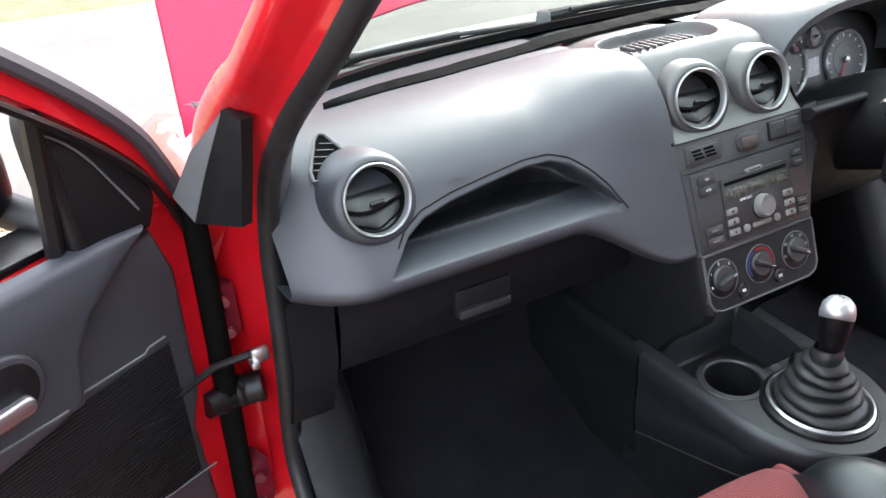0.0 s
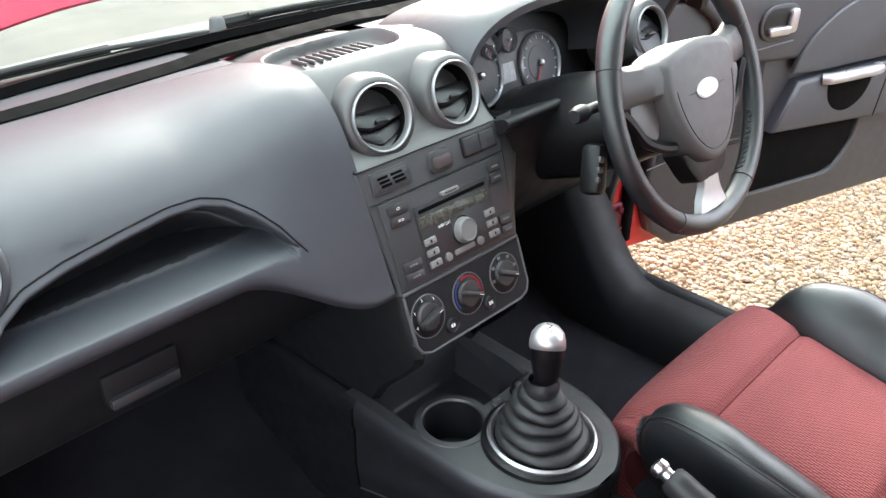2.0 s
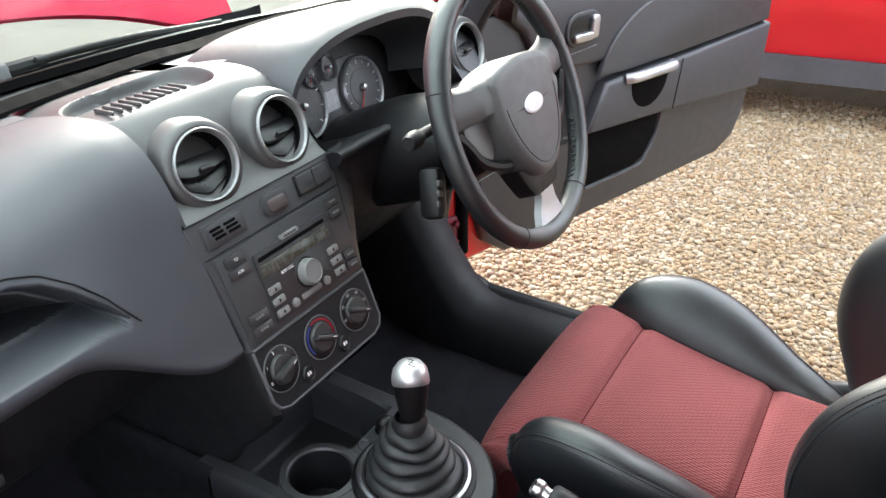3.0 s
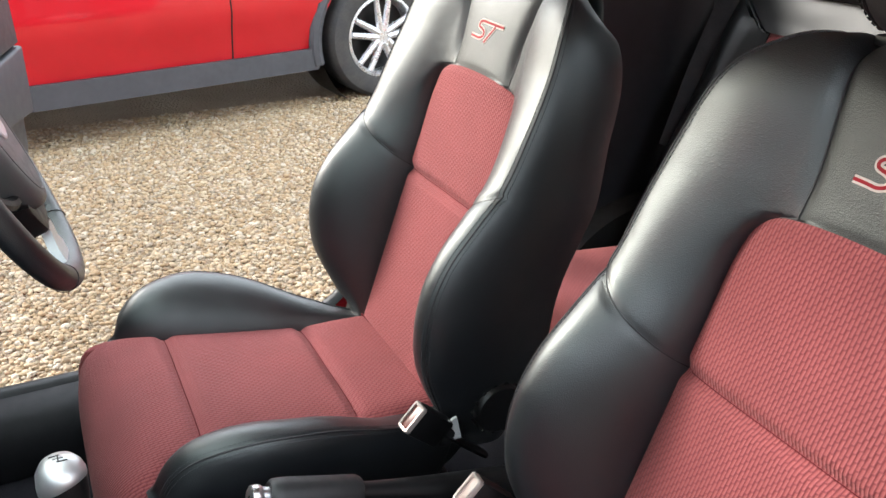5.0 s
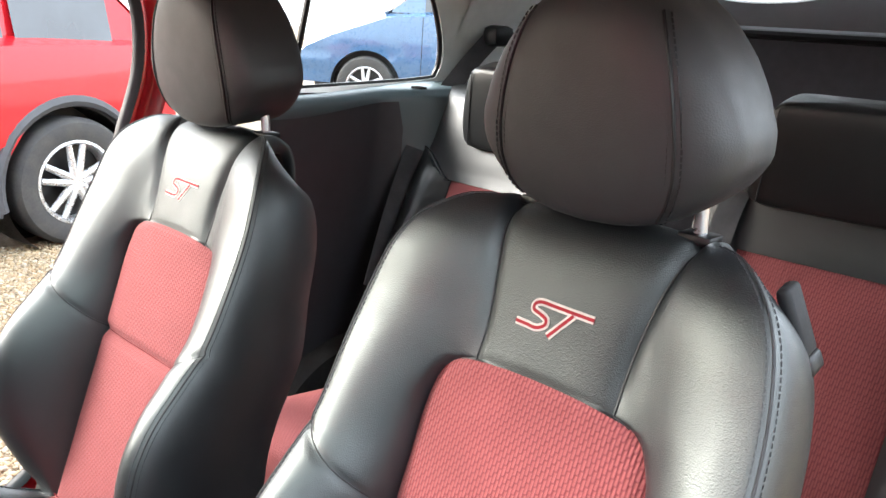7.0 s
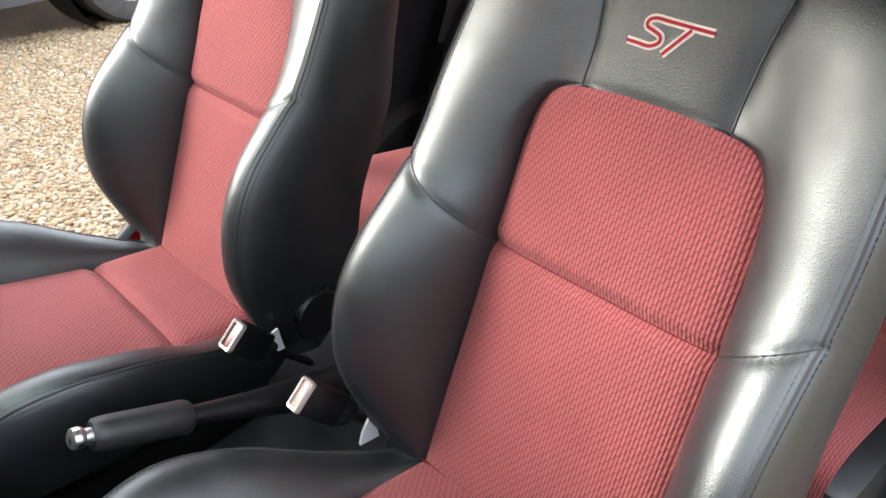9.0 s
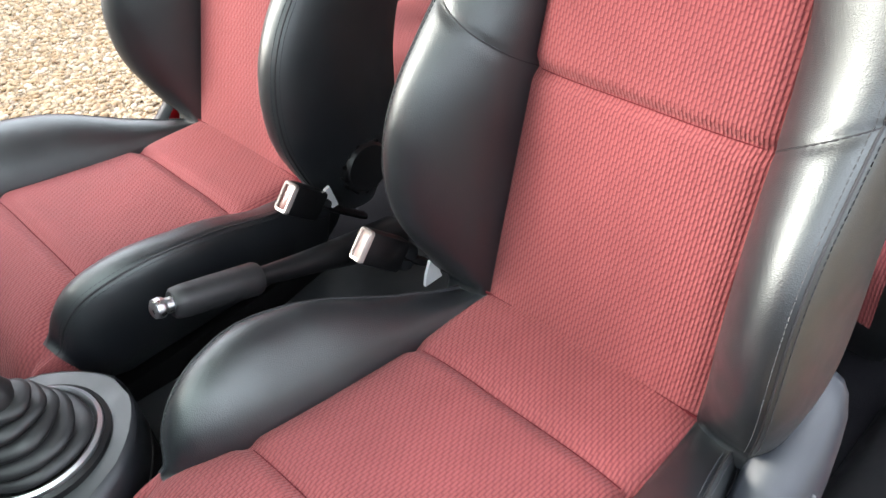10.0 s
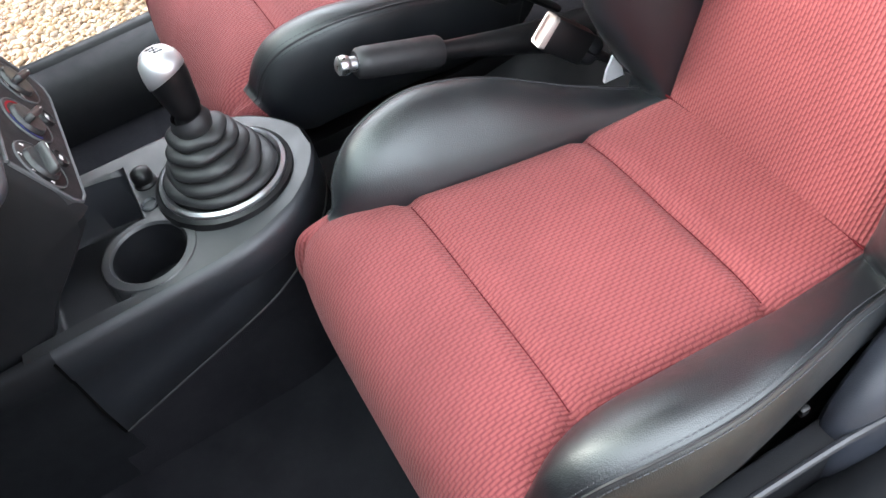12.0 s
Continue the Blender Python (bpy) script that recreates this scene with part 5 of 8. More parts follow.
# hub: raised pad with shield outline
hub = [(-0.082, 0.050), (-0.060, 0.062), (0.0, 0.068), (0.060, 0.062), (0.082, 0.050), (0.086, 0.020), (0.078, -0.018), (0.058, -0.056), (0.030, -0.082), (0.0, -0.090), (-0.030, -0.082), (-0.058, -0.056), (-0.078, -0.018), (-0.086, 0.020)]
hub = [(a * 1.10, b * 1.10) for a, b in hub]
hub = [(p.x, p.y) for p in smooth_path([(a, b, 0) for a, b in hub + hub[:1]], 57)[:-1]]
bm = bmesh.new()
prism(bm, hub[::-1], 0.060, WM @ Matrix.Translation((0, 0, -0.03)), 0.014, 5)
part("hub_pad", bm, M_PAD, sw, "grey airbag pad", sharp=1.2)
bm = bmesh.new()
tube(bm, [WM @ Vector((a * 0.80, b * 0.80 - 0.002, 0.0296)) for a, b in hub + hub[:1] if b < 0.03], 0.0012, 5)
part("pad_seam", bm, M_BLACK, sw)
for s in (-1, 1):
    bm = bmesh.new()
    tube(bm, [WM @ Vector((s * 0.024, 0.004, 0.0300)), WM @ Vector((s * 0.068, 0.006, 0.0285))], 0.0011, 5)
    part("pad_seam", bm, M_BLACK, sw)
bm = bmesh.new()
prism(bm, [(p.x, p.y) for p in smooth_path([(-0.070, -0.072, 0), (-0.030, -0.100, 0), (0.030, -0.100, 0), (0.070, -0.072, 0), (0.046, -0.112, 0), (0.028, -0.124, 0), (-0.028, -0.124, 0), (-0.046, -0.112, 0), (-0.070, -0.072, 0)], 36)[:-1]], 0.030, WM @ Matrix.Translation((0, 0, -0.018)), 0.006)
part("hub_chin", bm, M_BLACK, sw)
bm = bmesh.new()
prism(bm, [(0.0290 * math.cos(t), 0.0140 * math.sin(t)) for t in (2 * math.pi * k / 28 for k in range(28))], 0.0025, WM @ Matrix.Translation((0, 0.004, 0.0295)), 0.001)
bdg = part("hub_badge", bm, M_CHROME, sw, "plain oval silver badge")
bm = bmesh.new()
prism(bm, [(0.0255 * math.cos(t), 0.0110 * math.sin(t)) for t in (2 * math.pi * k / 28 for k in range(28))], 0.0006, WM @ Matrix.Translation((0, 0.004, 0.0320)))
part("badge_field", bm, M_KNOB, bdg)
for s in (-1, 1):
    # upper spoke: a grey wing running on from the pad out to the rim, with a switch pod under it
    bm = bmesh.new()
    out = smooth_path([(s * 0.050, 0.066, 0.020), (s * 0.095, 0.064, 0.016), (s * 0.140, 0.068, 0.007), (s * 0.180, 0.078, -0.002)], 18)
    inn = smooth_path([(s * 0.050, 0.012, 0.0265), (s * 0.095, 0.014, 0.018), (s * 0.140, 0.016, 0.007), (s * 0.184, 0.014, -0.002)], 18)
    grid(bm, [[WM @ (a + Vector((0, 0.002, -0.020))), WM @ (a + Vector((0, 0, -0.004))), WM @ (a.lerp(b, 0.12) + Vector((0, 0, 0.003))), WM @ (a.lerp(b, 0.5) + Vector((0, 0, 0.006))), WM @ (a.lerp(b, 0.88) + Vector((0, 0, 0.003))), WM @ (b + Vector((0, 0, -0.004))), WM @ (b + Vector((0, -0.002, -0.020)))] for a, b in zip(out, inn)])
    part("spoke", bm, M_PAD, sw, "grey upper spoke")
    bm = bmesh.new()
    prism(bm, [(p.x, p.y) for p in smooth_path([(s * 0.092, 0.016, 0), (s * 0.140, 0.020, 0), (s * 0.148, 0.002, 0), (s * 0.128, -0.026, 0), (s * 0.100, -0.040, 0), (s * 0.088, -0.016, 0), (s * 0.092, 0.016, 0)], 25)[:-1]][::s], 0.012, WM @ Matrix.Translation((0, 0, -0.010)), 0.003)
    part("spoke_inlay", bm, M_GREYBTN, sw, "grey switch pod")
    bm = bmesh.new()
    tube(bm, smooth_path([WM @ Vector((s * 0.168, 0.014, 0.0)), WM @ Vector((s * 0.150, -0.006, 0.0)), WM @ Vector((s * 0.130, -0.034, 0.0)), WM @ Vector((s * 0.098, -0.052, 0.002)), WM @ Vector((s * 0.070, -0.060, 0.004))], 18), 0.008, 8)
    part("spoke_rim", bm, M_BLACK, sw)
bm = bmesh.new()
grid(bm, [[WM @ Vector((-w, y, zz - 0.012)), WM @ Vector((-w, y, zz)), WM @ Vector((0, y, zz + 0.004)), WM @ Vector((w, y, zz)), WM @ Vector((w, y, zz - 0.012))] for y, w, zz in ((-0.122, 0.020, 0.009), (-0.130, 0.021, 0.008), (-0.140, 0.024, 0.006), (-0.152, 0.030, 0.004), (-0.170, 0.038, 0.004))])
part("lower_spoke", bm, M_KNOB, sw, "silver lower spoke")
col = thing("steering_column", "black plastic steering column shroud with stalk and key", "steering column")
bm = bmesh.new()
grid(bm, [[WC + WN * h + Vector((0.0 + w * math.cos(t), 0, 0)) + WY * (v * math.sin(t) - 0.02) for t in (2 * math.pi * k / 20 for k in range(20))] for h, w, v in ((-0.05, 0.05, 0.05), (-0.055, 0.075, 0.06), (-0.12, 0.085, 0.075), (-0.20, 0.09, 0.085), (-0.32, 0.09, 0.08))], close=True)
part("shroud", bm, M_BLACK, col)
for s in (-1, 1):
    bm = bmesh.new()
    o = WC + WN * -0.085 + WY * 0.018 + Vector((-0.012, 0, 0)) * (s < 0)
    pts = [o + Vector((s * 0.06, 0, 0)), o + Vector((s * 0.11, -0.004, 0.004)), o + Vector((s * 0.135, -0.008, 0.006)), o + Vector((s * 0.162, -0.012, 0.008))]
    tube(bm, smooth_path(pts, 12), [0.008] * 6 + [0.009, 0.012, 0.013, 0.013, 0.012, 0.009], 14)
    part("stalk", bm, M_LOWER, col)
bm = bmesh.new()
box(bm, 0.225, 0.12, 0.868, 0.03, 0.035, 0.075, 0.01, pose(0, 0, 0, -15, 20, 0))
sp = part("remote_pod", bm, M_BLACK, col)
for k in range(4):
    bm = bmesh.new()
    box(bm, 0.214, 0.103, 0.892 - 0.016 * k, 0.012, 0.006, 0.009, 0.002, pose(0, 0, 0, -15, 20, 0))
    part("pod_button", bm, M_STACKTOP, sp)

# ---- centre console ----
con = thing("centre_console", "black plastic console with cup holder and open bin", "console")
TOPZ = 0.552


def console_side(s):
    bm = bmesh.new()
    path = [(-0.0945, 0.002), (-0.092, 0.024), (-0.082, 0.050), (-0.064, 0.076), (-0.034, 0.103), (0.012, 0.123), (0.06, 0.132), (0.18, 0.135), (0.25, 0.137), (0.292, 0.138), (0.40, 0.139), (0.60, 0.140)]
    R = []
    for p in smooth_path([(y, w, 0) for y, w in path], 40):
        y, w = p.x, p.y
        zt = TOPZ + 0.002
        R.append([(CX * 0.5 + s * (w - 0.012), y, zt + 0.001), (CX * 0.5 + s * (w - 0.004), y, zt - 0.002), (CX * 0.5 + s * w, y, zt - 0.012), (CX * 0.5 + s * (w + 0.001), y, zt - 0.046), (CX * 0.5 + s * (w - 0.002), y, zt - 0.050), (CX * 0.5 + s * (w - 0.001), y, zt - 0.10), (CX * 0.5 + s * (w - 0.006), y, 0.40), (CX * 0.5 + s * (w - 0.006), y, 0.268)])
    low = lambda y: 0.459 - 0.34 * (y - 0.014)
    panel = [r[:5] + [(r[5][0], y, low(y) + 0.06), (r[6][0], y, low(y) + 0.004), (r[6][0] - s * 0.004, y, low(y))] for r in R for y in (r[0][1],) if y < 0.272]
    grid(bm, panel)
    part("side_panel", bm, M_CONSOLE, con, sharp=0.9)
    bm = bmesh.new()
    tube(bm, [Vector(r[-1]) + Vector((s * 0.003, 0, 0.002)) for r in panel], 0.0018, 6)
    part("panel_lip", bm, M_STACKTOP, con)
    bm = bmesh.new()
    tube(bm, [Vector(p) + Vector((s * 0.0005, 0.002, 0)) for p in panel[-1][2:]], 0.0018, 6)
    part("panel_gap", bm, M_SLOT, con)
    # carpeted tunnel below and ahead of the panel
    bm = bmesh.new()
    grid(bm, [[(r[6][0] - s * 0.006, r[0][1], low(r[0][1]) + 0.03), (r[6][0] - s * 0.005, r[0][1], 0.36), (r[6][0], r[0][1], 0.268)] for r in R if r[0][1] < 0.30])
    part("tunnel_carpet", bm, M_DARK, con)
    bm = bmesh.new()
    grid(bm, [[(p[0] - s * 0.003, p[1], p[2]) for p in r] for r in R if r[0][1] > 0.262])
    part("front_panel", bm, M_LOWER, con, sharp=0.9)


console_side(-1)
console_side(1)
RING = Vector((0.003, 0.018, TOPZ))
CUP = Vector((-0.055, 0.134, TOPZ))
# the top plate, pierced for the cup and the bin
bm = bmesh.new()
N1, N2 = 90, 60
vsq = []
for i in range(N1 + 1):
    y = -0.09 + 0.385 * i / N1
    w = lerp_table([(-0.09, 0.018), (-0.086, 0.030), (-0.078, 0.046), (-0.064, 0.066), (-0.050, 0.080), (-0.034, 0.093), (0.012, 0.113), (0.06, 0.122), (0.18, 0.127), (0.30, 0.130), (0.40, 0.132)], y)
    row = []
    for j in range(N2 + 1):
        x = CX * 0.5 + w * (2 * j / N2 - 1)
        z = TOPZ + 0.003
        rc = math.hypot(x - CUP.x, y - CUP.y)
        if rc < 0.0475:
            z -= 0.085 * sstep(0.0475, 0.0435, rc)
        else:
            ins = min(x + 0.105, 0.108 - x, y - 0.125, 0.282 - y, rc - 0.056)
            z -= 0.075 * sstep(0.0, 0.010, ins)
        row.append((x, y, z))
    vsq.append(row)
grid(bm, vsq)
# faces below the rim get a darker plastic that stands for shade
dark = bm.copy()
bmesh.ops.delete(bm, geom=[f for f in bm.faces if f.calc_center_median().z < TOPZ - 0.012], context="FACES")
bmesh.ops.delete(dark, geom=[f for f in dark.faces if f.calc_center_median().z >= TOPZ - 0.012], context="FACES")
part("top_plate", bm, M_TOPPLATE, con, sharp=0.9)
part("bin_hollow_shade", dark, M_TRIM, con, "bin and cup hollows, coloured darker for their shade", sharp=0.9)
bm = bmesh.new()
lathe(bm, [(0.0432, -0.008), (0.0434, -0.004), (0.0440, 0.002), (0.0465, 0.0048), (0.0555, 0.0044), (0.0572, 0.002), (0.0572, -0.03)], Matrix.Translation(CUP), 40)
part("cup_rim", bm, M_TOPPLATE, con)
# near-black cup wall: the shade of its depth is in the colour
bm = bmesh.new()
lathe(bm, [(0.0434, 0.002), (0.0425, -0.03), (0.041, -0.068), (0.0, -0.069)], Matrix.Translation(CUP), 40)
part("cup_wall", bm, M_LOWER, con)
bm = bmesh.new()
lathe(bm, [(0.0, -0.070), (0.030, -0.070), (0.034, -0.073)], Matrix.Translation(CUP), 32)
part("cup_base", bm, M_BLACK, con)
bm = bmesh.new()
lathe(bm, [(0.086, -0.004), (0.0845, 0.006), (0.0795, 0.009), (0.0765, 0.006)], Matrix.Translation(RING) @ pose(0, 0, 0.004, 2, 0, 0), 56)
part("gaiter_collar", bm, M_BLACK, con)
bm = bmesh.new()
lathe(bm, [(0.0785, 0.004), (0.0775, 0.012), (0.0735, 0.0145), (0.0690, 0.011), (0.0675, 0.004)], Matrix.Translation(RING) @ pose(0, 0, 0.004, 2, 0, 0), 64)
part("gaiter_ring", bm, M_CHROME, con, "satin silver ring")
bm = bmesh.new()
lathe(bm, [(0, 0.024), (0.008, 0.023), (0.0125, 0.019), (0.0135, 0.012), (0.012, 0.006), (0.015, 0.003), (0.015, 0.0)], Matrix.Translation((0.062, 0.106, TOPZ + 0.002)), 24)
part("power_socket", bm, M_BLACK, con)
bm = bmesh.new()
lathe(bm, [(0, 0.002), (0.007, 0.002), (0.009, 0.0045), (0.011, 0.003), (0.0115, 0.0)], Matrix.Translation((0.020, 0.112, TOPZ + 0.002)), 20)
part("screw_cap", bm, M_TRIM, con)
# low rear tunnel with cup wells and belt gap
bm = bmesh.new()
grid(bm, [[(-0.11, y, 0.30), (-0.095, y, z - 0.02), (-0.085, y, z), (0.095, y, z), (0.105, y, z - 0.02), (0.12, y, 0.30)] for y, z in ((-0.06, 0.44), (-0.15, 0.43), (-0.3, 0.42), (-0.45, 0.44), (-0.6, 0.45), (-0.75, 0.44), (-0.85, 0.38))])
part("rear_tunnel", bm, M_LOWER, con)
bm = bmesh.new()
lathe(bm, [(0.034, -0.03), (0.036, 0.0), (0.040, 0.003), (0.043, 0.0)], Matrix.Translation((-0.03, -0.115, 0.437)), 32)
part("cup_well", bm, M_BLACK, con)

# ---- gear lever ----
gl = thing("gear_lever", "gear lever with silver knob top and ribbed rubber gaiter", "gear lever")
prof = []
for k in range(5):
    r = 0.0665 - 0.0086 * k
    h = 0.010 + 0.0158 * k
    prof += [(r - 0.0085, h - 0.001), (r - 0.002, h + 0.0005), (r + 0.0008, h + 0.0045), (r + 0.0002, h + 0.0085), (r - 0.004, h + 0.0120), (r - 0.0105, h + 0.0140)]
prof += [(0.0235, 0.094), (0.021, 0.100), (0.0185, 0.106)]
bm = bmesh.new()
R = []
for i, (r, h) in enumerate(prof):
    lean = 0.05 * h
    ring = []
    for k in range(64):
        t = 2 * math.pi * k / 64
        # folded rubber: each bellow sits a little askew and creased
        fold = 0.0022 * math.sin(2 * t + 1.3 * (i // 6)) + 0.0012 * math.sin(5 * t + 2.1 * (i // 6)) if h < 0.085 else 0.0
        ring.append(RING + Vector(((r + fold) * math.cos(t) - lean * 0.4, (r + fold) * math.sin(t) * 1.02 + lean, h + 0.004 + 0.0016 * math.sin(t + 1.9 * (i // 6)))))
    R.append(ring)
grid(bm, R, close=True)
part("gaiter", bm, M_RUBBER, gl, "ribbed black rubber gaiter", sharp=1.4)
kb = RING + Vector((0.003, 0.002, 0.098))
KM = basis(kb, Vector((-0.02, 0.03, 1)))
bm = bmesh.new()
lathe(bm, [(0.0175, 0.0), (0.0185, 0.004), (0.0160, 0.008), (0.0158, 0.013), (0.0178, 0.018), (0.0198, 0.032), (0.0222, 0.050), (0.0236, 0.064), (0.0228, 0.074), (0.0, 0.078)], KM, 36)
part("grip", bm, M_BLACK, gl)
bm = bmesh.new()
R = []
for r, h in [(0.0238, 0.062), (0.0244, 0.066), (0.0242, 0.074), (0.0222, 0.084), (0.0172, 0.0915), (0.0095, 0.0950), (0.0, 0.0958)]:
    # the silver cap reaches further down on the driver's side
    R.append([KM @ Vector((r * math.cos(t), r * math.sin(t), h + 0.013 * math.cos(t) * sstep(0.090, 0.062, h))) for t in (2 * math.pi * k / 40 for k in range(40))])
grid(bm, R, close=True)
bmesh.ops.remove_doubles(bm, verts=bm.verts, dist=1e-6)
part("knob_cap", bm, M_KNOB, gl, "satin silver cap")
for dx in (-0.006, 0.0, 0.006):
    bm = bmesh.new()
    o = KM @ Vector((dx, 0.002, 0.0952))
    box(bm, o.x, o.y, o.z, 0.0012, 0.010, 0.0012, 0.0)
    part("shift_mark", bm, M_BLACK, gl)
bm = bmesh.new()
o = KM @ Vector((0, 0.002, 0.0954))
box(bm, o.x, o.y, o.z, 0.012, 0.0012, 0.0012, 0.0)
part("shift_mark", bm, M_BLACK, gl)

# ---- handbrake ----
hb = thing("handbrake", "raised handbrake lever with silver button", "handbrake")
HB0, HB1 = Vector((0.0, -0.165, 0.628)), Vector((0.004, -0.50, 0.505))
hx = (HB1 - HB0).normalized()
bm = bmesh.new()
tube(bm, [HB0 + hx * d for d in (0.014, 0.018, 0.03, 0.08, 0.125, 0.130)], [0.0145, 0.0185, 0.0198, 0.0205, 0.0212, 0.0190], 20)
part("grip", bm, M_RUBBER, hb, "ribbed dark grip")
bm = bmesh.new()
tube(bm, [HB0 + hx * d for d in (0.126, 0.15, 0.22, 0.30, 0.36)], [0.0125, 0.013, 0.017, 0.024, 0.03], 16)
part("lever", bm, M_BLACK, hb)
bm = bmesh.new()
tube(bm, [HB0 + hx * d for d in (-0.010, -0.007, 0.0, 0.004, 0.006, 0.016)], [0.007, 0.0115, 0.0125, 0.0115, 0.0095, 0.0095], 20)
part("button", bm, M_BRIGHT, hb, "polished silver release button")

# ---- front belt buckles ----
def buckle(tip, foot, label, button):
    b = thing("belt_buckle", label, "belt buckle", group="front belt buckles")
    t, f = Vector(tip), Vector(foot)
    ax = (t - f).normalized()
    m = basis(t, ax, (1, 0, 0))
    bm = bmesh.new()
    box(bm, 0, 0, -0.034, 0.046, 0.026, 0.068, 0.006)
    bmesh.ops.transform(bm, matrix=m, verts=bm.verts)
    part("housing", bm, M_BLACK, b)
    bm = bmesh.new()
    ring_ = round_rect(0.044, 0.024, 0.005)
    hole_ = round_rect(0.035, 0.0155, 0.003)
    grid(bm, [[m @ Vector((p[0], p[1], z)) for p in loop_ + loop_[:1]] for loop_, z in ((ring_, -0.004), (ring_, 0.002), (round_rect(0.041, 0.021, 0.004), 0.0038), (hole_, 0.0032), (hole_, -0.002))])
    part("frame_plate", bm, M_BUCKLERIM, b, "pale metal rim")
    bm = bmesh.new()
    prism(bm, round_rect(0.0355, 0.016, 0.002), 0.002, m @ Matrix.Translation((0, 0.0, -0.0015)), 0.0005)
    part("release_button", bm, button, b, "dull red button")
    bm = bmesh.new()
    box(bm, 0, 0.004, -0.076, 0.040, 0.030, 0.036, 0.013, None, 3)
    bmesh.ops.transform(bm, matrix=m, verts=bm.verts)
    part("boot", bm, M_LOWER, b, "soft black boot")
    bm = bmesh.new()
    tube(bm, [t - ax * 0.06, f], 0.012, 10, flat=0.5)
    part("stem", bm, M_BLACK, b)


M_BUCKLE = mat("dark_red_button", (0.14, 0.045, 0.035), (0.11, 0.038, 0.03), rough=0.35, bump=0.0)
M_BUCKLEPALE = mat("faded_button", (0.46, 0.33, 0.30), (0.40, 0.29, 0.26), rough=0.35, bump=0.0)
M_BUCKLERIM = mat("buckle_rim", (0.48, 0.41, 0.38), (0.42, 0.36, 0.33), rough=0.35, metal=0.6, scale=20, bump=0.0)
buckle((0.098, -0.405, 0.590), (0.115, -0.53, 0.47), "driver's seat belt buckle on a short stem", M_BUCKLE)
buckle((-0.062, -0.405, 0.590), (-0.085, -0.53, 0.47), "passenger's seat belt buckle on a short stem", M_BUCKLEPALE)

# ---- body shell of the car ----
car = thing("hatchback", "red three-door hatchback body with both doors and bonnet open", "car")
SEAL = [(-0.705, 0.28, 0.390), (-0.705, 0.355, 0.425), (-0.704, 0.396, 0.50), (-0.703, 0.390, 0.58), (-0.702, 0.368, 0.68), (-0.70, 0.356, 0.79), (-0.70, 0.338, 0.91), (-0.698, 0.292, 1.02), (-0.694, 0.20, 1.115), (-0.685, 0.10, 1.196), (-0.671, 0.02, 1.274), (-0.660, -0.036, 1.322), (-0.654, -0.09, 1.337), (-0.648, -0.14, 1.350), (-0.638, -0.22, 1.368), (-0.62, -0.38, 1.385), (-0.612, -0.55, 1.396), (-0.615, -0.66, 1.388), (-0.632, -0.735, 1.33), (-0.66, -0.755, 1.20), (-0.69, -0.725, 1.05), (-0.70, -0.70, 0.88), (-0.705, -0.66, 0.70), (-0.705, -0.60, 0.53), (-0.705, -0.50, 0.42), (-0.705, -0.36, 0.385), (-0.705, -0.15, 0.386), (-0.705, 0.10, 0.387), (-0.705, 0.28, 0.390)]
CEN = Vector((-0.66, -0.20, 0.88))


def aperture(s):
    """Seal, red jamb and outer skin round one door opening; s mirrors it."""
    fine = smooth_path(SEAL, 150)
    off = 2 * CX * (1 if s > 0 else 0)
    fl = lambda p: Vector((p.x if s < 0 else off - p.x, p.y, p.z))
    outs = []
    for i, p in enumerate(fine):
        t = (fine[min(i + 1, 149)] - fine[max(i - 1, 0)]).normalized()
        nn = t.cross(Vector((1, 0, 0)))
        nn.normalize()
        if nn.dot(p - CEN) < 0:
            nn = -nn
        outs.append(nn)
    bm = bmesh.new()
    R = []
    for p, nn in zip(fine, outs):
        R.append([fl(p + nn * a + Vector((-b, 0, 0))) for a, b in ((0.004, -0.012), (-0.008, -0.006), (-0.010, 0.006), (-0.007, 0.014), (0.004, 0.018))])
    grid(bm, R)
    part("door_seal", bm, M_DOORSEAL, car, "black rubber door seal", sharp=1.5)
    bm = bmesh.new()
    R = []
    for p, nn in zip(fine, outs):
        low = sstep(1.15, 0.95, p.z) * sstep(0.1, 0.25, p.y)
        R.append([fl(p + nn * a + Vector((-b, 0, 0))) for a, b in ((0.004, 0.012), (0.016 + 0.012 * low, 0.016 + 0.006 * low), (0.026 + 0.03 * low, 0.020 + 0.012 * low), (0.032 + 0.045 * low, 0.040 + 0.012 * low), (0.048 + 0.055 * low, 0.052 + 0.012 * low), (0.066 + 0.055 * low, 0.050 + 0.012 * low), (0.085 + 0.055 * low, 0.034 + 0.012 * low))])
    grid(bm, R)
    part("door_jamb", bm, M_REDJAMB, car, "glossy red painted door jamb", sharp=1.3)
    bm = bmesh.new()
    R = []
    for p, nn in zip(fine[16:92], outs[16:92]):
        R.append([fl(p + nn * a + Vector((-b, 0, 0))) for a, b in ((0.0, -0.010), (0.010, -0.022), (0.028, -0.034), (0.055, -0.030), (0.075, -0.015))])
    grid(bm, R)
    part("pillar_trim", bm, M_SEAL, car, "dark grey pillar trim")


aperture(-1)
aperture(1)
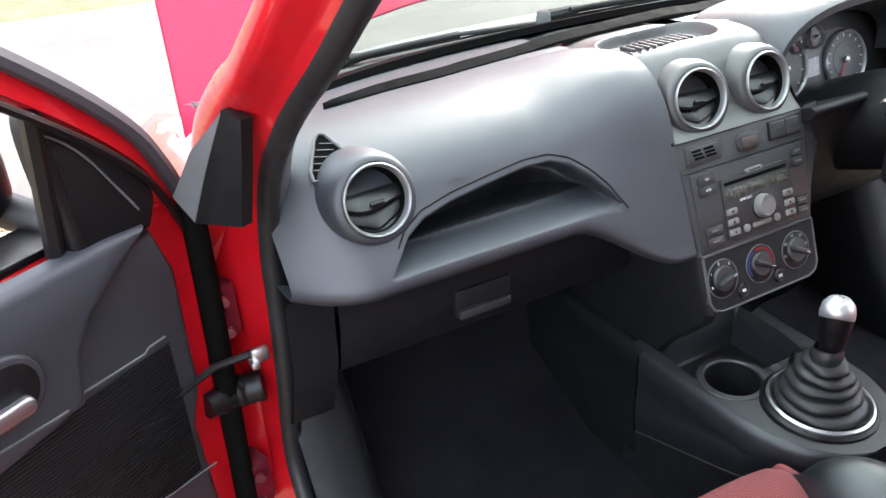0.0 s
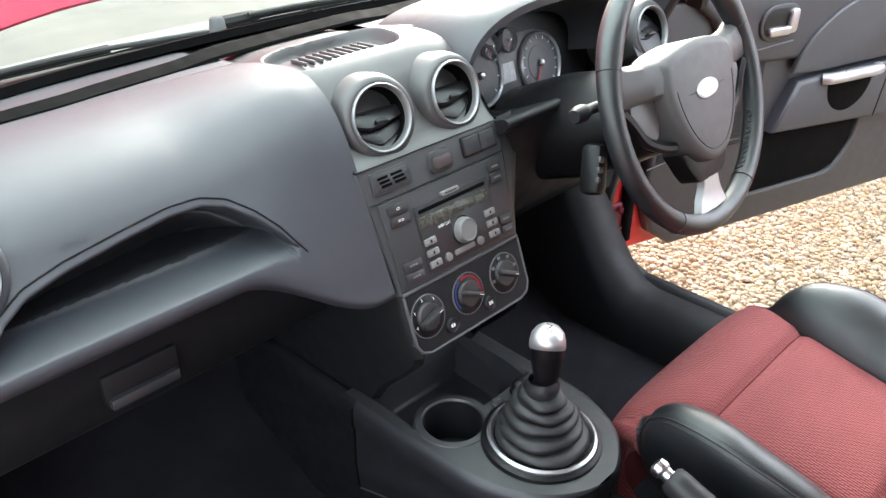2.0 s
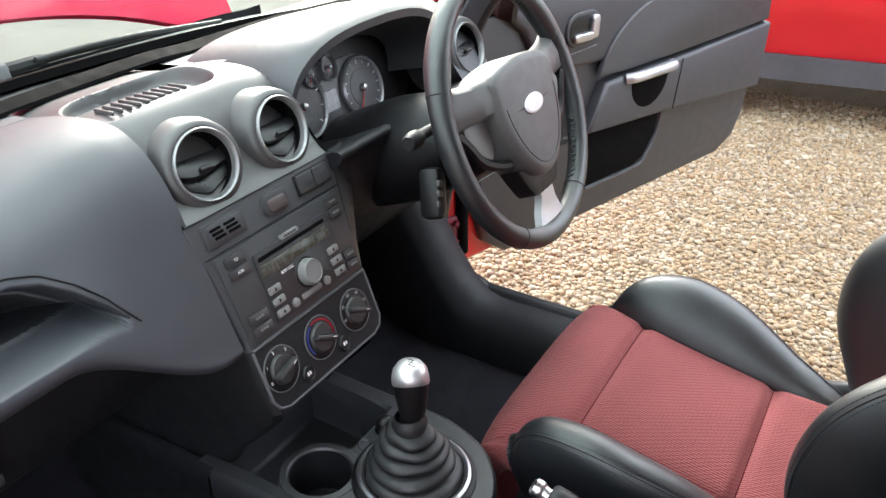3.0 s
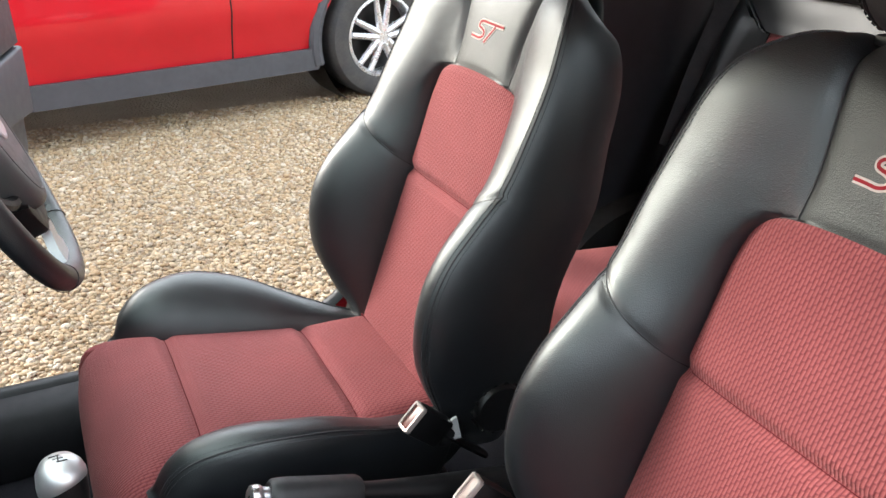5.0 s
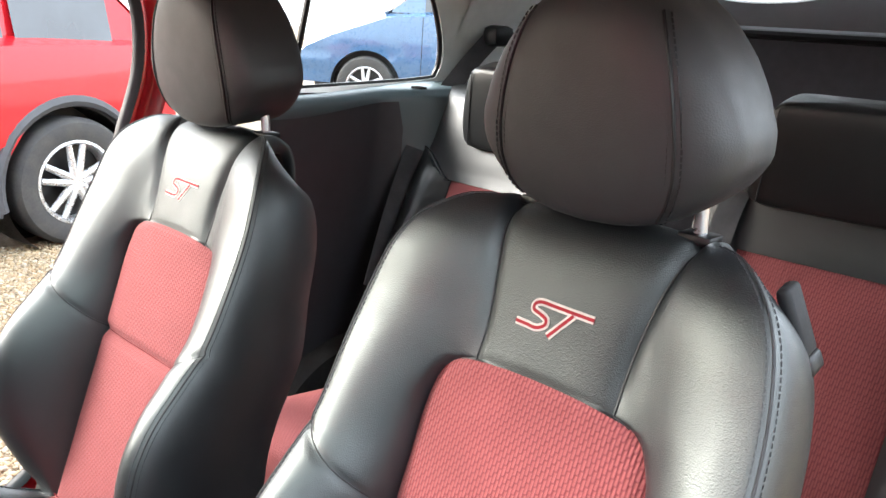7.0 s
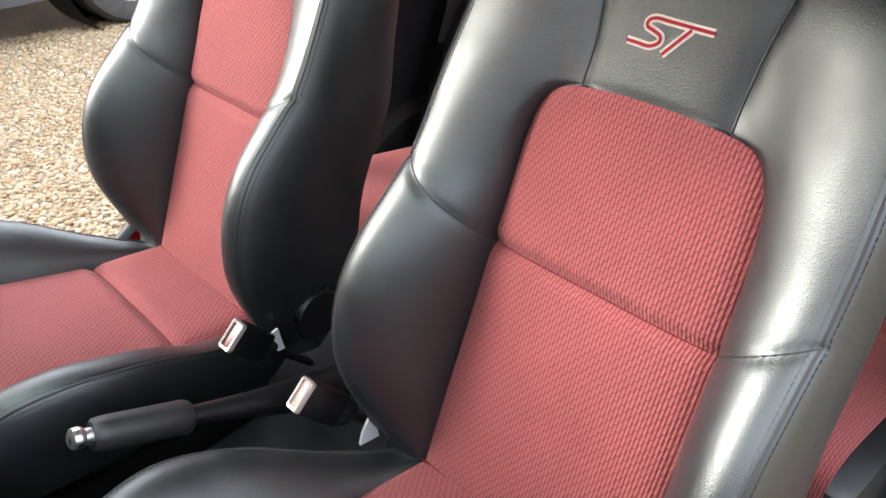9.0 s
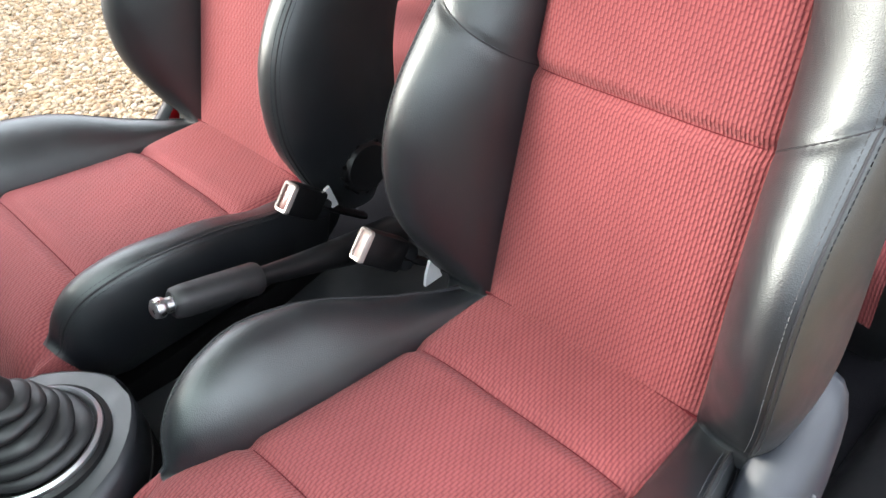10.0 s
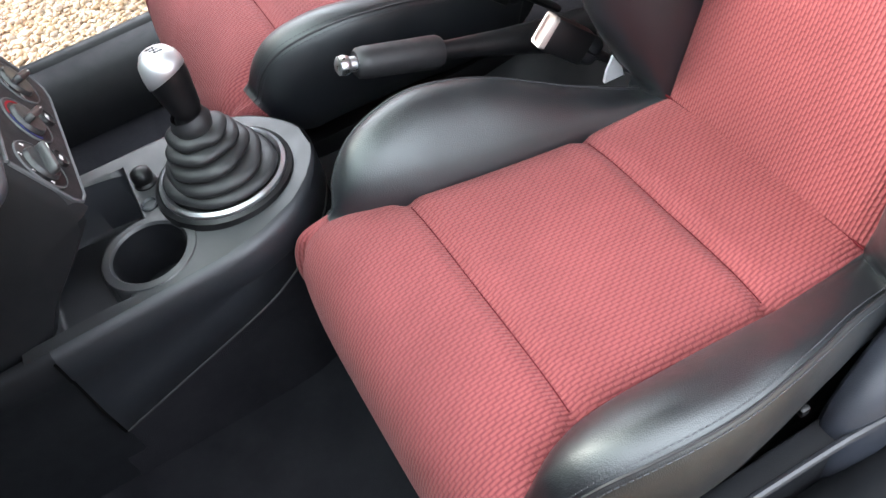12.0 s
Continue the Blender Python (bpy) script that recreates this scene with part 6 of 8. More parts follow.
# sills and floor
for s in (-1, 1):
    bm = bmesh.new()
    x = lambda a: CX + s * a
    up_ = lambda y: 0.30 * sstep(0.22, 0.50, y) ** 1.3
    grid(bm, [[(x(0.60), y, 0.28), (x(0.605), y, 0.31 + up_(y)), (x(0.615), y, 0.345 + up_(y)), (x(0.632), y, 0.375 + up_(y)), (x(0.66), y, 0.390 + up_(y)), (x(0.695), y, 0.392 + up_(y)), (x(0.712), y, 0.378 + up_(y))] for y in np.linspace(-1.0, 0.50, 40)])
    # darker than the other trim plastic, as the sill's shade is painted in
    part("sill_trim", bm, M_LOWER, car, "plastic sill cover, coloured darker for its shade")
    bm = bmesh.new()
    grid(bm, [[(x(0.712), y, 0.372), (x(0.745), y, 0.37), (x(0.775), y, 0.33), (x(0.785), y, 0.24), (x(0.76), y, 0.17), (x(0.5), y, 0.17)] for y in np.linspace(-1.25, 0.75, 12)])
    part("sill", bm, M_REDJAMB, car)
    # kick panel, front footwell side
    bm = bmesh.new()
    grid(bm, [[(x(0.708), 0.385, z), (x(0.69), 0.41, z), (x(0.66), 0.47, z), (x(0.62), 0.58, z), (x(0.60), 0.75, z)] for z in (0.28, 0.45, 0.62, 0.78, 0.9)])
    part("kick_panel", bm, M_LOWER, car, "dark plastic footwell side panel")
bm = bmesh.new()
grid(bm, [[(x, y, z + 0.004 * noise.noise(Vector((x * 9, y * 9, 0)))) for x in np.linspace(-0.62, 0.645, 24)] for y, z in ((-1.95, 0.45), (-1.5, 0.45), (-1.2, 0.32), (-0.85, 0.275), (-0.4, 0.275), (0.0, 0.275), (0.40, 0.28), (0.62, 0.38), (0.78, 0.62), (0.80, 0.98))])
part("floor_carpet", bm, M_DARK, car, "black carpet")
# roof, headlining, bulkhead
bm = bmesh.new()
RF = []
for y, z in ((-0.02, 1.425), (-0.16, 1.446), (-0.35, 1.462), (-0.7, 1.472), (-1.1, 1.468), (-1.5, 1.463), (-1.8, 1.458), (-1.935, 1.454)):
    RF.append([(CX + a, y + (0.03 * (a / 0.6) ** 2 if y < -0.3 else -0.09 * (a / 0.6) ** 2), z - 0.04 * (abs(a) / 0.6) ** 2.4) for a in np.linspace(-0.63, 0.63, 22)])
grid(bm, [[Vector(p) + Vector((0, 0, 0.025)) for p in r] for r in RF])
part("roof", bm, M_RED, car)
bm = bmesh.new()
grid(bm, RF)
part("headlining", bm, M_HEADLINER, car, "pale grey headlining")
# windscreen
WS_LO = smooth_path([(-0.70, 0.43, 1.0), (-0.60, 0.60, 0.992), (-0.35, 0.70, 0.99), (CX, 0.735, 0.988), (0.374, 0.70, 0.99), (0.624, 0.60, 0.992), (0.724, 0.43, 1.0)], 40)
WS_HI = smooth_path([(-0.62, -0.13, 1.392), (-0.45, -0.06, 1.418), (-0.2, -0.03, 1.432), (CX, -0.02, 1.436), (0.224, -0.03, 1.432), (0.474, -0.06, 1.418), (0.644, -0.13, 1.392)], 40)
bm = bmesh.new()
grid(bm, [[a.lerp(b, t) + Vector((0, 0.05, 0.03)) * math.sin(math.pi * t) for a, b in zip(WS_LO, WS_HI)] for t in np.linspace(0, 1, 14)])
ws = part("windscreen", bm, M_GLASS, car, "green tinted windscreen")
ws.visible_shadow = False
bm = bmesh.new()
inward = lambda p: sstep(0.71, 0.60, abs(p.x - CX))
grid(bm, [[p + Vector((0, -0.030 - 0.050 * inward(p), 0.010 + 0.008 * inward(p))), p + Vector((0, -0.026 - 0.050 * inward(p), 0.016 + 0.014 * inward(p))), p + Vector((0, 0.0, 0.008)), p + Vector((0, 0.03, -0.01))] for p in WS_LO])
part("screen_surround", bm, M_SLOT, car, "black border along the foot of the screen")
# cowl ahead of the screen, then engine bay and wings
bm = bmesh.new()
grid(bm, [[p + Vector((0, d, h)) for p in WS_LO] for d, h in ((0.0, 0.0), (0.06, -0.012), (0.12, -0.02), (0.20, -0.03), (0.23, -0.10))])
part("cowl_panel", bm, M_COWL, car, "faded grey cowl panel under the wipers")
for s in (-1, 1):
    bm = bmesh.new()
    x = lambda a: CX + s * a
    R = []
    for y, zt, w in ((0.40, 0.955, -0.005), (0.55, 0.915, -0.01), (0.8, 0.855, -0.02), (1.1, 0.80, -0.03), (1.4, 0.74, -0.05), (1.7, 0.66, -0.09), (1.85, 0.56, -0.16)):
        R.append([(x(0.645 + w), y, zt - 0.03), (x(0.675 + w), y, zt - 0.004), (x(0.71 + w), y, zt), (x(0.755 + w), y, zt - 0.03), (x(0.80 + w), y, zt - 0.12), (x(0.83 + w), y, zt - 0.30), (x(0.825 + w), y, zt - 0.55)])
    grid(bm, R)
    part("front_wing", bm, M_RED, car, "red front wing")
    bm = bmesh.new()
    my = lambda p: (p[0] if s < 0 else 2 * CX - p[0], p[1], p[2])
    def fin(name, pts, mt, lab):
        bm = bmesh.new()
        front = [bm.verts.new(my(p)) for p in pts]
        back = [bm.verts.new(my((p[0] + 0.014, p[1] + 0.004, p[2]))) for p in pts]
        bm.faces.new(front)
        bm.faces.new(back[::-1])
        for k in range(len(pts)):
            bm.faces.new((front[k], back[k], back[(k + 1) % len(pts)], front[(k + 1) % len(pts)]))
        part(name, bm, mt, car, lab)

    fin("pillar_foot_cover", [(-0.752, 0.259, 1.121), (-0.738, 0.240, 1.112), (-0.744, 0.248, 1.056), (-0.753, 0.260, 0.983), (-0.793, 0.313, 0.977), (-0.773, 0.287, 1.049)], M_BLACK, "black plastic cover at the pillar foot")
    fin("pillar_foot_fillet", [(-0.752, 0.259, 1.119), (-0.774, 0.287, 1.049), (-0.793, 0.313, 0.978), (-0.808, 0.333, 1.006), (-0.784, 0.302, 1.067)], M_CLAD, "grey plastic fillet behind the wing")
    bm = bmesh.new()
    grid(bm, [[my((-0.735, 0.44, z)), my((-0.765, 0.452, z)), my((-0.80, 0.475, z)), my((-0.825, 0.52, z)), my((-0.83, 0.60, z))] for z in np.linspace(0.36, 0.95, 8)])
    part("hinge_pillar", bm, M_REDJAMB, car, "red painted hinge pillar")
    # rubber weatherstrip, made wide and black to carry the gap's shade too
    bm = bmesh.new()
    tube(bm, smooth_path([my((-0.780, 0.392, 0.985)), my((-0.783, 0.394, 0.80)), my((-0.790, 0.396, 0.55)), my((-0.793, 0.396, 0.41))], 20), 0.016, 10)
    part("gap_seal_and_shade", bm, M_SLOT, car, "black strip for the rubber seal and the shade in the door gap")
    for hz in (0.79, 0.47):
        bm = bmesh.new()
        box(bm, *my((-0.775, 0.425, hz)), 0.05, 0.05, 0.085, 0.006, pose(0, 0, 0, 0, 0, -20 * s))
        hg = part("hinge", bm, M_HINGE, car, "red painted door hinge, darkened for the shade of the gap")
        for dz in (-0.025, 0.025):
            bm = bmesh.new()
            lathe(bm, [(0.010, 0.0), (0.009, 0.006), (0.0, 0.007)], basis(Vector(my((-0.765, 0.396, hz + dz))), (0.3 * s, -1, 0)), 6)
            part("bolt", bm, M_HINGE, hg)
    bm = bmesh.new()
    tube(bm, [my((-0.735, 0.36, 0.745)), my((-0.80, 0.37, 0.735)), my((-0.86, 0.34, 0.732))], 0.0055, 8)
    st = part("check_strap", bm, M_BLACK, car)
    bm = bmesh.new()
    box(bm, *my((-0.742, 0.345, 0.75)), 0.026, 0.014, 0.022, 0.005)
    box(bm, *my((-0.752, 0.340, 0.742)), 0.012, 0.020, 0.012, 0.003)
    part("strap_bracket", bm, M_CHROME, st)
    bm = bmesh.new()
    tube(bm, smooth_path([my((-0.735, 0.39, 0.665)), my((-0.775, 0.40, 0.66)), my((-0.82, 0.385, 0.665))], 14), [0.022, 0.024, 0.022, 0.024, 0.022, 0.024, 0.022, 0.020, 0.022, 0.020, 0.022, 0.020, 0.019, 0.018], 14)
    part("cable_boot", bm, M_BLACK, car, "black rubber cable boot")
bay = bmesh.new()
box(bay, CX, 1.28, 0.62, 1.26, 0.72, 0.10, 0.02)
part("engine_bay_floor", bay, M_BLACK, car)
bm = bmesh.new()
box(bm, CX + 0.05, 1.25, 0.74, 0.52, 0.34, 0.16, 0.03)
part("engine_cover", bm, M_BLACK, car)
bm = bmesh.new()
box(bm, -0.60, 1.22, 0.70, 0.15, 0.20, 0.15, 0.03)
part("fluid_reservoir", bm, M_RESERVOIR, car, "milky plastic fluid reservoir")
for k in range(6):
    bm = bmesh.new()
    box(bm, -0.585, 1.03 + 0.022 * k, 0.775, 0.06, 0.008, 0.06, 0.002)
    part("bay_fin", bm, M_BLACK, car)
bm = bmesh.new()
box(bm, -0.63, 0.98, 0.795, 0.07, 0.26, 0.03, 0.01)
part("inner_wing", bm, M_RED, car)
# bonnet, propped open
hinge_y, hinge_z, up_a = 0.905, 0.865, radians(62)
bd = Vector((0, math.cos(up_a), math.sin(up_a)))
bn = Vector((0, -math.sin(up_a), math.cos(up_a)))
bm = bmesh.new()
R = []
for k in range(33):
    q = -1 + 2 * k / 32
    row = []
    for j in range(15):
        t = j / 14
        w = 0.69 - 0.06 * t
        rear = 0.17 * (1 - abs(q) ** 2.2)
        d = rear + (0.95 + 0.06 * (1 - q * q) - rear) * t
        row.append(Vector((CX + q * w, hinge_y, hinge_z)) + bd * d + bn * (0.035 * (1 - abs(q) ** 2.5) + 0.03 * math.sin(math.pi * t)))
    R.append(row)
grid(bm, R)
grid(bm, [[p - bn * 0.02 for p in r] for r in R])
part("bonnet", bm, M_BONNET, car, "red bonnet propped open")

# wipers
def wiper(pivot, tip, label):
    w = thing("wiper", label, "wiper", group="wipers")
    a, b = Vector(pivot), Vector(tip)
    bm = bmesh.new()
    tube(bm, smooth_path([a, a.lerp(b, 0.3) + Vector((0, 0, 0.006)), a.lerp(b, 0.62) + Vector((0, 0, 0.008))], 14), [0.011] * 4 + [0.0075] * 10, 8)
    part("arm", bm, M_BLACK, w)
    bm = bmesh.new()
    tube(bm, smooth_path([a.lerp(b, 0.12) + Vector((0, -0.012, 0.010)), a.lerp(b, 0.5) + Vector((0, -0.014, 0.014)), b], 20), 0.0045, 8)
    part("blade", bm, M_RUBBER, w)
    bm = bmesh.new()
    lathe(bm, [(0.0, 0.012), (0.010, 0.011), (0.014, 0.006), (0.016, -0.02)], Matrix.Translation(a), 18)
    part("pivot_cap", bm, M_CLAD, w)


wiper((-0.455, 0.775, 0.983), (0.0, 0.768, 0.988), "black wiper parked on the screen, passenger side")
wiper((0.035, 0.79, 0.992), (0.49, 0.765, 0.980), "black wiper parked on the screen, driver side")

# ---- rear quarters, tailgate, shelf ----
for s in (-1, 1):
    x = lambda a: CX + s * a
    bm = bmesh.new()
    # lower trim below the quarter window
    R = []
    for y in np.linspace(-1.00, -1.62, 32):
        inn = 0.085 * sstep(-1.30, -1.50, y)
        sill = 1.142 + 0.022 * sstep(-1.05, -1.5, y)
        prof = [(0.690 - inn, 0.30), (0.685 - inn, 0.60), (0.668 - inn, 0.80), (0.655 - inn, 0.96), (0.640 - inn * 0.9, 1.06), (0.632 - inn * 0.8, sill - 0.035), (0.634 - inn * 0.7, sill - 0.015), (0.642 - inn * 0.6, sill - 0.003), (0.660 - inn * 0.2, sill + 0.004), (0.690, sill + 0.010)]
        R.append([Vector((x(p.x), y, p.y)) for p in smooth_path([(a, b, 0) for a, b in prof], 40)])
    grid(bm, R)
    part("quarter_trim", bm, M_QUARTER, car, "grey rear quarter trim, window light put in as a teal tint", sharp=2)
    bm = bmesh.new()
    for k in (0, 1):
        box(bm, x(0.600), -1.395 - 0.014 * k, 1.160, 0.035, 0.005, 0.006, 0.002)
    part("trim_slot", bm, M_SLOT, car)
    bm = bmesh.new()
    R2 = []
    for y in np.linspace(-1.00, -1.385, 24):
        inn = 0.085 * sstep(-1.30, -1.50, y)
        lid = 1.098 + 0.030 * sstep(-1.05, -1.36, y) - 0.5 * sstep(-1.34, -1.39, y) ** 4
        zs = np.linspace(0.52, max(0.60, lid), 14)
        R2.append([(x(lerp_table([(0.30, 0.690), (0.60, 0.685), (0.80, 0.668), (0.96, 0.655), (1.06, 0.640), (1.14, 0.630)], z) - inn * 0.95 - 0.006), y, z) for z in zs])
    grid(bm, R2)
    part("quarter_pocket", bm, M_TRIM, car, "dark inset panel")
    bm = bmesh.new()
    # pillar and roof edge round the window
    win = [(-1.09, 1.155), (-1.46, 1.172), (-1.515, 1.19), (-1.505, 1.26), (-1.44, 1.36), (-1.40, 1.372), (-1.09, 1.365)]
    wf = [(p.x, p.y) for p in smooth_path([(a, b, 0) for a, b in win], 40)]
    o = Vector((-1.28, 1.26))
    R = []
    for a, b in wf:
        d = Vector((a, b)) - o
        far = o + d * lerp_table([(-1.52, 1.9), (-1.3, 1.45), (-1.09, 1.06)], a)
        far.y = max(min(far.y, 1.44), 1.148)
        xi = lambda z: 0.665 - 0.30 * max(0, z - 1.14)
        R.append([(x(xi(b) + 0.02), a, b), (x(xi(b)), a, b), (x(xi(far.y) - 0.01), far.x, far.y)])
    grid(bm, R)
    part("rear_pillar_trim", bm, M_HEADLINER, car, "pale grey rear pillar trim")
    bm = bmesh.new()
    tube(bm, [(x(0.675 - 0.30 * max(0, b - 1.14)), a, b) for a, b in wf + wf[:1]], 0.007, 6)
    part("quarter_seal", bm, M_BLACK, car)
    bm = bmesh.new()
    bm.faces.new([bm.verts.new((x(0.685 - 0.30 * max(0, b - 1.14)), a, b)) for a, b in wf])
    g = part("quarter_glass", bm, M_CLEAR, car)
    g.visible_shadow = False
    # outer skin
    bm = bmesh.new()
    grid(bm, [[(x(0.80), y, 0.20), (x(0.83), y, 0.60), (x(0.80), y, 0.95), (x(0.74), y, 1.14)] for y in np.linspace(-1.10, -2.05, 8)])
    part("rear_quarter", bm, M_RED, car)
    # rear pillar lower part up to tailgate
    bm = bmesh.new()
    grid(bm, [[(x(0.67), y, 1.02), (x(0.66), y, 1.18), (x(0.60), y, 1.32), (x(0.55), y, 1.42)] for y in np.linspace(-1.54, -2.0, 6)])
    part("boot_side_trim", bm, M_HEADLINER, car)
bm = bmesh.new()
grid(bm, [[(CX + a, y, z) for a in np.linspace(-0.66, 0.66, 10)] for y, z in ((-1.56, 1.05), (-1.60, 1.09), (-1.90, 1.12), (-1.93, 1.16), (-1.945, 1.338))])
part("parcel_shelf", bm, M_BOOT, car, "dark grey parcel shelf and tailgate lining")
brow = lambda a: 1.400 + min(0.05, 0.68 * (a - 0.07) ** 2)
bm = bmesh.new()
grid(bm, [[(CX + a, -1.945, 1.338), (CX + a, -1.962, 1.345), (CX + a, -1.966, brow(a) - 0.004), (CX + a, -1.972, brow(a)), (CX + a, -1.99, brow(a) - 0.004)] for a in np.linspace(-0.64, 0.64, 40)])
part("tailgate_trim", bm, M_CLAD, car, "grey tailgate trim")
bm = bmesh.new()
tube(bm, [(CX + a, -1.940, 1.328) for a in np.linspace(-0.64, 0.64, 12)], 0.011, 8)
part("tailgate_seal", bm, M_BLACK, car, "black tailgate seal")
bm = bmesh.new()
grid(bm, [[(CX + a, y, z - 0.03 * (a / 0.6) ** 2) for a in np.linspace(-0.60, 0.60, 12)] for y, z in ((-1.94, 1.476), (-2.03, 1.36))])
rg = part("rear_window", bm, M_CLEAR, car)
rg.visible_shadow = False
bm = bmesh.new()
grid(bm, [[(CX + a, y, z) for a in np.linspace(-0.80, 0.80, 8)] for y, z in ((-2.03, 0.25), (-2.10, 0.55), (-2.08, 0.95), (-2.0, 1.345))])
part("tailgate", bm, M_RED, car)

# ---- doors ----
M_MIRROR = mat("mirror_silver", (0.85, 0.86, 0.87), rough=0.02, metal=1.0, bump=0.0, rough_var=0.0)

def door(hinge, angle, side, label, hu=0.395):
    """A door in its own axes: x along it from the hinge, z up, the cabin side towards side * y."""
    s = side

    def plate(name, outline, y0, y1, mt, bevel=0.004, lab="", parent=None, sharp=0.7):
        # outline in x, z; from y0 towards the cabin y1
        m = Matrix(((1, 0, 0, 0), (0, 0, s, s * y0), (0, 1, 0, 0), (0, 0, 0, 1)))
        bm = bmesh.new()
        prism(bm, outline, y1 - y0, m, bevel, 3)
        return part(name, bm, mt, parent if parent is not None else d, lab, sharp)

    shell = [(0.0, 0.44), (0.03, 0.39), (0.08, 0.372), (1.18, 0.372), (1.28, 0.39), (1.335, 0.45), (1.36, 0.62), (1.36, 0.93), (1.34, 0.985), (0.10, 0.985), (0.0, 0.96)]
    d = plate("door", shell, -0.075, -0.002, M_REDJAMB, 0.012, label, car)
    d.matrix_basis = pose(hinge[0], hinge[1], 0, 0, 0, angle)
    bm = bmesh.new()
    box(bm, 0.75, s * -0.036, 0.989, 1.16, 0.07, 0.010, 0.003)
    part("window_strip", bm, M_BLACK, d)
    trim = [(0.068, 0.72), (0.088, 0.67), (0.080, 0.52), (0.115, 0.42), (0.19, 0.366), (1.17, 0.362), (1.26, 0.40), (1.30, 0.47), (1.32, 0.62), (1.325, 0.90), (1.31, 0.965), (0.085, 0.965), (0.064, 0.90)]
    plate("trim_panel", trim, -0.002, 0.026, M_TRIM, 0.014, "dark grey moulded trim panel")
    up = [(0.235, 0.82), (0.40, 0.80), (1.31, 0.765), (1.318, 0.90), (1.305, 0.975), (0.30, 0.992), (0.16, 0.990), (0.104, 0.984), (0.155, 0.945), (0.200, 0.915), (0.222, 0.880)]
    plate("upper_trim", up, 0.020, 0.046, M_DASH, 0.014)
    # armrest ledge, sweeping up to the handle
    arm = [(0.44, 0.622), (0.815, 0.600), (1.305, 0.566), (1.315, 0.764), (0.82, 0.748), (0.575, 0.746), (0.50, 0.742)]
    plate("armrest", arm, 0.02, 0.060, M_DASH, 0.012, sharp=1.0)
    bm = bmesh.new()
    tube(bm, [(0.815, s * 0.0605, 0.604), (0.835, s * 0.0605, 0.744)], 0.0018, 5)
    part("armrest_joint", bm, M_BLACK, d)
    ins = [(p.x, p.y) for p in smooth_path([(0.475, 0.765, 0), (0.50, 0.82, 0), (0.555, 0.875, 0), (0.65, 0.92, 0), (0.85, 0.952, 0), (1.29, 0.966, 0)], 24)] + [(1.305, 0.775), (0.82, 0.760), (0.58, 0.757)]
    plate("upper_insert", ins[::-1], 0.040, 0.054, M_TRIM, 0.006, sharp=1.0)
    bm = bmesh.new()
    tube(bm, [(0.106, s * 0.0275, 0.826), (0.133, s * 0.0275, 0.826), (0.140, s * 0.0275, 0.821), (0.235, s * 0.0275, 0.826), (0.262, s * 0.0470, 0.832), (0.455, s * 0.0470, 0.846)], 0.0018, 5)
    part("trim_line", bm, M_CLAD, d)
    bm = bmesh.new()
    tube(bm, [(0.078, s * 0.0275, 0.592), (0.171, s * 0.0275, 0.606), (0.42, s * 0.0275, 0.622)], 0.0014, 5)
    part("trim_line", bm, M_CLAD, d)
    # thin paler bar that imitates the highlight on the sail panel's raised border
    bm = bmesh.new()
    tube(bm, smooth_path([(0.198, s * 0.0350, 1.128), (0.173, s * 0.0355, 1.110), (0.148, s * 0.0355, 1.081), (0.124, s * 0.0355, 1.039), (0.103, s * 0.0345, 1.002)], 16), 0.0016, 6)
    part("sail_edge_highlight", bm, M_CLAD, d)
    for k in range(42):
        # fine ribs of the speaker field, below the bright line
        z = 0.604 + 0.0051 * k
        bm = bmesh.new()
        box(bm, 0.253, s * 0.0268, z, 0.300, 0.003, 0.0026, 0.0006)
        part("grille_rib", bm, M_BLACK, d)
    # flat black plate standing for the shade in the hollow behind the pull
    cup = [(0.685 + 0.082 * math.cos(t), 0.722 + 0.080 * math.sin(t)) for t in np.linspace(math.pi, 2 * math.pi, 18)]
    plate("pull_recess_shade", cup, 0.058, 0.0612, M_SLOT, 0.0005)
    bm = bmesh.new()
    tube(bm, smooth_path([(0.580, s * 0.058, 0.738), (0.60, s * 0.074, 0.741), (0.69, s * 0.078, 0.742), (0.765, s * 0.074, 0.740), (0.785, s * 0.058, 0.738)], 16), 0.014, 12)
    part("pull_handle", bm, M_SILVER, d, "silver pull handle")
    # no real hollow: the pocket's shade is a thin black plate
    plate("door_pocket_shade", [(0.42, 0.618), (0.80, 0.600), (0.79, 0.53), (0.745, 0.47), (0.70, 0.455), (0.42, 0.455)], 0.022, 0.0272, M_SLOT, 0.001, "flat near-black plate for the shade in the door pocket")
    lip = smooth_path([(0.42, 0.449, 0), (0.70, 0.449, 0), (0.752, 0.468, 0), (0.797, 0.53, 0), (0.81, 0.60, 0)], 24)
    bm = bmesh.new()
    tube(bm, [(p.x, s * 0.028, p.y) for p in lip], 0.006, 8)
    part("pocket_lip", bm, M_TRIM, d)
    bez = round_rect(0.125, 0.082, 0.04, 8, hu, 0.895)
    bz = plate("handle_bezel", bez, 0.040, 0.053, M_TRIM, 0.004)
    plate("handle_cup", round_rect(0.108, 0.066, 0.032, 8, hu, 0.895), 0.048, 0.0542, M_BLACK, 0.001)
    plate("inner_handle", round_rect(0.070, 0.020, 0.009, 5, hu - 0.005, 0.877), 0.050, 0.064, M_CHROME, 0.004, "bright inner door handle")
    plate("inner_handle", round_rect(0.026, 0.055, 0.010, 5, hu + 0.033, 0.897), 0.050, 0.064, M_CHROME, 0.004)
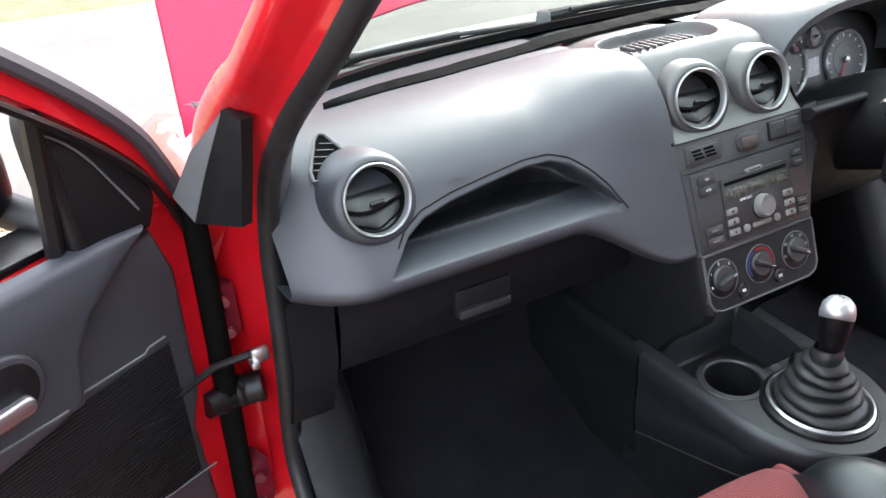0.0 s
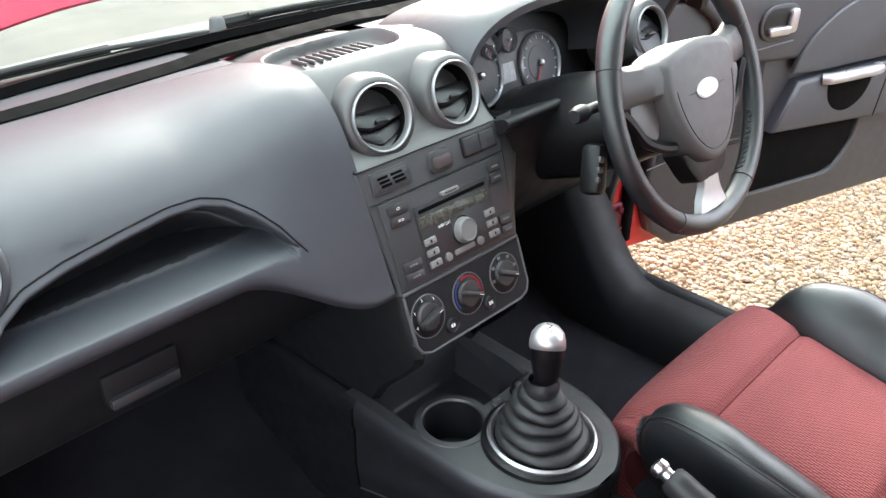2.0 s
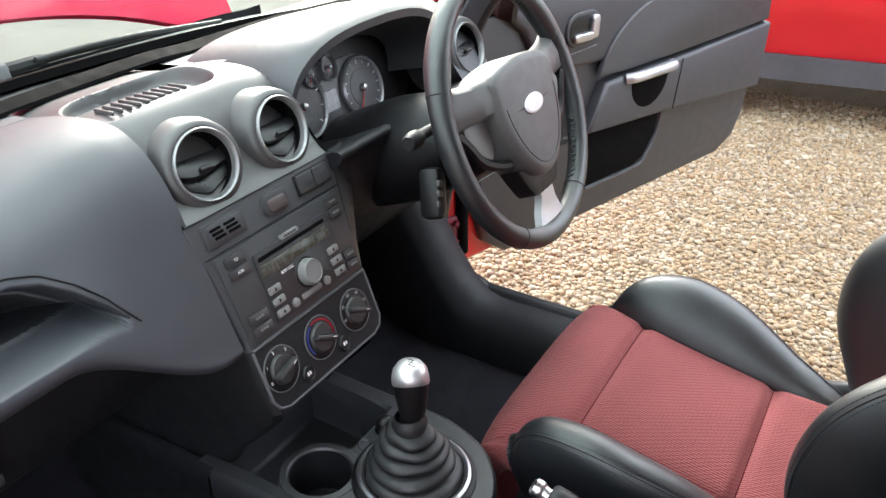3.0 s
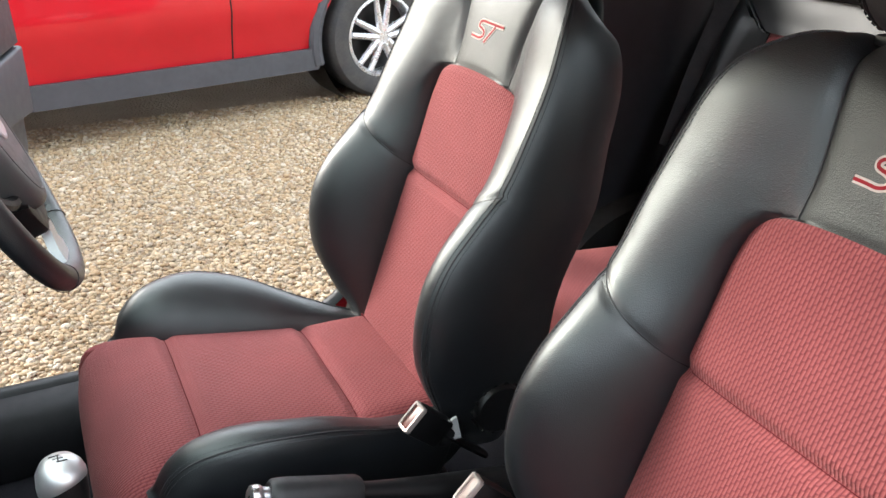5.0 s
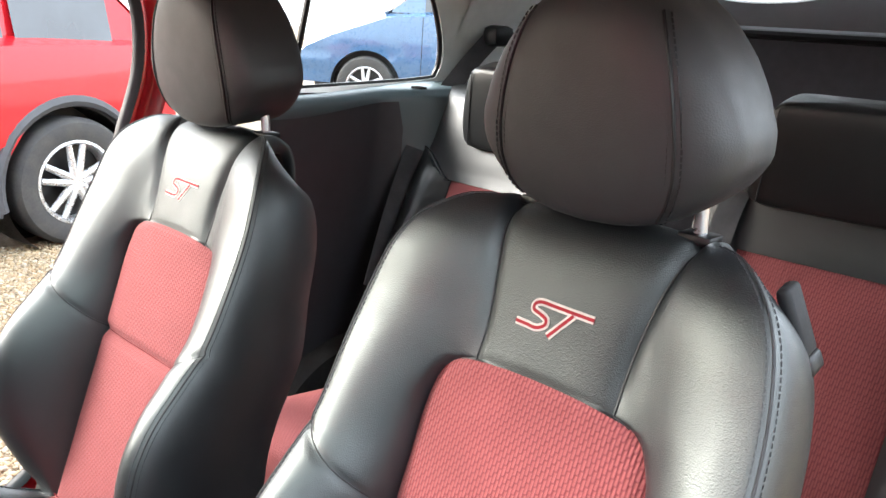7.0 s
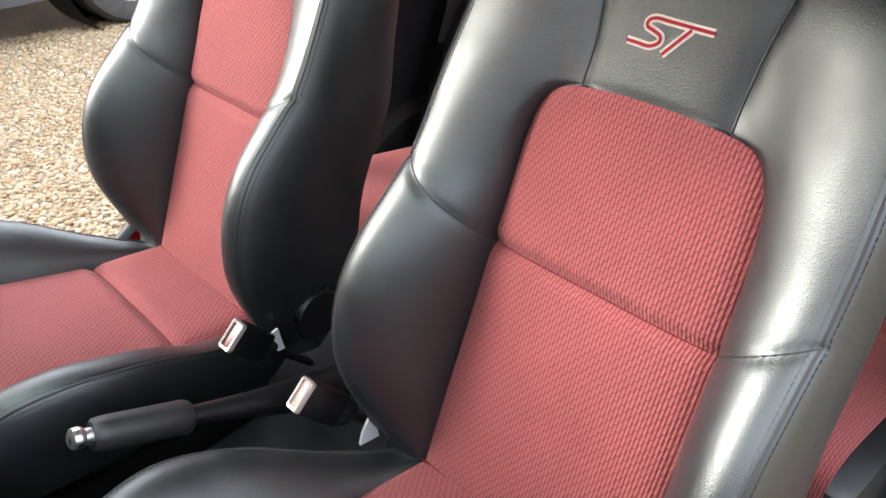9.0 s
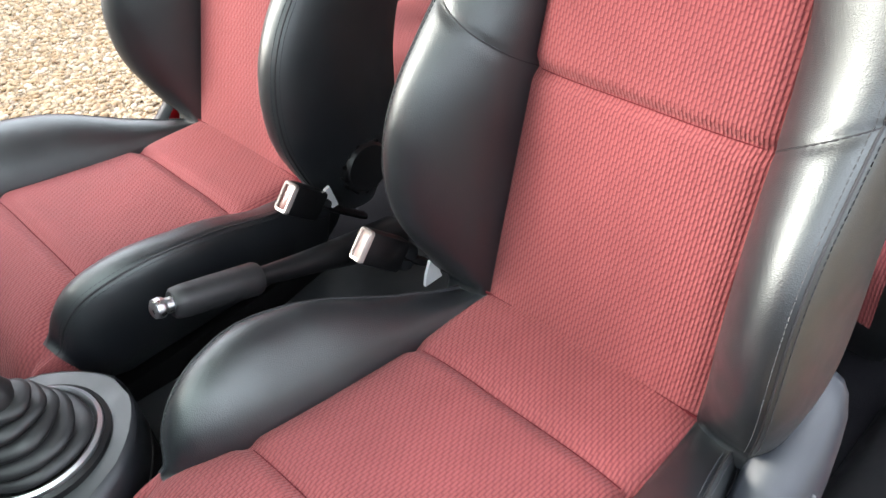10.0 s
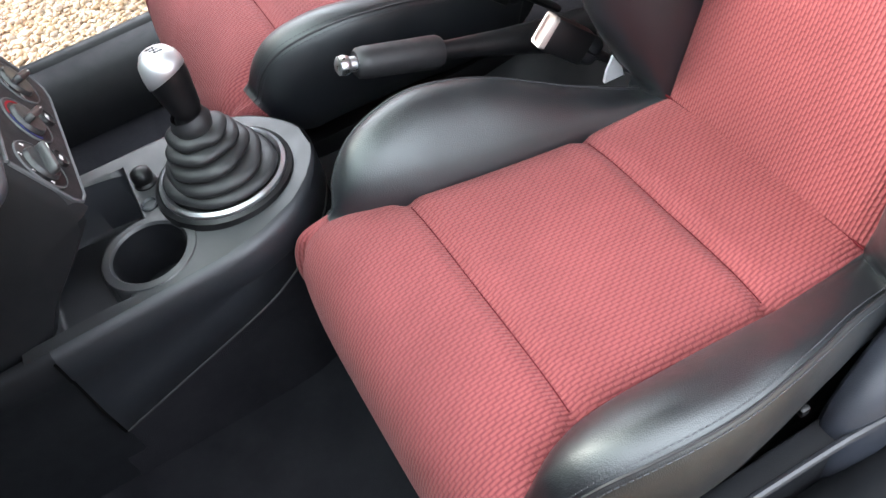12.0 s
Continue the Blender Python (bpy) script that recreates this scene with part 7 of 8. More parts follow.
    # sail panel and window frame
    plate("sail_panel", [(p.x, p.y) for p in smooth_path([(0.088, 0.972, 0), (0.165, 0.962, 0), (0.188, 0.972, 0), (0.196, 1.05, 0), (0.198, 1.13, 0), (0.180, 1.145, 0), (0.130, 1.105, 0), (0.092, 1.06, 0), (0.074, 1.01, 0), (0.088, 0.972, 0)], 40)[:-1]], 0.0, 0.034, M_BLACK, 0.010, "black moulded sail panel", sharp=1.2)
    fr = smooth_path([(0.01, 0, 0.945), (0.052, 0, 1.02), (0.10, 0, 1.085), (0.20, 0, 1.175), (0.35, 0, 1.285), (0.46, 0, 1.345), (0.56, 0, 1.375), (0.80, 0, 1.395), (1.10, 0, 1.398), (1.22, 0, 1.38), (1.29, 0, 1.25), (1.34, 0, 1.0)], 50)
    lean = lambda z: 0.36 * max(0, z - 0.96)
    bm = bmesh.new()
    grid(bm, [[(p.x, s * (y + 0.30 * max(0, p.z - 0.96)), p.z + dz) for y, dz in ((-0.07, -0.015), (-0.07, 0.022), (-0.02, 0.028), (0.0, 0.012), (0.0, -0.020), (-0.03, -0.028))] for p in fr], close=True)
    part("window_frame", bm, M_REDJAMB, d, "red window frame")
    bm = bmesh.new()
    tube(bm, [(p.x, s * (0.004 + 0.30 * max(0, p.z - 0.96)), p.z + 0.018) for p in fr], 0.011, 8)
    part("frame_seal", bm, M_SEAL, d, "grey frame seal")
    bm = bmesh.new()
    tube(bm, [(p.x + 0.004, s * (0.006 + 0.30 * max(0, p.z - 0.96)), p.z - 0.030) for p in fr], 0.005, 8)
    part("frame_lining", bm, M_BLACK, d, "black inner frame lining")
    bm = bmesh.new()
    tube(bm, [(0.203, s * 0.012, 0.965), (0.208, s * 0.055, 1.16)], 0.010, 6)
    part("quarter_bar", bm, M_BLACK, d)
    # mirror outside the window
    bm = bmesh.new()
    R = []
    for k in range(13):
        a = math.pi * k / 12
        ring = math.sin(a) ** 0.45 if 0 < k < 12 else 0.03
        R.append([(0.205 - 0.05 * (1 + math.cos(a)) * 0.5 * (1.0 if math.cos(b) < 2 else 1) + 0.03 * (k / 12), s * (-0.165 + 0.095 * ring * abs(math.cos(b)) ** 0.7 * (1 if math.cos(b) > 0 else -1)), 1.055 + 0.07 * ring * abs(math.sin(b)) ** 0.7 * (1 if math.sin(b) > 0 else -1)) for b in (2 * math.pi * q / 28 for q in range(28))])
    grid(bm, R, close=True)
    mir = part("door_mirror", bm, M_BLACK, d, "black door mirror", sharp=2)
    bm = bmesh.new()
    prism(bm, [(0.165 + p, 1.055 + q) for p, q in round_rect(0.165, 0.12, 0.04, 6)], 0.003, Matrix(((0, 0, 1, 0.2365), (-s, 0, 0, 0), (0, 1, 0, 0), (0, 0, 0, 1))))
    part("mirror_glass", bm, M_MIRROR, d, "mirror glass")
    bm = bmesh.new()
    tube(bm, [(0.15, s * 0.0, 0.985), (0.17, s * -0.08, 1.0), (0.19, s * -0.13, 1.02)], 0.022, 10)
    part("mirror_arm", bm, M_BLACK, d)
    return d


door((0.765, 0.415), -16.9, -1, "driver's door standing wide open, grey trim inside")
door((-0.775, 0.415), -150, 1, "passenger's door standing open, grey trim inside", 0.335)

# ---- parked cars ----
def wheel(parent, x, y, r, side, axis=(0, 1, 0)):
    m = basis(Vector((x, y, GZ + r)), Vector(axis) * side)
    bm = bmesh.new()
    lathe(bm, [(r * 0.66, -0.10), (r * 0.93, -0.105), (r * 0.99, -0.08), (r, -0.03), (r, 0.05), (r * 0.985, 0.075), (r * 0.93, 0.098), (r * 0.80, 0.105), (r * 0.67, 0.095), (r * 0.655, 0.08)], m, 56)
    t = part("tyre", bm, M_TYRE, parent)
    bm = bmesh.new()
    lathe(bm, [(r * 0.655, 0.082), (r * 0.66, 0.092), (r * 0.62, 0.094), (r * 0.585, 0.075), (r * 0.57, -0.05)], m, 48)
    part("rim", bm, M_ALLOY, t, "silver alloy rim")
    bm = bmesh.new()
    lathe(bm, [(r * 0.60, 0.0), (0, 0.0)], m, 32)
    part("brake", bm, M_BLACK, t)
    for k in range(5):
        for dd in (-0.20, 0.20):
            a = 2 * math.pi * k / 5 + 0.3
            bm = bmesh.new()
            p0 = Vector((r * 0.10 * math.cos(a + dd * 2), r * 0.10 * math.sin(a + dd * 2), 0.075))
            p1 = Vector((r * 0.60 * math.cos(a + dd), r * 0.60 * math.sin(a + dd), 0.080))
            tube(bm, [m @ p0, m @ p1], [0.022, 0.016], 8)
            part("spoke", bm, M_ALLOY, t)
    bm = bmesh.new()
    lathe(bm, [(r * 0.17, 0.07), (r * 0.16, 0.09), (0, 0.092)], m, 24)
    part("hub", bm, M_ALLOY, t)


def side_car(name, label, m, paint, clad, doorline, r=0.315, lift=0.0, nose=0.0, steep=0.0):
    """A parked hatchback: body side lofted along its length with wheel arches, glass house, lamps and wheels."""
    c = thing(name, label, "car")
    L = 4.0 + nose
    n = 120
    wheels = (0.78 + nose, 3.28 + nose)
    arch = r + 0.06
    belt = [(0, 0.70 + lift), (0.12, 0.80 + lift), (0.4, 0.86 + lift), (1.0 + nose, 0.95 + lift), (2.0 + nose, 0.97 + lift), (3.2 + nose, 1.0 + lift), (3.8 + nose, 1.0 + lift), (4.0 + nose, 0.95 + lift)]
    belt = [(a, b - steep * max(0.0, 1.5 - a) ** 1.5) for a, b in belt]
    bm = bmesh.new()
    bc = bmesh.new()
    R, C = [], []
    for i in range(n + 1):
        x = L * i / n
        bow = 0.10 * ((2 * x / L - 1) ** 4) + 0.04 * ((2 * x / L - 1) ** 2)
        bz = lerp_table(belt, x)
        lo = 0.29 if clad else 0.30
        cl = 0.18
        for wx in wheels:
            dx = x - wx
            if abs(dx) < arch:
                h = GZ + r + math.sqrt(arch * arch - dx * dx)
                lo = max(lo, h + 0.0)
                cl = max(cl, h)
        lo = min(lo, bz - 0.1)
        row = []
        for q in np.linspace(0, 1, 10):
            z = lo + (bz - lo) * q
            row.append((x, 0.0 + bow + 0.10 * (1 - math.sin(math.pi * (0.15 + 0.7 * (z - 0.2) / 0.9))) - 0.015 * bump_at(z, 0.52, 0.05), z))
        R.append(row)
        if clad:
            C.append([(x, bow + 0.005, z) for z in (max(cl, 0.17), max(cl, lo))] + [(x, bow + 0.03, max(cl, lo) + 0.0), (x, bow + 0.12, max(cl, 0.2))])
    grid(bm, R)
    # bonnet and roof
    top = []
    for i in range(n + 1):
        x = L * i / n
        bow = 0.10 * ((2 * x / L - 1) ** 4) + 0.04 * ((2 * x / L - 1) ** 2)
        bz = lerp_table(belt, x)
        top.append([(x, R[i][-1][1], bz), (x, bow + 0.25, bz + 0.05), (x, 0.85, bz + 0.09), (x, 1.45 - bow, bz + 0.05), (x, 1.70 - bow, bz)])
    grid(bm, top)
    grid(bm, [[(x, 1.70 - (p[1]), p[2]) for x, p in ((pp[0], pp) for pp in row)] for row in R])
    part("body", bm, paint, c)
    if clad:
        grid(bc, C)
        part("cladding", bc, M_SILLCLAD, c, "grey plastic lower cladding")
    # glass house
    house = [(a + nose * 0.6, b + lift) for a, b in ((0.95, 0.93), (1.55, 1.36), (1.9, 1.44), (3.0, 1.44), (3.55, 1.36), (3.95, 1.0))]
    hp = smooth_path([(a, 0, b) for a, b in house], 40)
    bm = bmesh.new()
    grid(bm, [[(p.x, 0.16 + 0.28 * (p.z - 0.93), p.z), (p.x, 0.40 + 0.15 * (p.z - 0.9), p.z + 0.02), (p.x, 0.85, p.z + 0.035), (p.x, 1.30 - 0.15 * (p.z - 0.9), p.z + 0.02), (p.x, 1.54 - 0.28 * (p.z - 0.93), p.z)] for p in hp])
    part("roof", bm, paint, c)
    for x0, x1 in ((1.38, 2.20), (2.28, 3.02), (3.08, 3.62)):  # three side windows
        bm = bmesh.new()
        pts = []
        for x in np.linspace(x0, x1, 8):
            zt = min(1.36, lerp_table([(0.95, 0.93), (1.55, 1.34), (1.9, 1.40), (3.0, 1.40), (3.55, 1.32), (3.95, 1.0)], x))
            pts.append((x, zt - 0.03))
        out = pts + [(x1, 0.99), (x0, 0.97)]
        vv = [bm.verts.new((a + nose * 0.6, 0.150 + 0.28 * (b - 0.93 + lift), b + lift)) for a, b in out]
        bm.faces.new(vv)
        part("side_window", bm, M_DARKGLASS, c, "dark side glass")
    bm = bmesh.new()
    grid(bm, [[(a, 0.16 + 0.28 * (b - 0.93), b - 0.02), (a, 0.10 + 0.1, 0.95 + lift)] for a, b in [(p.x, p.z) for p in hp]])
    part("side_frame", bm, paint, c)
    for xs in doorline:
        bm = bmesh.new()
        tube(bm, [(xs, min(R[int(xs / L * n)][q][1] for q in range(10)) + 0.0 + 0.0 * q, R[int(xs / L * n)][q][2]) for q in range(10)], 0.004, 5)
        tube_pts = [Vector(R[int(xs / L * n)][q]) + Vector((0, -0.001, 0)) for q in range(10)]
        bm.clear()
        tube(bm, tube_pts, 0.004, 5)
        part("door_gap", bm, M_BLACK, c)
    for wx in wheels:
        wheel(c, wx, 0.115, r, -1)
        bm = bmesh.new()
        lathe(bm, [(arch * 1.0, 0.0), (arch * 0.985, 0.30), (0.0, 0.31)], Matrix.Translation((wx, 0.03, GZ + r)) @ pose(0, 0, 0, -90, 0, 0), 40)
        part("wheel_arch", bm, M_BLACK, c)
        if clad:
            bm = bmesh.new()
            flare = []
            for k in range(25):
                a = radians(-14 + 208 * k / 24)
                fx_, fz_ = wx + math.cos(a) * (arch + 0.028), GZ + r + math.sin(a) * (arch + 0.028)
                fb = 0.10 * ((2 * fx_ / L - 1) ** 4) + 0.04 * ((2 * fx_ / L - 1) ** 2)
                flare.append((fx_, fb + 0.022, fz_))
            tube(bm, flare, 0.036, 8)
            part("arch_flare", bm, M_SILLCLAD, c, "grey plastic arch flare")
    bm = bmesh.new()
    box(bm, L / 2, 0.9, 0.30, L * 0.9, 1.2, 0.25, 0.03)
    part("underbody", bm, M_BLACK, c)
    bm = bmesh.new()
    prism(bm, [(0.06, 0.60 + lift), (0.30, 0.66 + lift), (0.52, 0.82 + lift), (0.50, 0.87 + lift), (0.30, 0.84 + lift), (0.10, 0.76 + lift)], 0.03, Matrix(((1, 0, 0, 0), (0.0, 0, -1, 0.10), (0, 1, 0, 0), (0, 0, 0, 1))), 0.01)
    part("headlight", bm, M_CLEARLAMP, c, "clear headlight lens")
    for hx in doorline[:1]:
        bm = bmesh.new()
        tube(bm, [(hx - 0.24, -0.005, 0.80), (hx - 0.20, -0.030, 0.80), (hx - 0.08, -0.030, 0.80), (hx - 0.05, -0.003, 0.80)], 0.013, 8)
        part("door_handle", bm, M_BRIGHT, c)
    c.matrix_basis = m
    return c


for s in (-1, 1):
    for wy in (1.18, -1.28):
        wheel(car, CX + s * 0.745, wy, 0.295, s, (1, 0, 0))

M_DARKGLASS = mat("dark_car_glass", (0.03, 0.035, 0.04), (0.02, 0.022, 0.025), rough=0.06, scale=3, bump=0.0, spec=0.8)
M_CLEARLAMP = mat("lamp_lens", (0.75, 0.77, 0.8), (0.65, 0.67, 0.7), rough=0.12, metal=0.4, scale=12, bump=0.0, spec=0.8)
side_car("red_hatchback", "red hatchback with grey cladding parked alongside", pose(3.13, 1.50, 0, 0, 0, -80) @ Matrix.Diagonal((1.06, 1.0, 1.06, 1)), M_RED, True, (1.15, 2.42), 0.335)
side_car("blue_hatchback", "blue hatchback with alloy wheels parked behind", pose(8.5, -7.0, 0, 0, 0, -137) @ Matrix.Diagonal((1.28, 1.0, 1.28, 1)) @ Matrix.Translation((-0.10, 0, 0)), M_BLUE, False, (2.6, 1.38), 0.315, 0.12, 0.0, 0.16)


# ---- fences round the yard ----
def sheet_fence(x0, y0, x1, y1, h, label):
    """Upright corrugated sheets between two corners."""
    f = thing("sheet_fence", label, "fence", group="yard fences")
    a, b = Vector((x0, y0, 0)), Vector((x1, y1, 0))
    d = (b - a).normalized()
    nn = Vector((-d.y, d.x, 0))
    count = max(1, round((b - a).length / 1.0))
    for k in range(count):
        p, q = a.lerp(b, k / count), a.lerp(b, (k + 1) / count)
        bm = bmesh.new()
        rows = []
        for i in range(57):
            c = p.lerp(q, i / 56) + nn * (0.02 * math.sin(2 * math.pi * 10 * i / 56 + 0.3) + 0.004 * (k % 2))
            rows.append([c + Vector((0, 0, GZ)), c + Vector((0, 0, h + 0.02 * noise.noise(Vector((k, 0, x0)))))])
        grid(bm, rows)
        part("sheet", bm, M_SHEET, f)
    return f


sheet_fence(-9.0, -6.0, -9.0, 9.0, 1.9, "grey corrugated metal sheet fence beside the drive")
sheet_fence(-9.0, -13.0, 6.0, -13.0, 2.0, "pale grey corrugated metal sheet fence behind the drive")

# ---- radio, switches and heater controls on the stack ----
def plate_on(name, a, b, w, h, out, mt, parent, r=0.002, base=-0.001, bevel=0.0012, label=""):
    bm = bmesh.new()
    prism(bm, round_rect(w, h, r, 4, a, b), out - base, STACK @ Matrix.Translation((0, 0, base)), bevel)
    return part(name, bm, mt, parent, label)


def knob_on(name, a, b, r, prof, mt, parent, label=""):
    bm = bmesh.new()
    lathe(bm, prof, STACK @ Matrix.Translation((a, b, 0)), 36)
    return part(name, bm, mt, parent, label)


def bars_on(a, b, n, w, h, out, parent, mt, gap=0.0):
    for k in range(n):
        plate_on("print_bar", a + (k - (n - 1) / 2) * (w + gap), b, w, h, out, mt, parent, 0.0003, out - 0.0004, 0.0)


def word_on(text, a, b, size, out, mt, parent, m=None):
    cu = bpy.data.curves.new("lettering", "FONT")
    cu.body, cu.size, cu.align_x, cu.align_y, cu.extrude = text, size, "CENTER", "CENTER", 0.0002
    ob = new("lettering", cu)
    ob.matrix_basis = (m or STACK) @ Matrix.Translation((a, b, out))
    dg = bpy.context.evaluated_depsgraph_get()
    me = bpy.data.meshes.new_from_object(ob.evaluated_get(dg))
    mb = ob.matrix_basis.copy()
    bpy.data.objects.remove(ob)
    me.transform(mb)
    me.materials.clear()
    me.materials.append(mt)
    o2 = new("lettering", me)
    o2.parent = parent
    return o2


M_RADIO = mat("radio_face", (0.026, 0.026, 0.027), (0.021, 0.021, 0.022), rough=0.38, scale=12, bump=0.05)
radio = thing("car_radio", "black car radio with pale buttons and round volume knob", "car radio")
bm = bmesh.new()
prism(bm, [(-0.118, 0.073), (-0.114, -0.046), (0.114, -0.046), (0.118, 0.073)][::-1], 0.004, STACK @ Matrix.Translation((0, 0, -0.001)), 0.0015)
part("surround", bm, M_STACK, radio)
plate_on("front_panel", 0.008, 0.006, 0.146, 0.094, 0.0065, M_RADIO, radio, 0.004)
plate_on("disc_slot", 0.006, 0.0445, 0.132, 0.006, 0.0070, M_SLOT, radio, 0.002)
plate_on("eject_bar", 0.005, 0.0545, 0.034, 0.0065, 0.0080, M_GREYBTN, radio, 0.002, label="pale grey eject bar")
bars_on(0.005, 0.0545, 4, 0.004, 0.002, 0.0084, radio, M_BLACK, 0.002)
scr = plate_on("display", 0.006, 0.029, 0.136, 0.017, 0.0072, M_LCD, radio, 0.002, label="unlit grey-green display")
bars_on(-0.035, 0.029, 5, 0.005, 0.007, 0.0076, scr, M_LCDINK, 0.002)
bars_on(0.056, 0.029, 3, 0.005, 0.007, 0.0076, scr, M_LCDINK, 0.001)
word_on("6000 CDC", -0.020, 0.0145, 0.0055, 0.0066, M_WHITE, radio)
vk = knob_on("volume_knob", 0.010, -0.004, 0.017, [(0.0185, 0.005), (0.018, 0.013), (0.0165, 0.0185), (0.015, 0.0195), (0.0145, 0.018), (0, 0.0178)], M_GREYBTN, radio, "round grey volume knob")
knob_on("knob_ring", 0.010, -0.004, 0.02, [(0.0215, 0.006), (0.0205, 0.0078), (0.0185, 0.0075)], M_BLACK, vk)
for k in range(3):
    for a in (-0.053, 0.067):
        b = plate_on("preset_button", a, 0.002 - 0.0158 * k, 0.021, 0.0095, 0.0095, M_GREYBTN, radio, 0.002, label="pale grey preset button")
        bars_on(a, 0.002 - 0.0158 * k, 1, 0.003, 0.004, 0.0099, b, M_BLACK)
plate_on("seek_bar", 0.005, -0.030, 0.040, 0.0075, 0.0085, M_GREYBTN, radio, 0.003)
for a in (-0.028, 0.037):
    knob_on("seek_button", a, -0.030, 0.006, [(0.0062, 0.005), (0.006, 0.009), (0.005, 0.0095), (0, 0.0095)], M_GREYBTN, radio)
for a, b, t in ((-0.090, 0.061, "CD"), (-0.090, 0.045, "AUX"), (-0.090, -0.018, "MENU"), (-0.090, -0.034, "AM/FM"), (0.101, 0.061, "TA"), (0.101, 0.045, "CLK"), (0.099, -0.018, ""), (0.099, -0.034, "")):
    bt = plate_on("side_button", a, b, 0.034 if a < 0 else 0.026, 0.0135, 0.0060, M_RADIO, radio, 0.003)
    if a < 0 and b > 0.03:
        word_on(t, a, b, 0.0048, 0.0061, M_WHITE, bt)
    else:
        bars_on(a, b, 3, 0.0034, 0.0026, 0.0064, bt, M_GREYBTN, 0.0014)

ctl = thing("heater_control", "three rotary heater knobs in a dark panel", "heater control")
for k, a in enumerate((-0.086, -0.006, 0.072)):
    dd = knob_on("dial_face", a, -0.094, 0.03, [(0.0300, -0.001), (0.0296, 0.0015), (0.0285, 0.0020), (0, 0.0016)], M_BLACK, ctl)
    knob_on("dial_rim", a, -0.094, 0.03, [(0.0308, -0.001), (0.0305, 0.0025), (0.0292, 0.0028), (0.0288, 0.001)], M_CLAD, ctl)
    bm = bmesh.new()
    lathe(bm, [(0.0205, 0.0), (0.0198, 0.0035), (0.0180, 0.0055), (0, 0.0060)], STACK @ Matrix.Translation((a, -0.094, 0.0012)), 32)
    kn = part("rotary_knob", bm, M_RADIO, ctl)
    ang = (16, -26, -26)[k]
    bm = bmesh.new()
    mm = STACK @ Matrix.Translation((a, -0.094, 0.0065)) @ pose(0, 0, 0, 0, 0, ang)
    prism(bm, round_rect(0.040, 0.0085, 0.0038), 0.0105, mm, 0.0035)
    part("knob_bar", bm, M_RADIO, kn)
    bm = bmesh.new()
    prism(bm, round_rect(0.007, 0.0010, 0.0004, 2, 0.012), 0.0004, mm @ Matrix.Translation((0, 0, 0.0105)))
    part("pointer", bm, M_WHITE, kn)
    if k == 0:
        for i, t in enumerate("01234"):
            q = radians(200 - 50 * i)
            word_on(t, a + 0.0248 * math.cos(q), -0.094 + 0.0248 * math.sin(q), 0.0062, 0.0022, M_WHITE, dd)
    elif k == 1:
        for mt, q0, q1 in ((M_BLUEMARK, 215, 118), (M_REDMARK, 112, -35)):
            bm = bmesh.new()
            lathe(bm, [(0.0262, 0.0023), (0.0236, 0.0023)], STACK @ Matrix.Translation((a, -0.094, 0)), 20, arc=(radians(q0), radians(q1)))
            part("temperature_arc", bm, mt, dd)
    else:
        for i in range(5):
            q = radians(190 - 45 * i)
            bars_on(a + 0.0248 * math.cos(q), -0.094 + 0.0248 * math.sin(q), 2, 0.0022, 0.0045, 0.0024, dd, M_GREYBTN, 0.0010)
for a in (-0.049, 0.030):
    bt = knob_on("round_button", a, -0.124, 0.011, [(0.0115, -0.001), (0.011, 0.003), (0.0095, 0.0045), (0.0085, 0.0032), (0, 0.0032)], M_BLACK, ctl)
    bars_on(a, -0.124, 2, 0.0030, 0.0045, 0.0038, bt, M_WHITE, 0.0012)

sws = thing("switch_row", "hazard switch, heated screen switches and slotted blank", "switch panel")
fr_ = plate_on("slot_frame", -0.085, 0.100, 0.068, 0.030, 0.003, M_STACK, sws, 0.003)
plate_on("slot_blank", -0.085, 0.100, 0.056, 0.021, 0.0042, M_STACK, sws, 0.002)
for r_, b in enumerate((0.1055, 0.100, 0.0945)):
    for a, w in ((-0.098, 0.018), (-0.074, 0.020)):
        plate_on("grille_bar", a + 0.002 * (r_ - 1), b, w, 0.0036, 0.0047, M_SLOT, fr_, 0.0008, 0.0040, 0.0)
hz = plate_on("hazard_surround", 0.006, 0.098, 0.046, 0.031, 0.005, M_STACK, sws, 0.011, bevel=0.004)
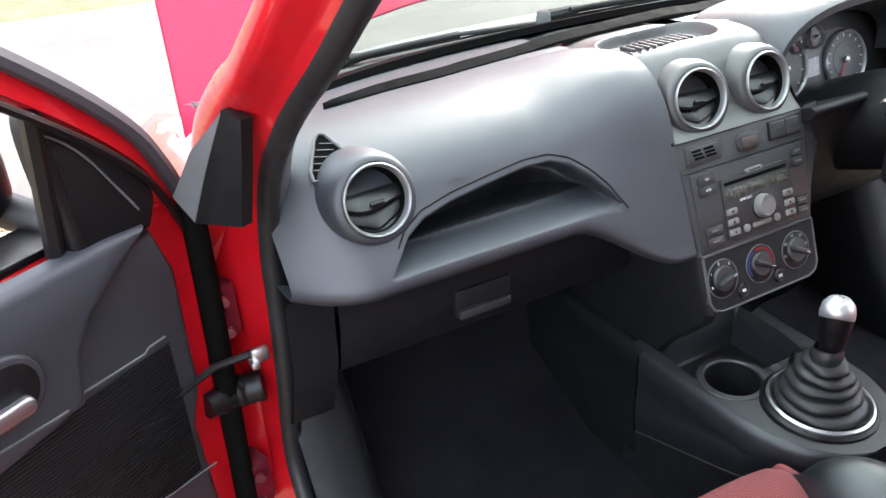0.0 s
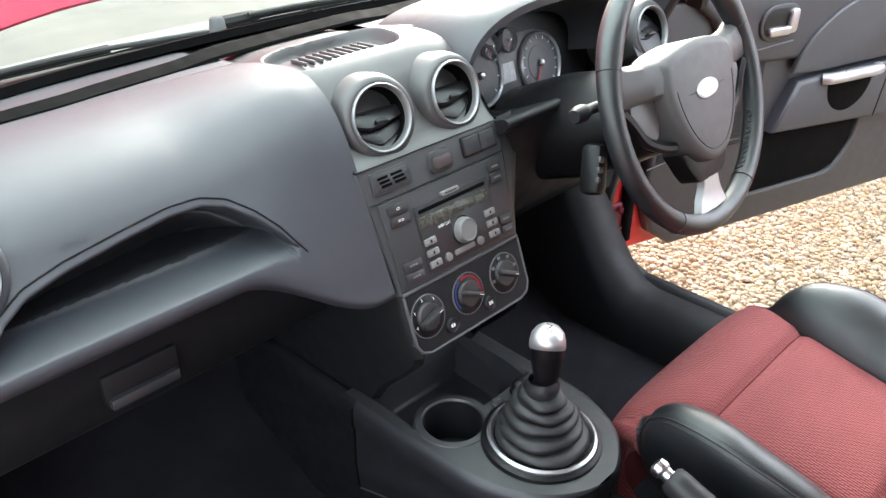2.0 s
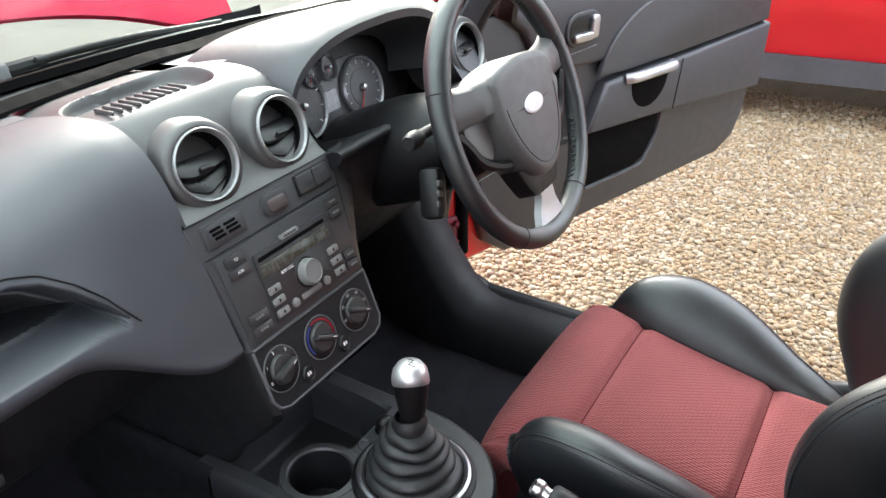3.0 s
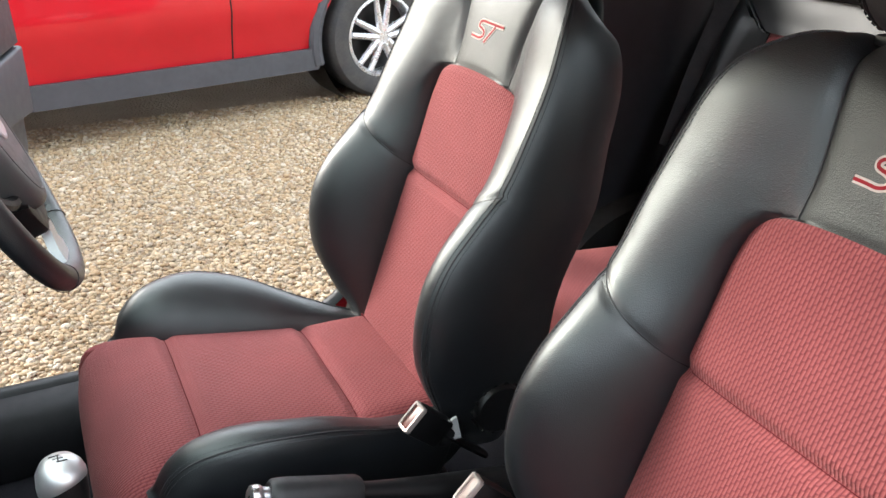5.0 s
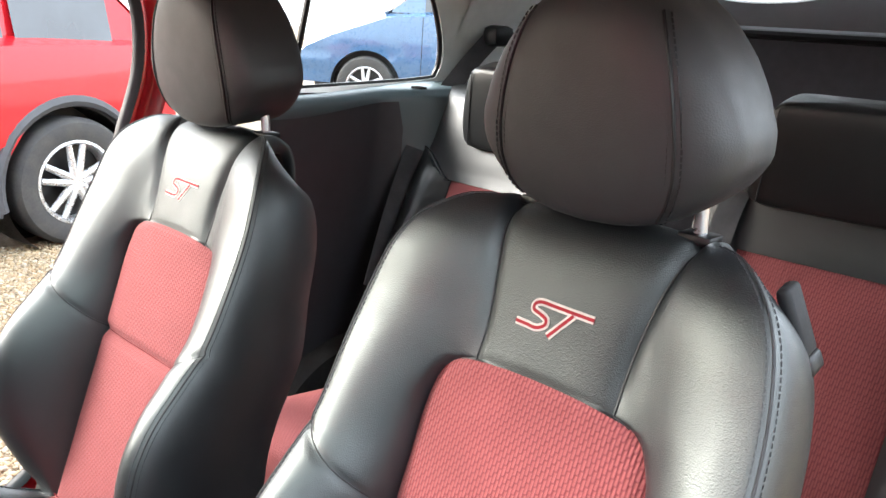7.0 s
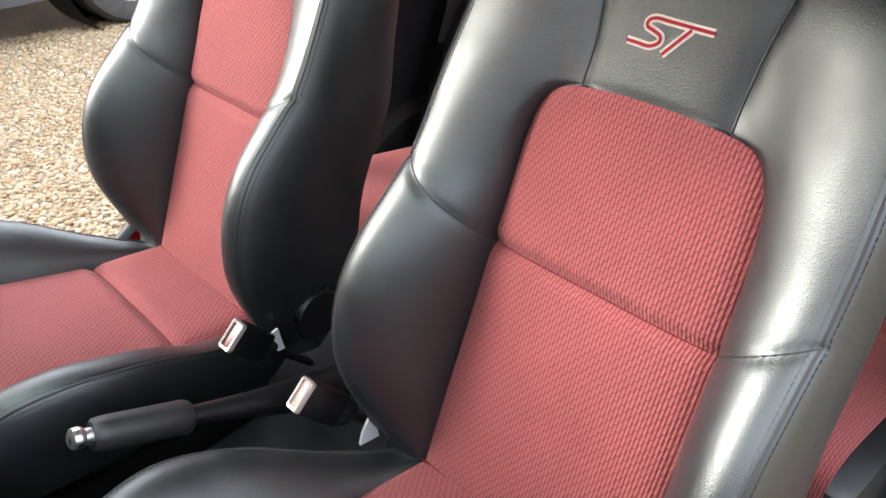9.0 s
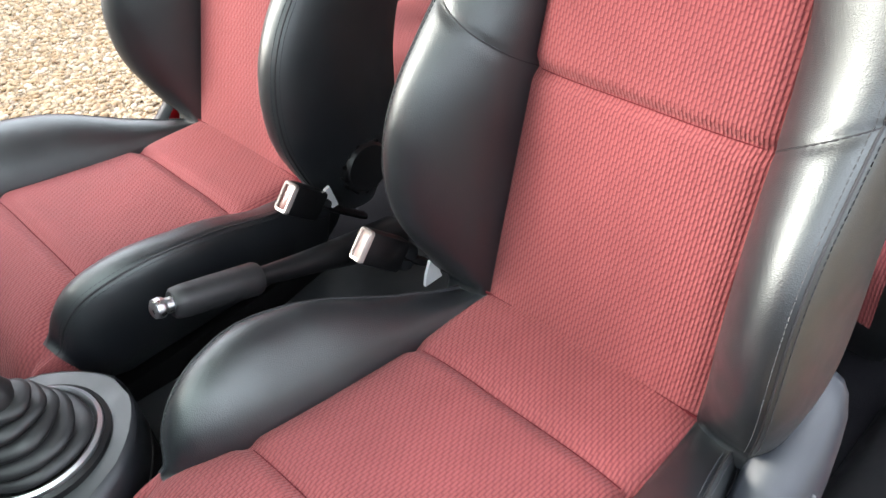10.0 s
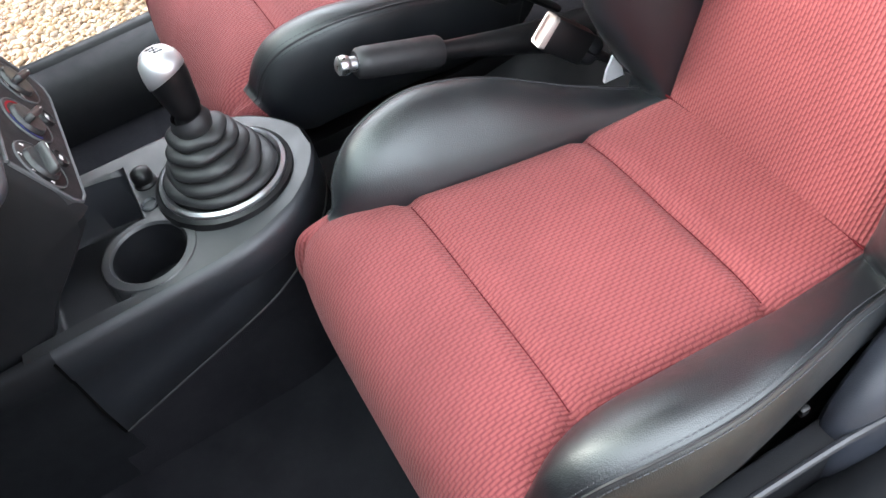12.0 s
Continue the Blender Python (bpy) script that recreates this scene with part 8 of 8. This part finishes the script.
plate_on("hazard_button", 0.006, 0.0965, 0.034, 0.017, 0.0095, M_HAZ, sws, 0.005, bevel=0.003, label="dull red-brown hazard button")
plate_on("switch_frame", 0.086, 0.1015, 0.070, 0.029, 0.0025, M_BLACK, sws, 0.002)
for a in (0.069, 0.102):
    sb = plate_on("rocker_switch", a, 0.1015, 0.0315, 0.025, 0.0050, M_STACK, sws, 0.002, bevel=0.002)
    bars_on(a, 0.1005, 1, 0.008, 0.006, 0.0055, sb, M_TRIM)

# demister grille at the dash end and airbag lettering
dem = thing("demister_vent", "triangular side window vent with slats", "air vent")
DM = Matrix((Vector((1, 0, 0)), Vector((0, 0.8, 0.6)), Vector((0, -0.6, 0.8)))).transposed().to_4x4()
DM.translation = Vector((-0.621, 0.338, 1.0035))
tri_ = [(0.014, 0.034), (0.030, 0.004), (0.026, -0.004), (-0.016, -0.030), (-0.024, -0.028), (-0.023, -0.014), (-0.002, 0.028), (0.006, 0.036)]
bm = bmesh.new()
prism(bm, tri_, 0.004, DM)
part("opening", bm, M_SLOT, dem)
bm = bmesh.new()
loop = [DM @ Vector((a, b, 0.004)) for a, b in tri_]
tube(bm, loop + loop[:2], 0.0027, 8)
part("frame", bm, M_CLAD, dem, "grey frame")
for k in range(5):
    bm = bmesh.new()
    o = DM @ Vector((-0.010 + 0.0054 * k, -0.016 + 0.0088 * k, 0.0055))
    box(bm, o.x, o.y, o.z, 0.026 - 0.004 * abs(k - 2), 0.0012, 0.0014, 0.0003, DM.to_3x3().to_4x4() @ pose(0, 0, 0, 0, 0, -14))
    part("slat", bm, M_CLAD, dem)
AB = Matrix((Vector((1, 0, 0)), Vector((0, 0.63, 0.777)), Vector((0, -0.777, 0.63)))).transposed().to_4x4()
AB.translation = Vector((-0.462, 0.2805, 0.9575))
word_on("AIRBAG", 0, 0, 0.009, 0.0005, M_DASH, dash, AB)
AH = WM @ Matrix.Translation((0.0, -0.070, 0.0275))
word_on("AIRBAG", 0, 0, 0.008, 0.0, M_BLACK, sw, AH)
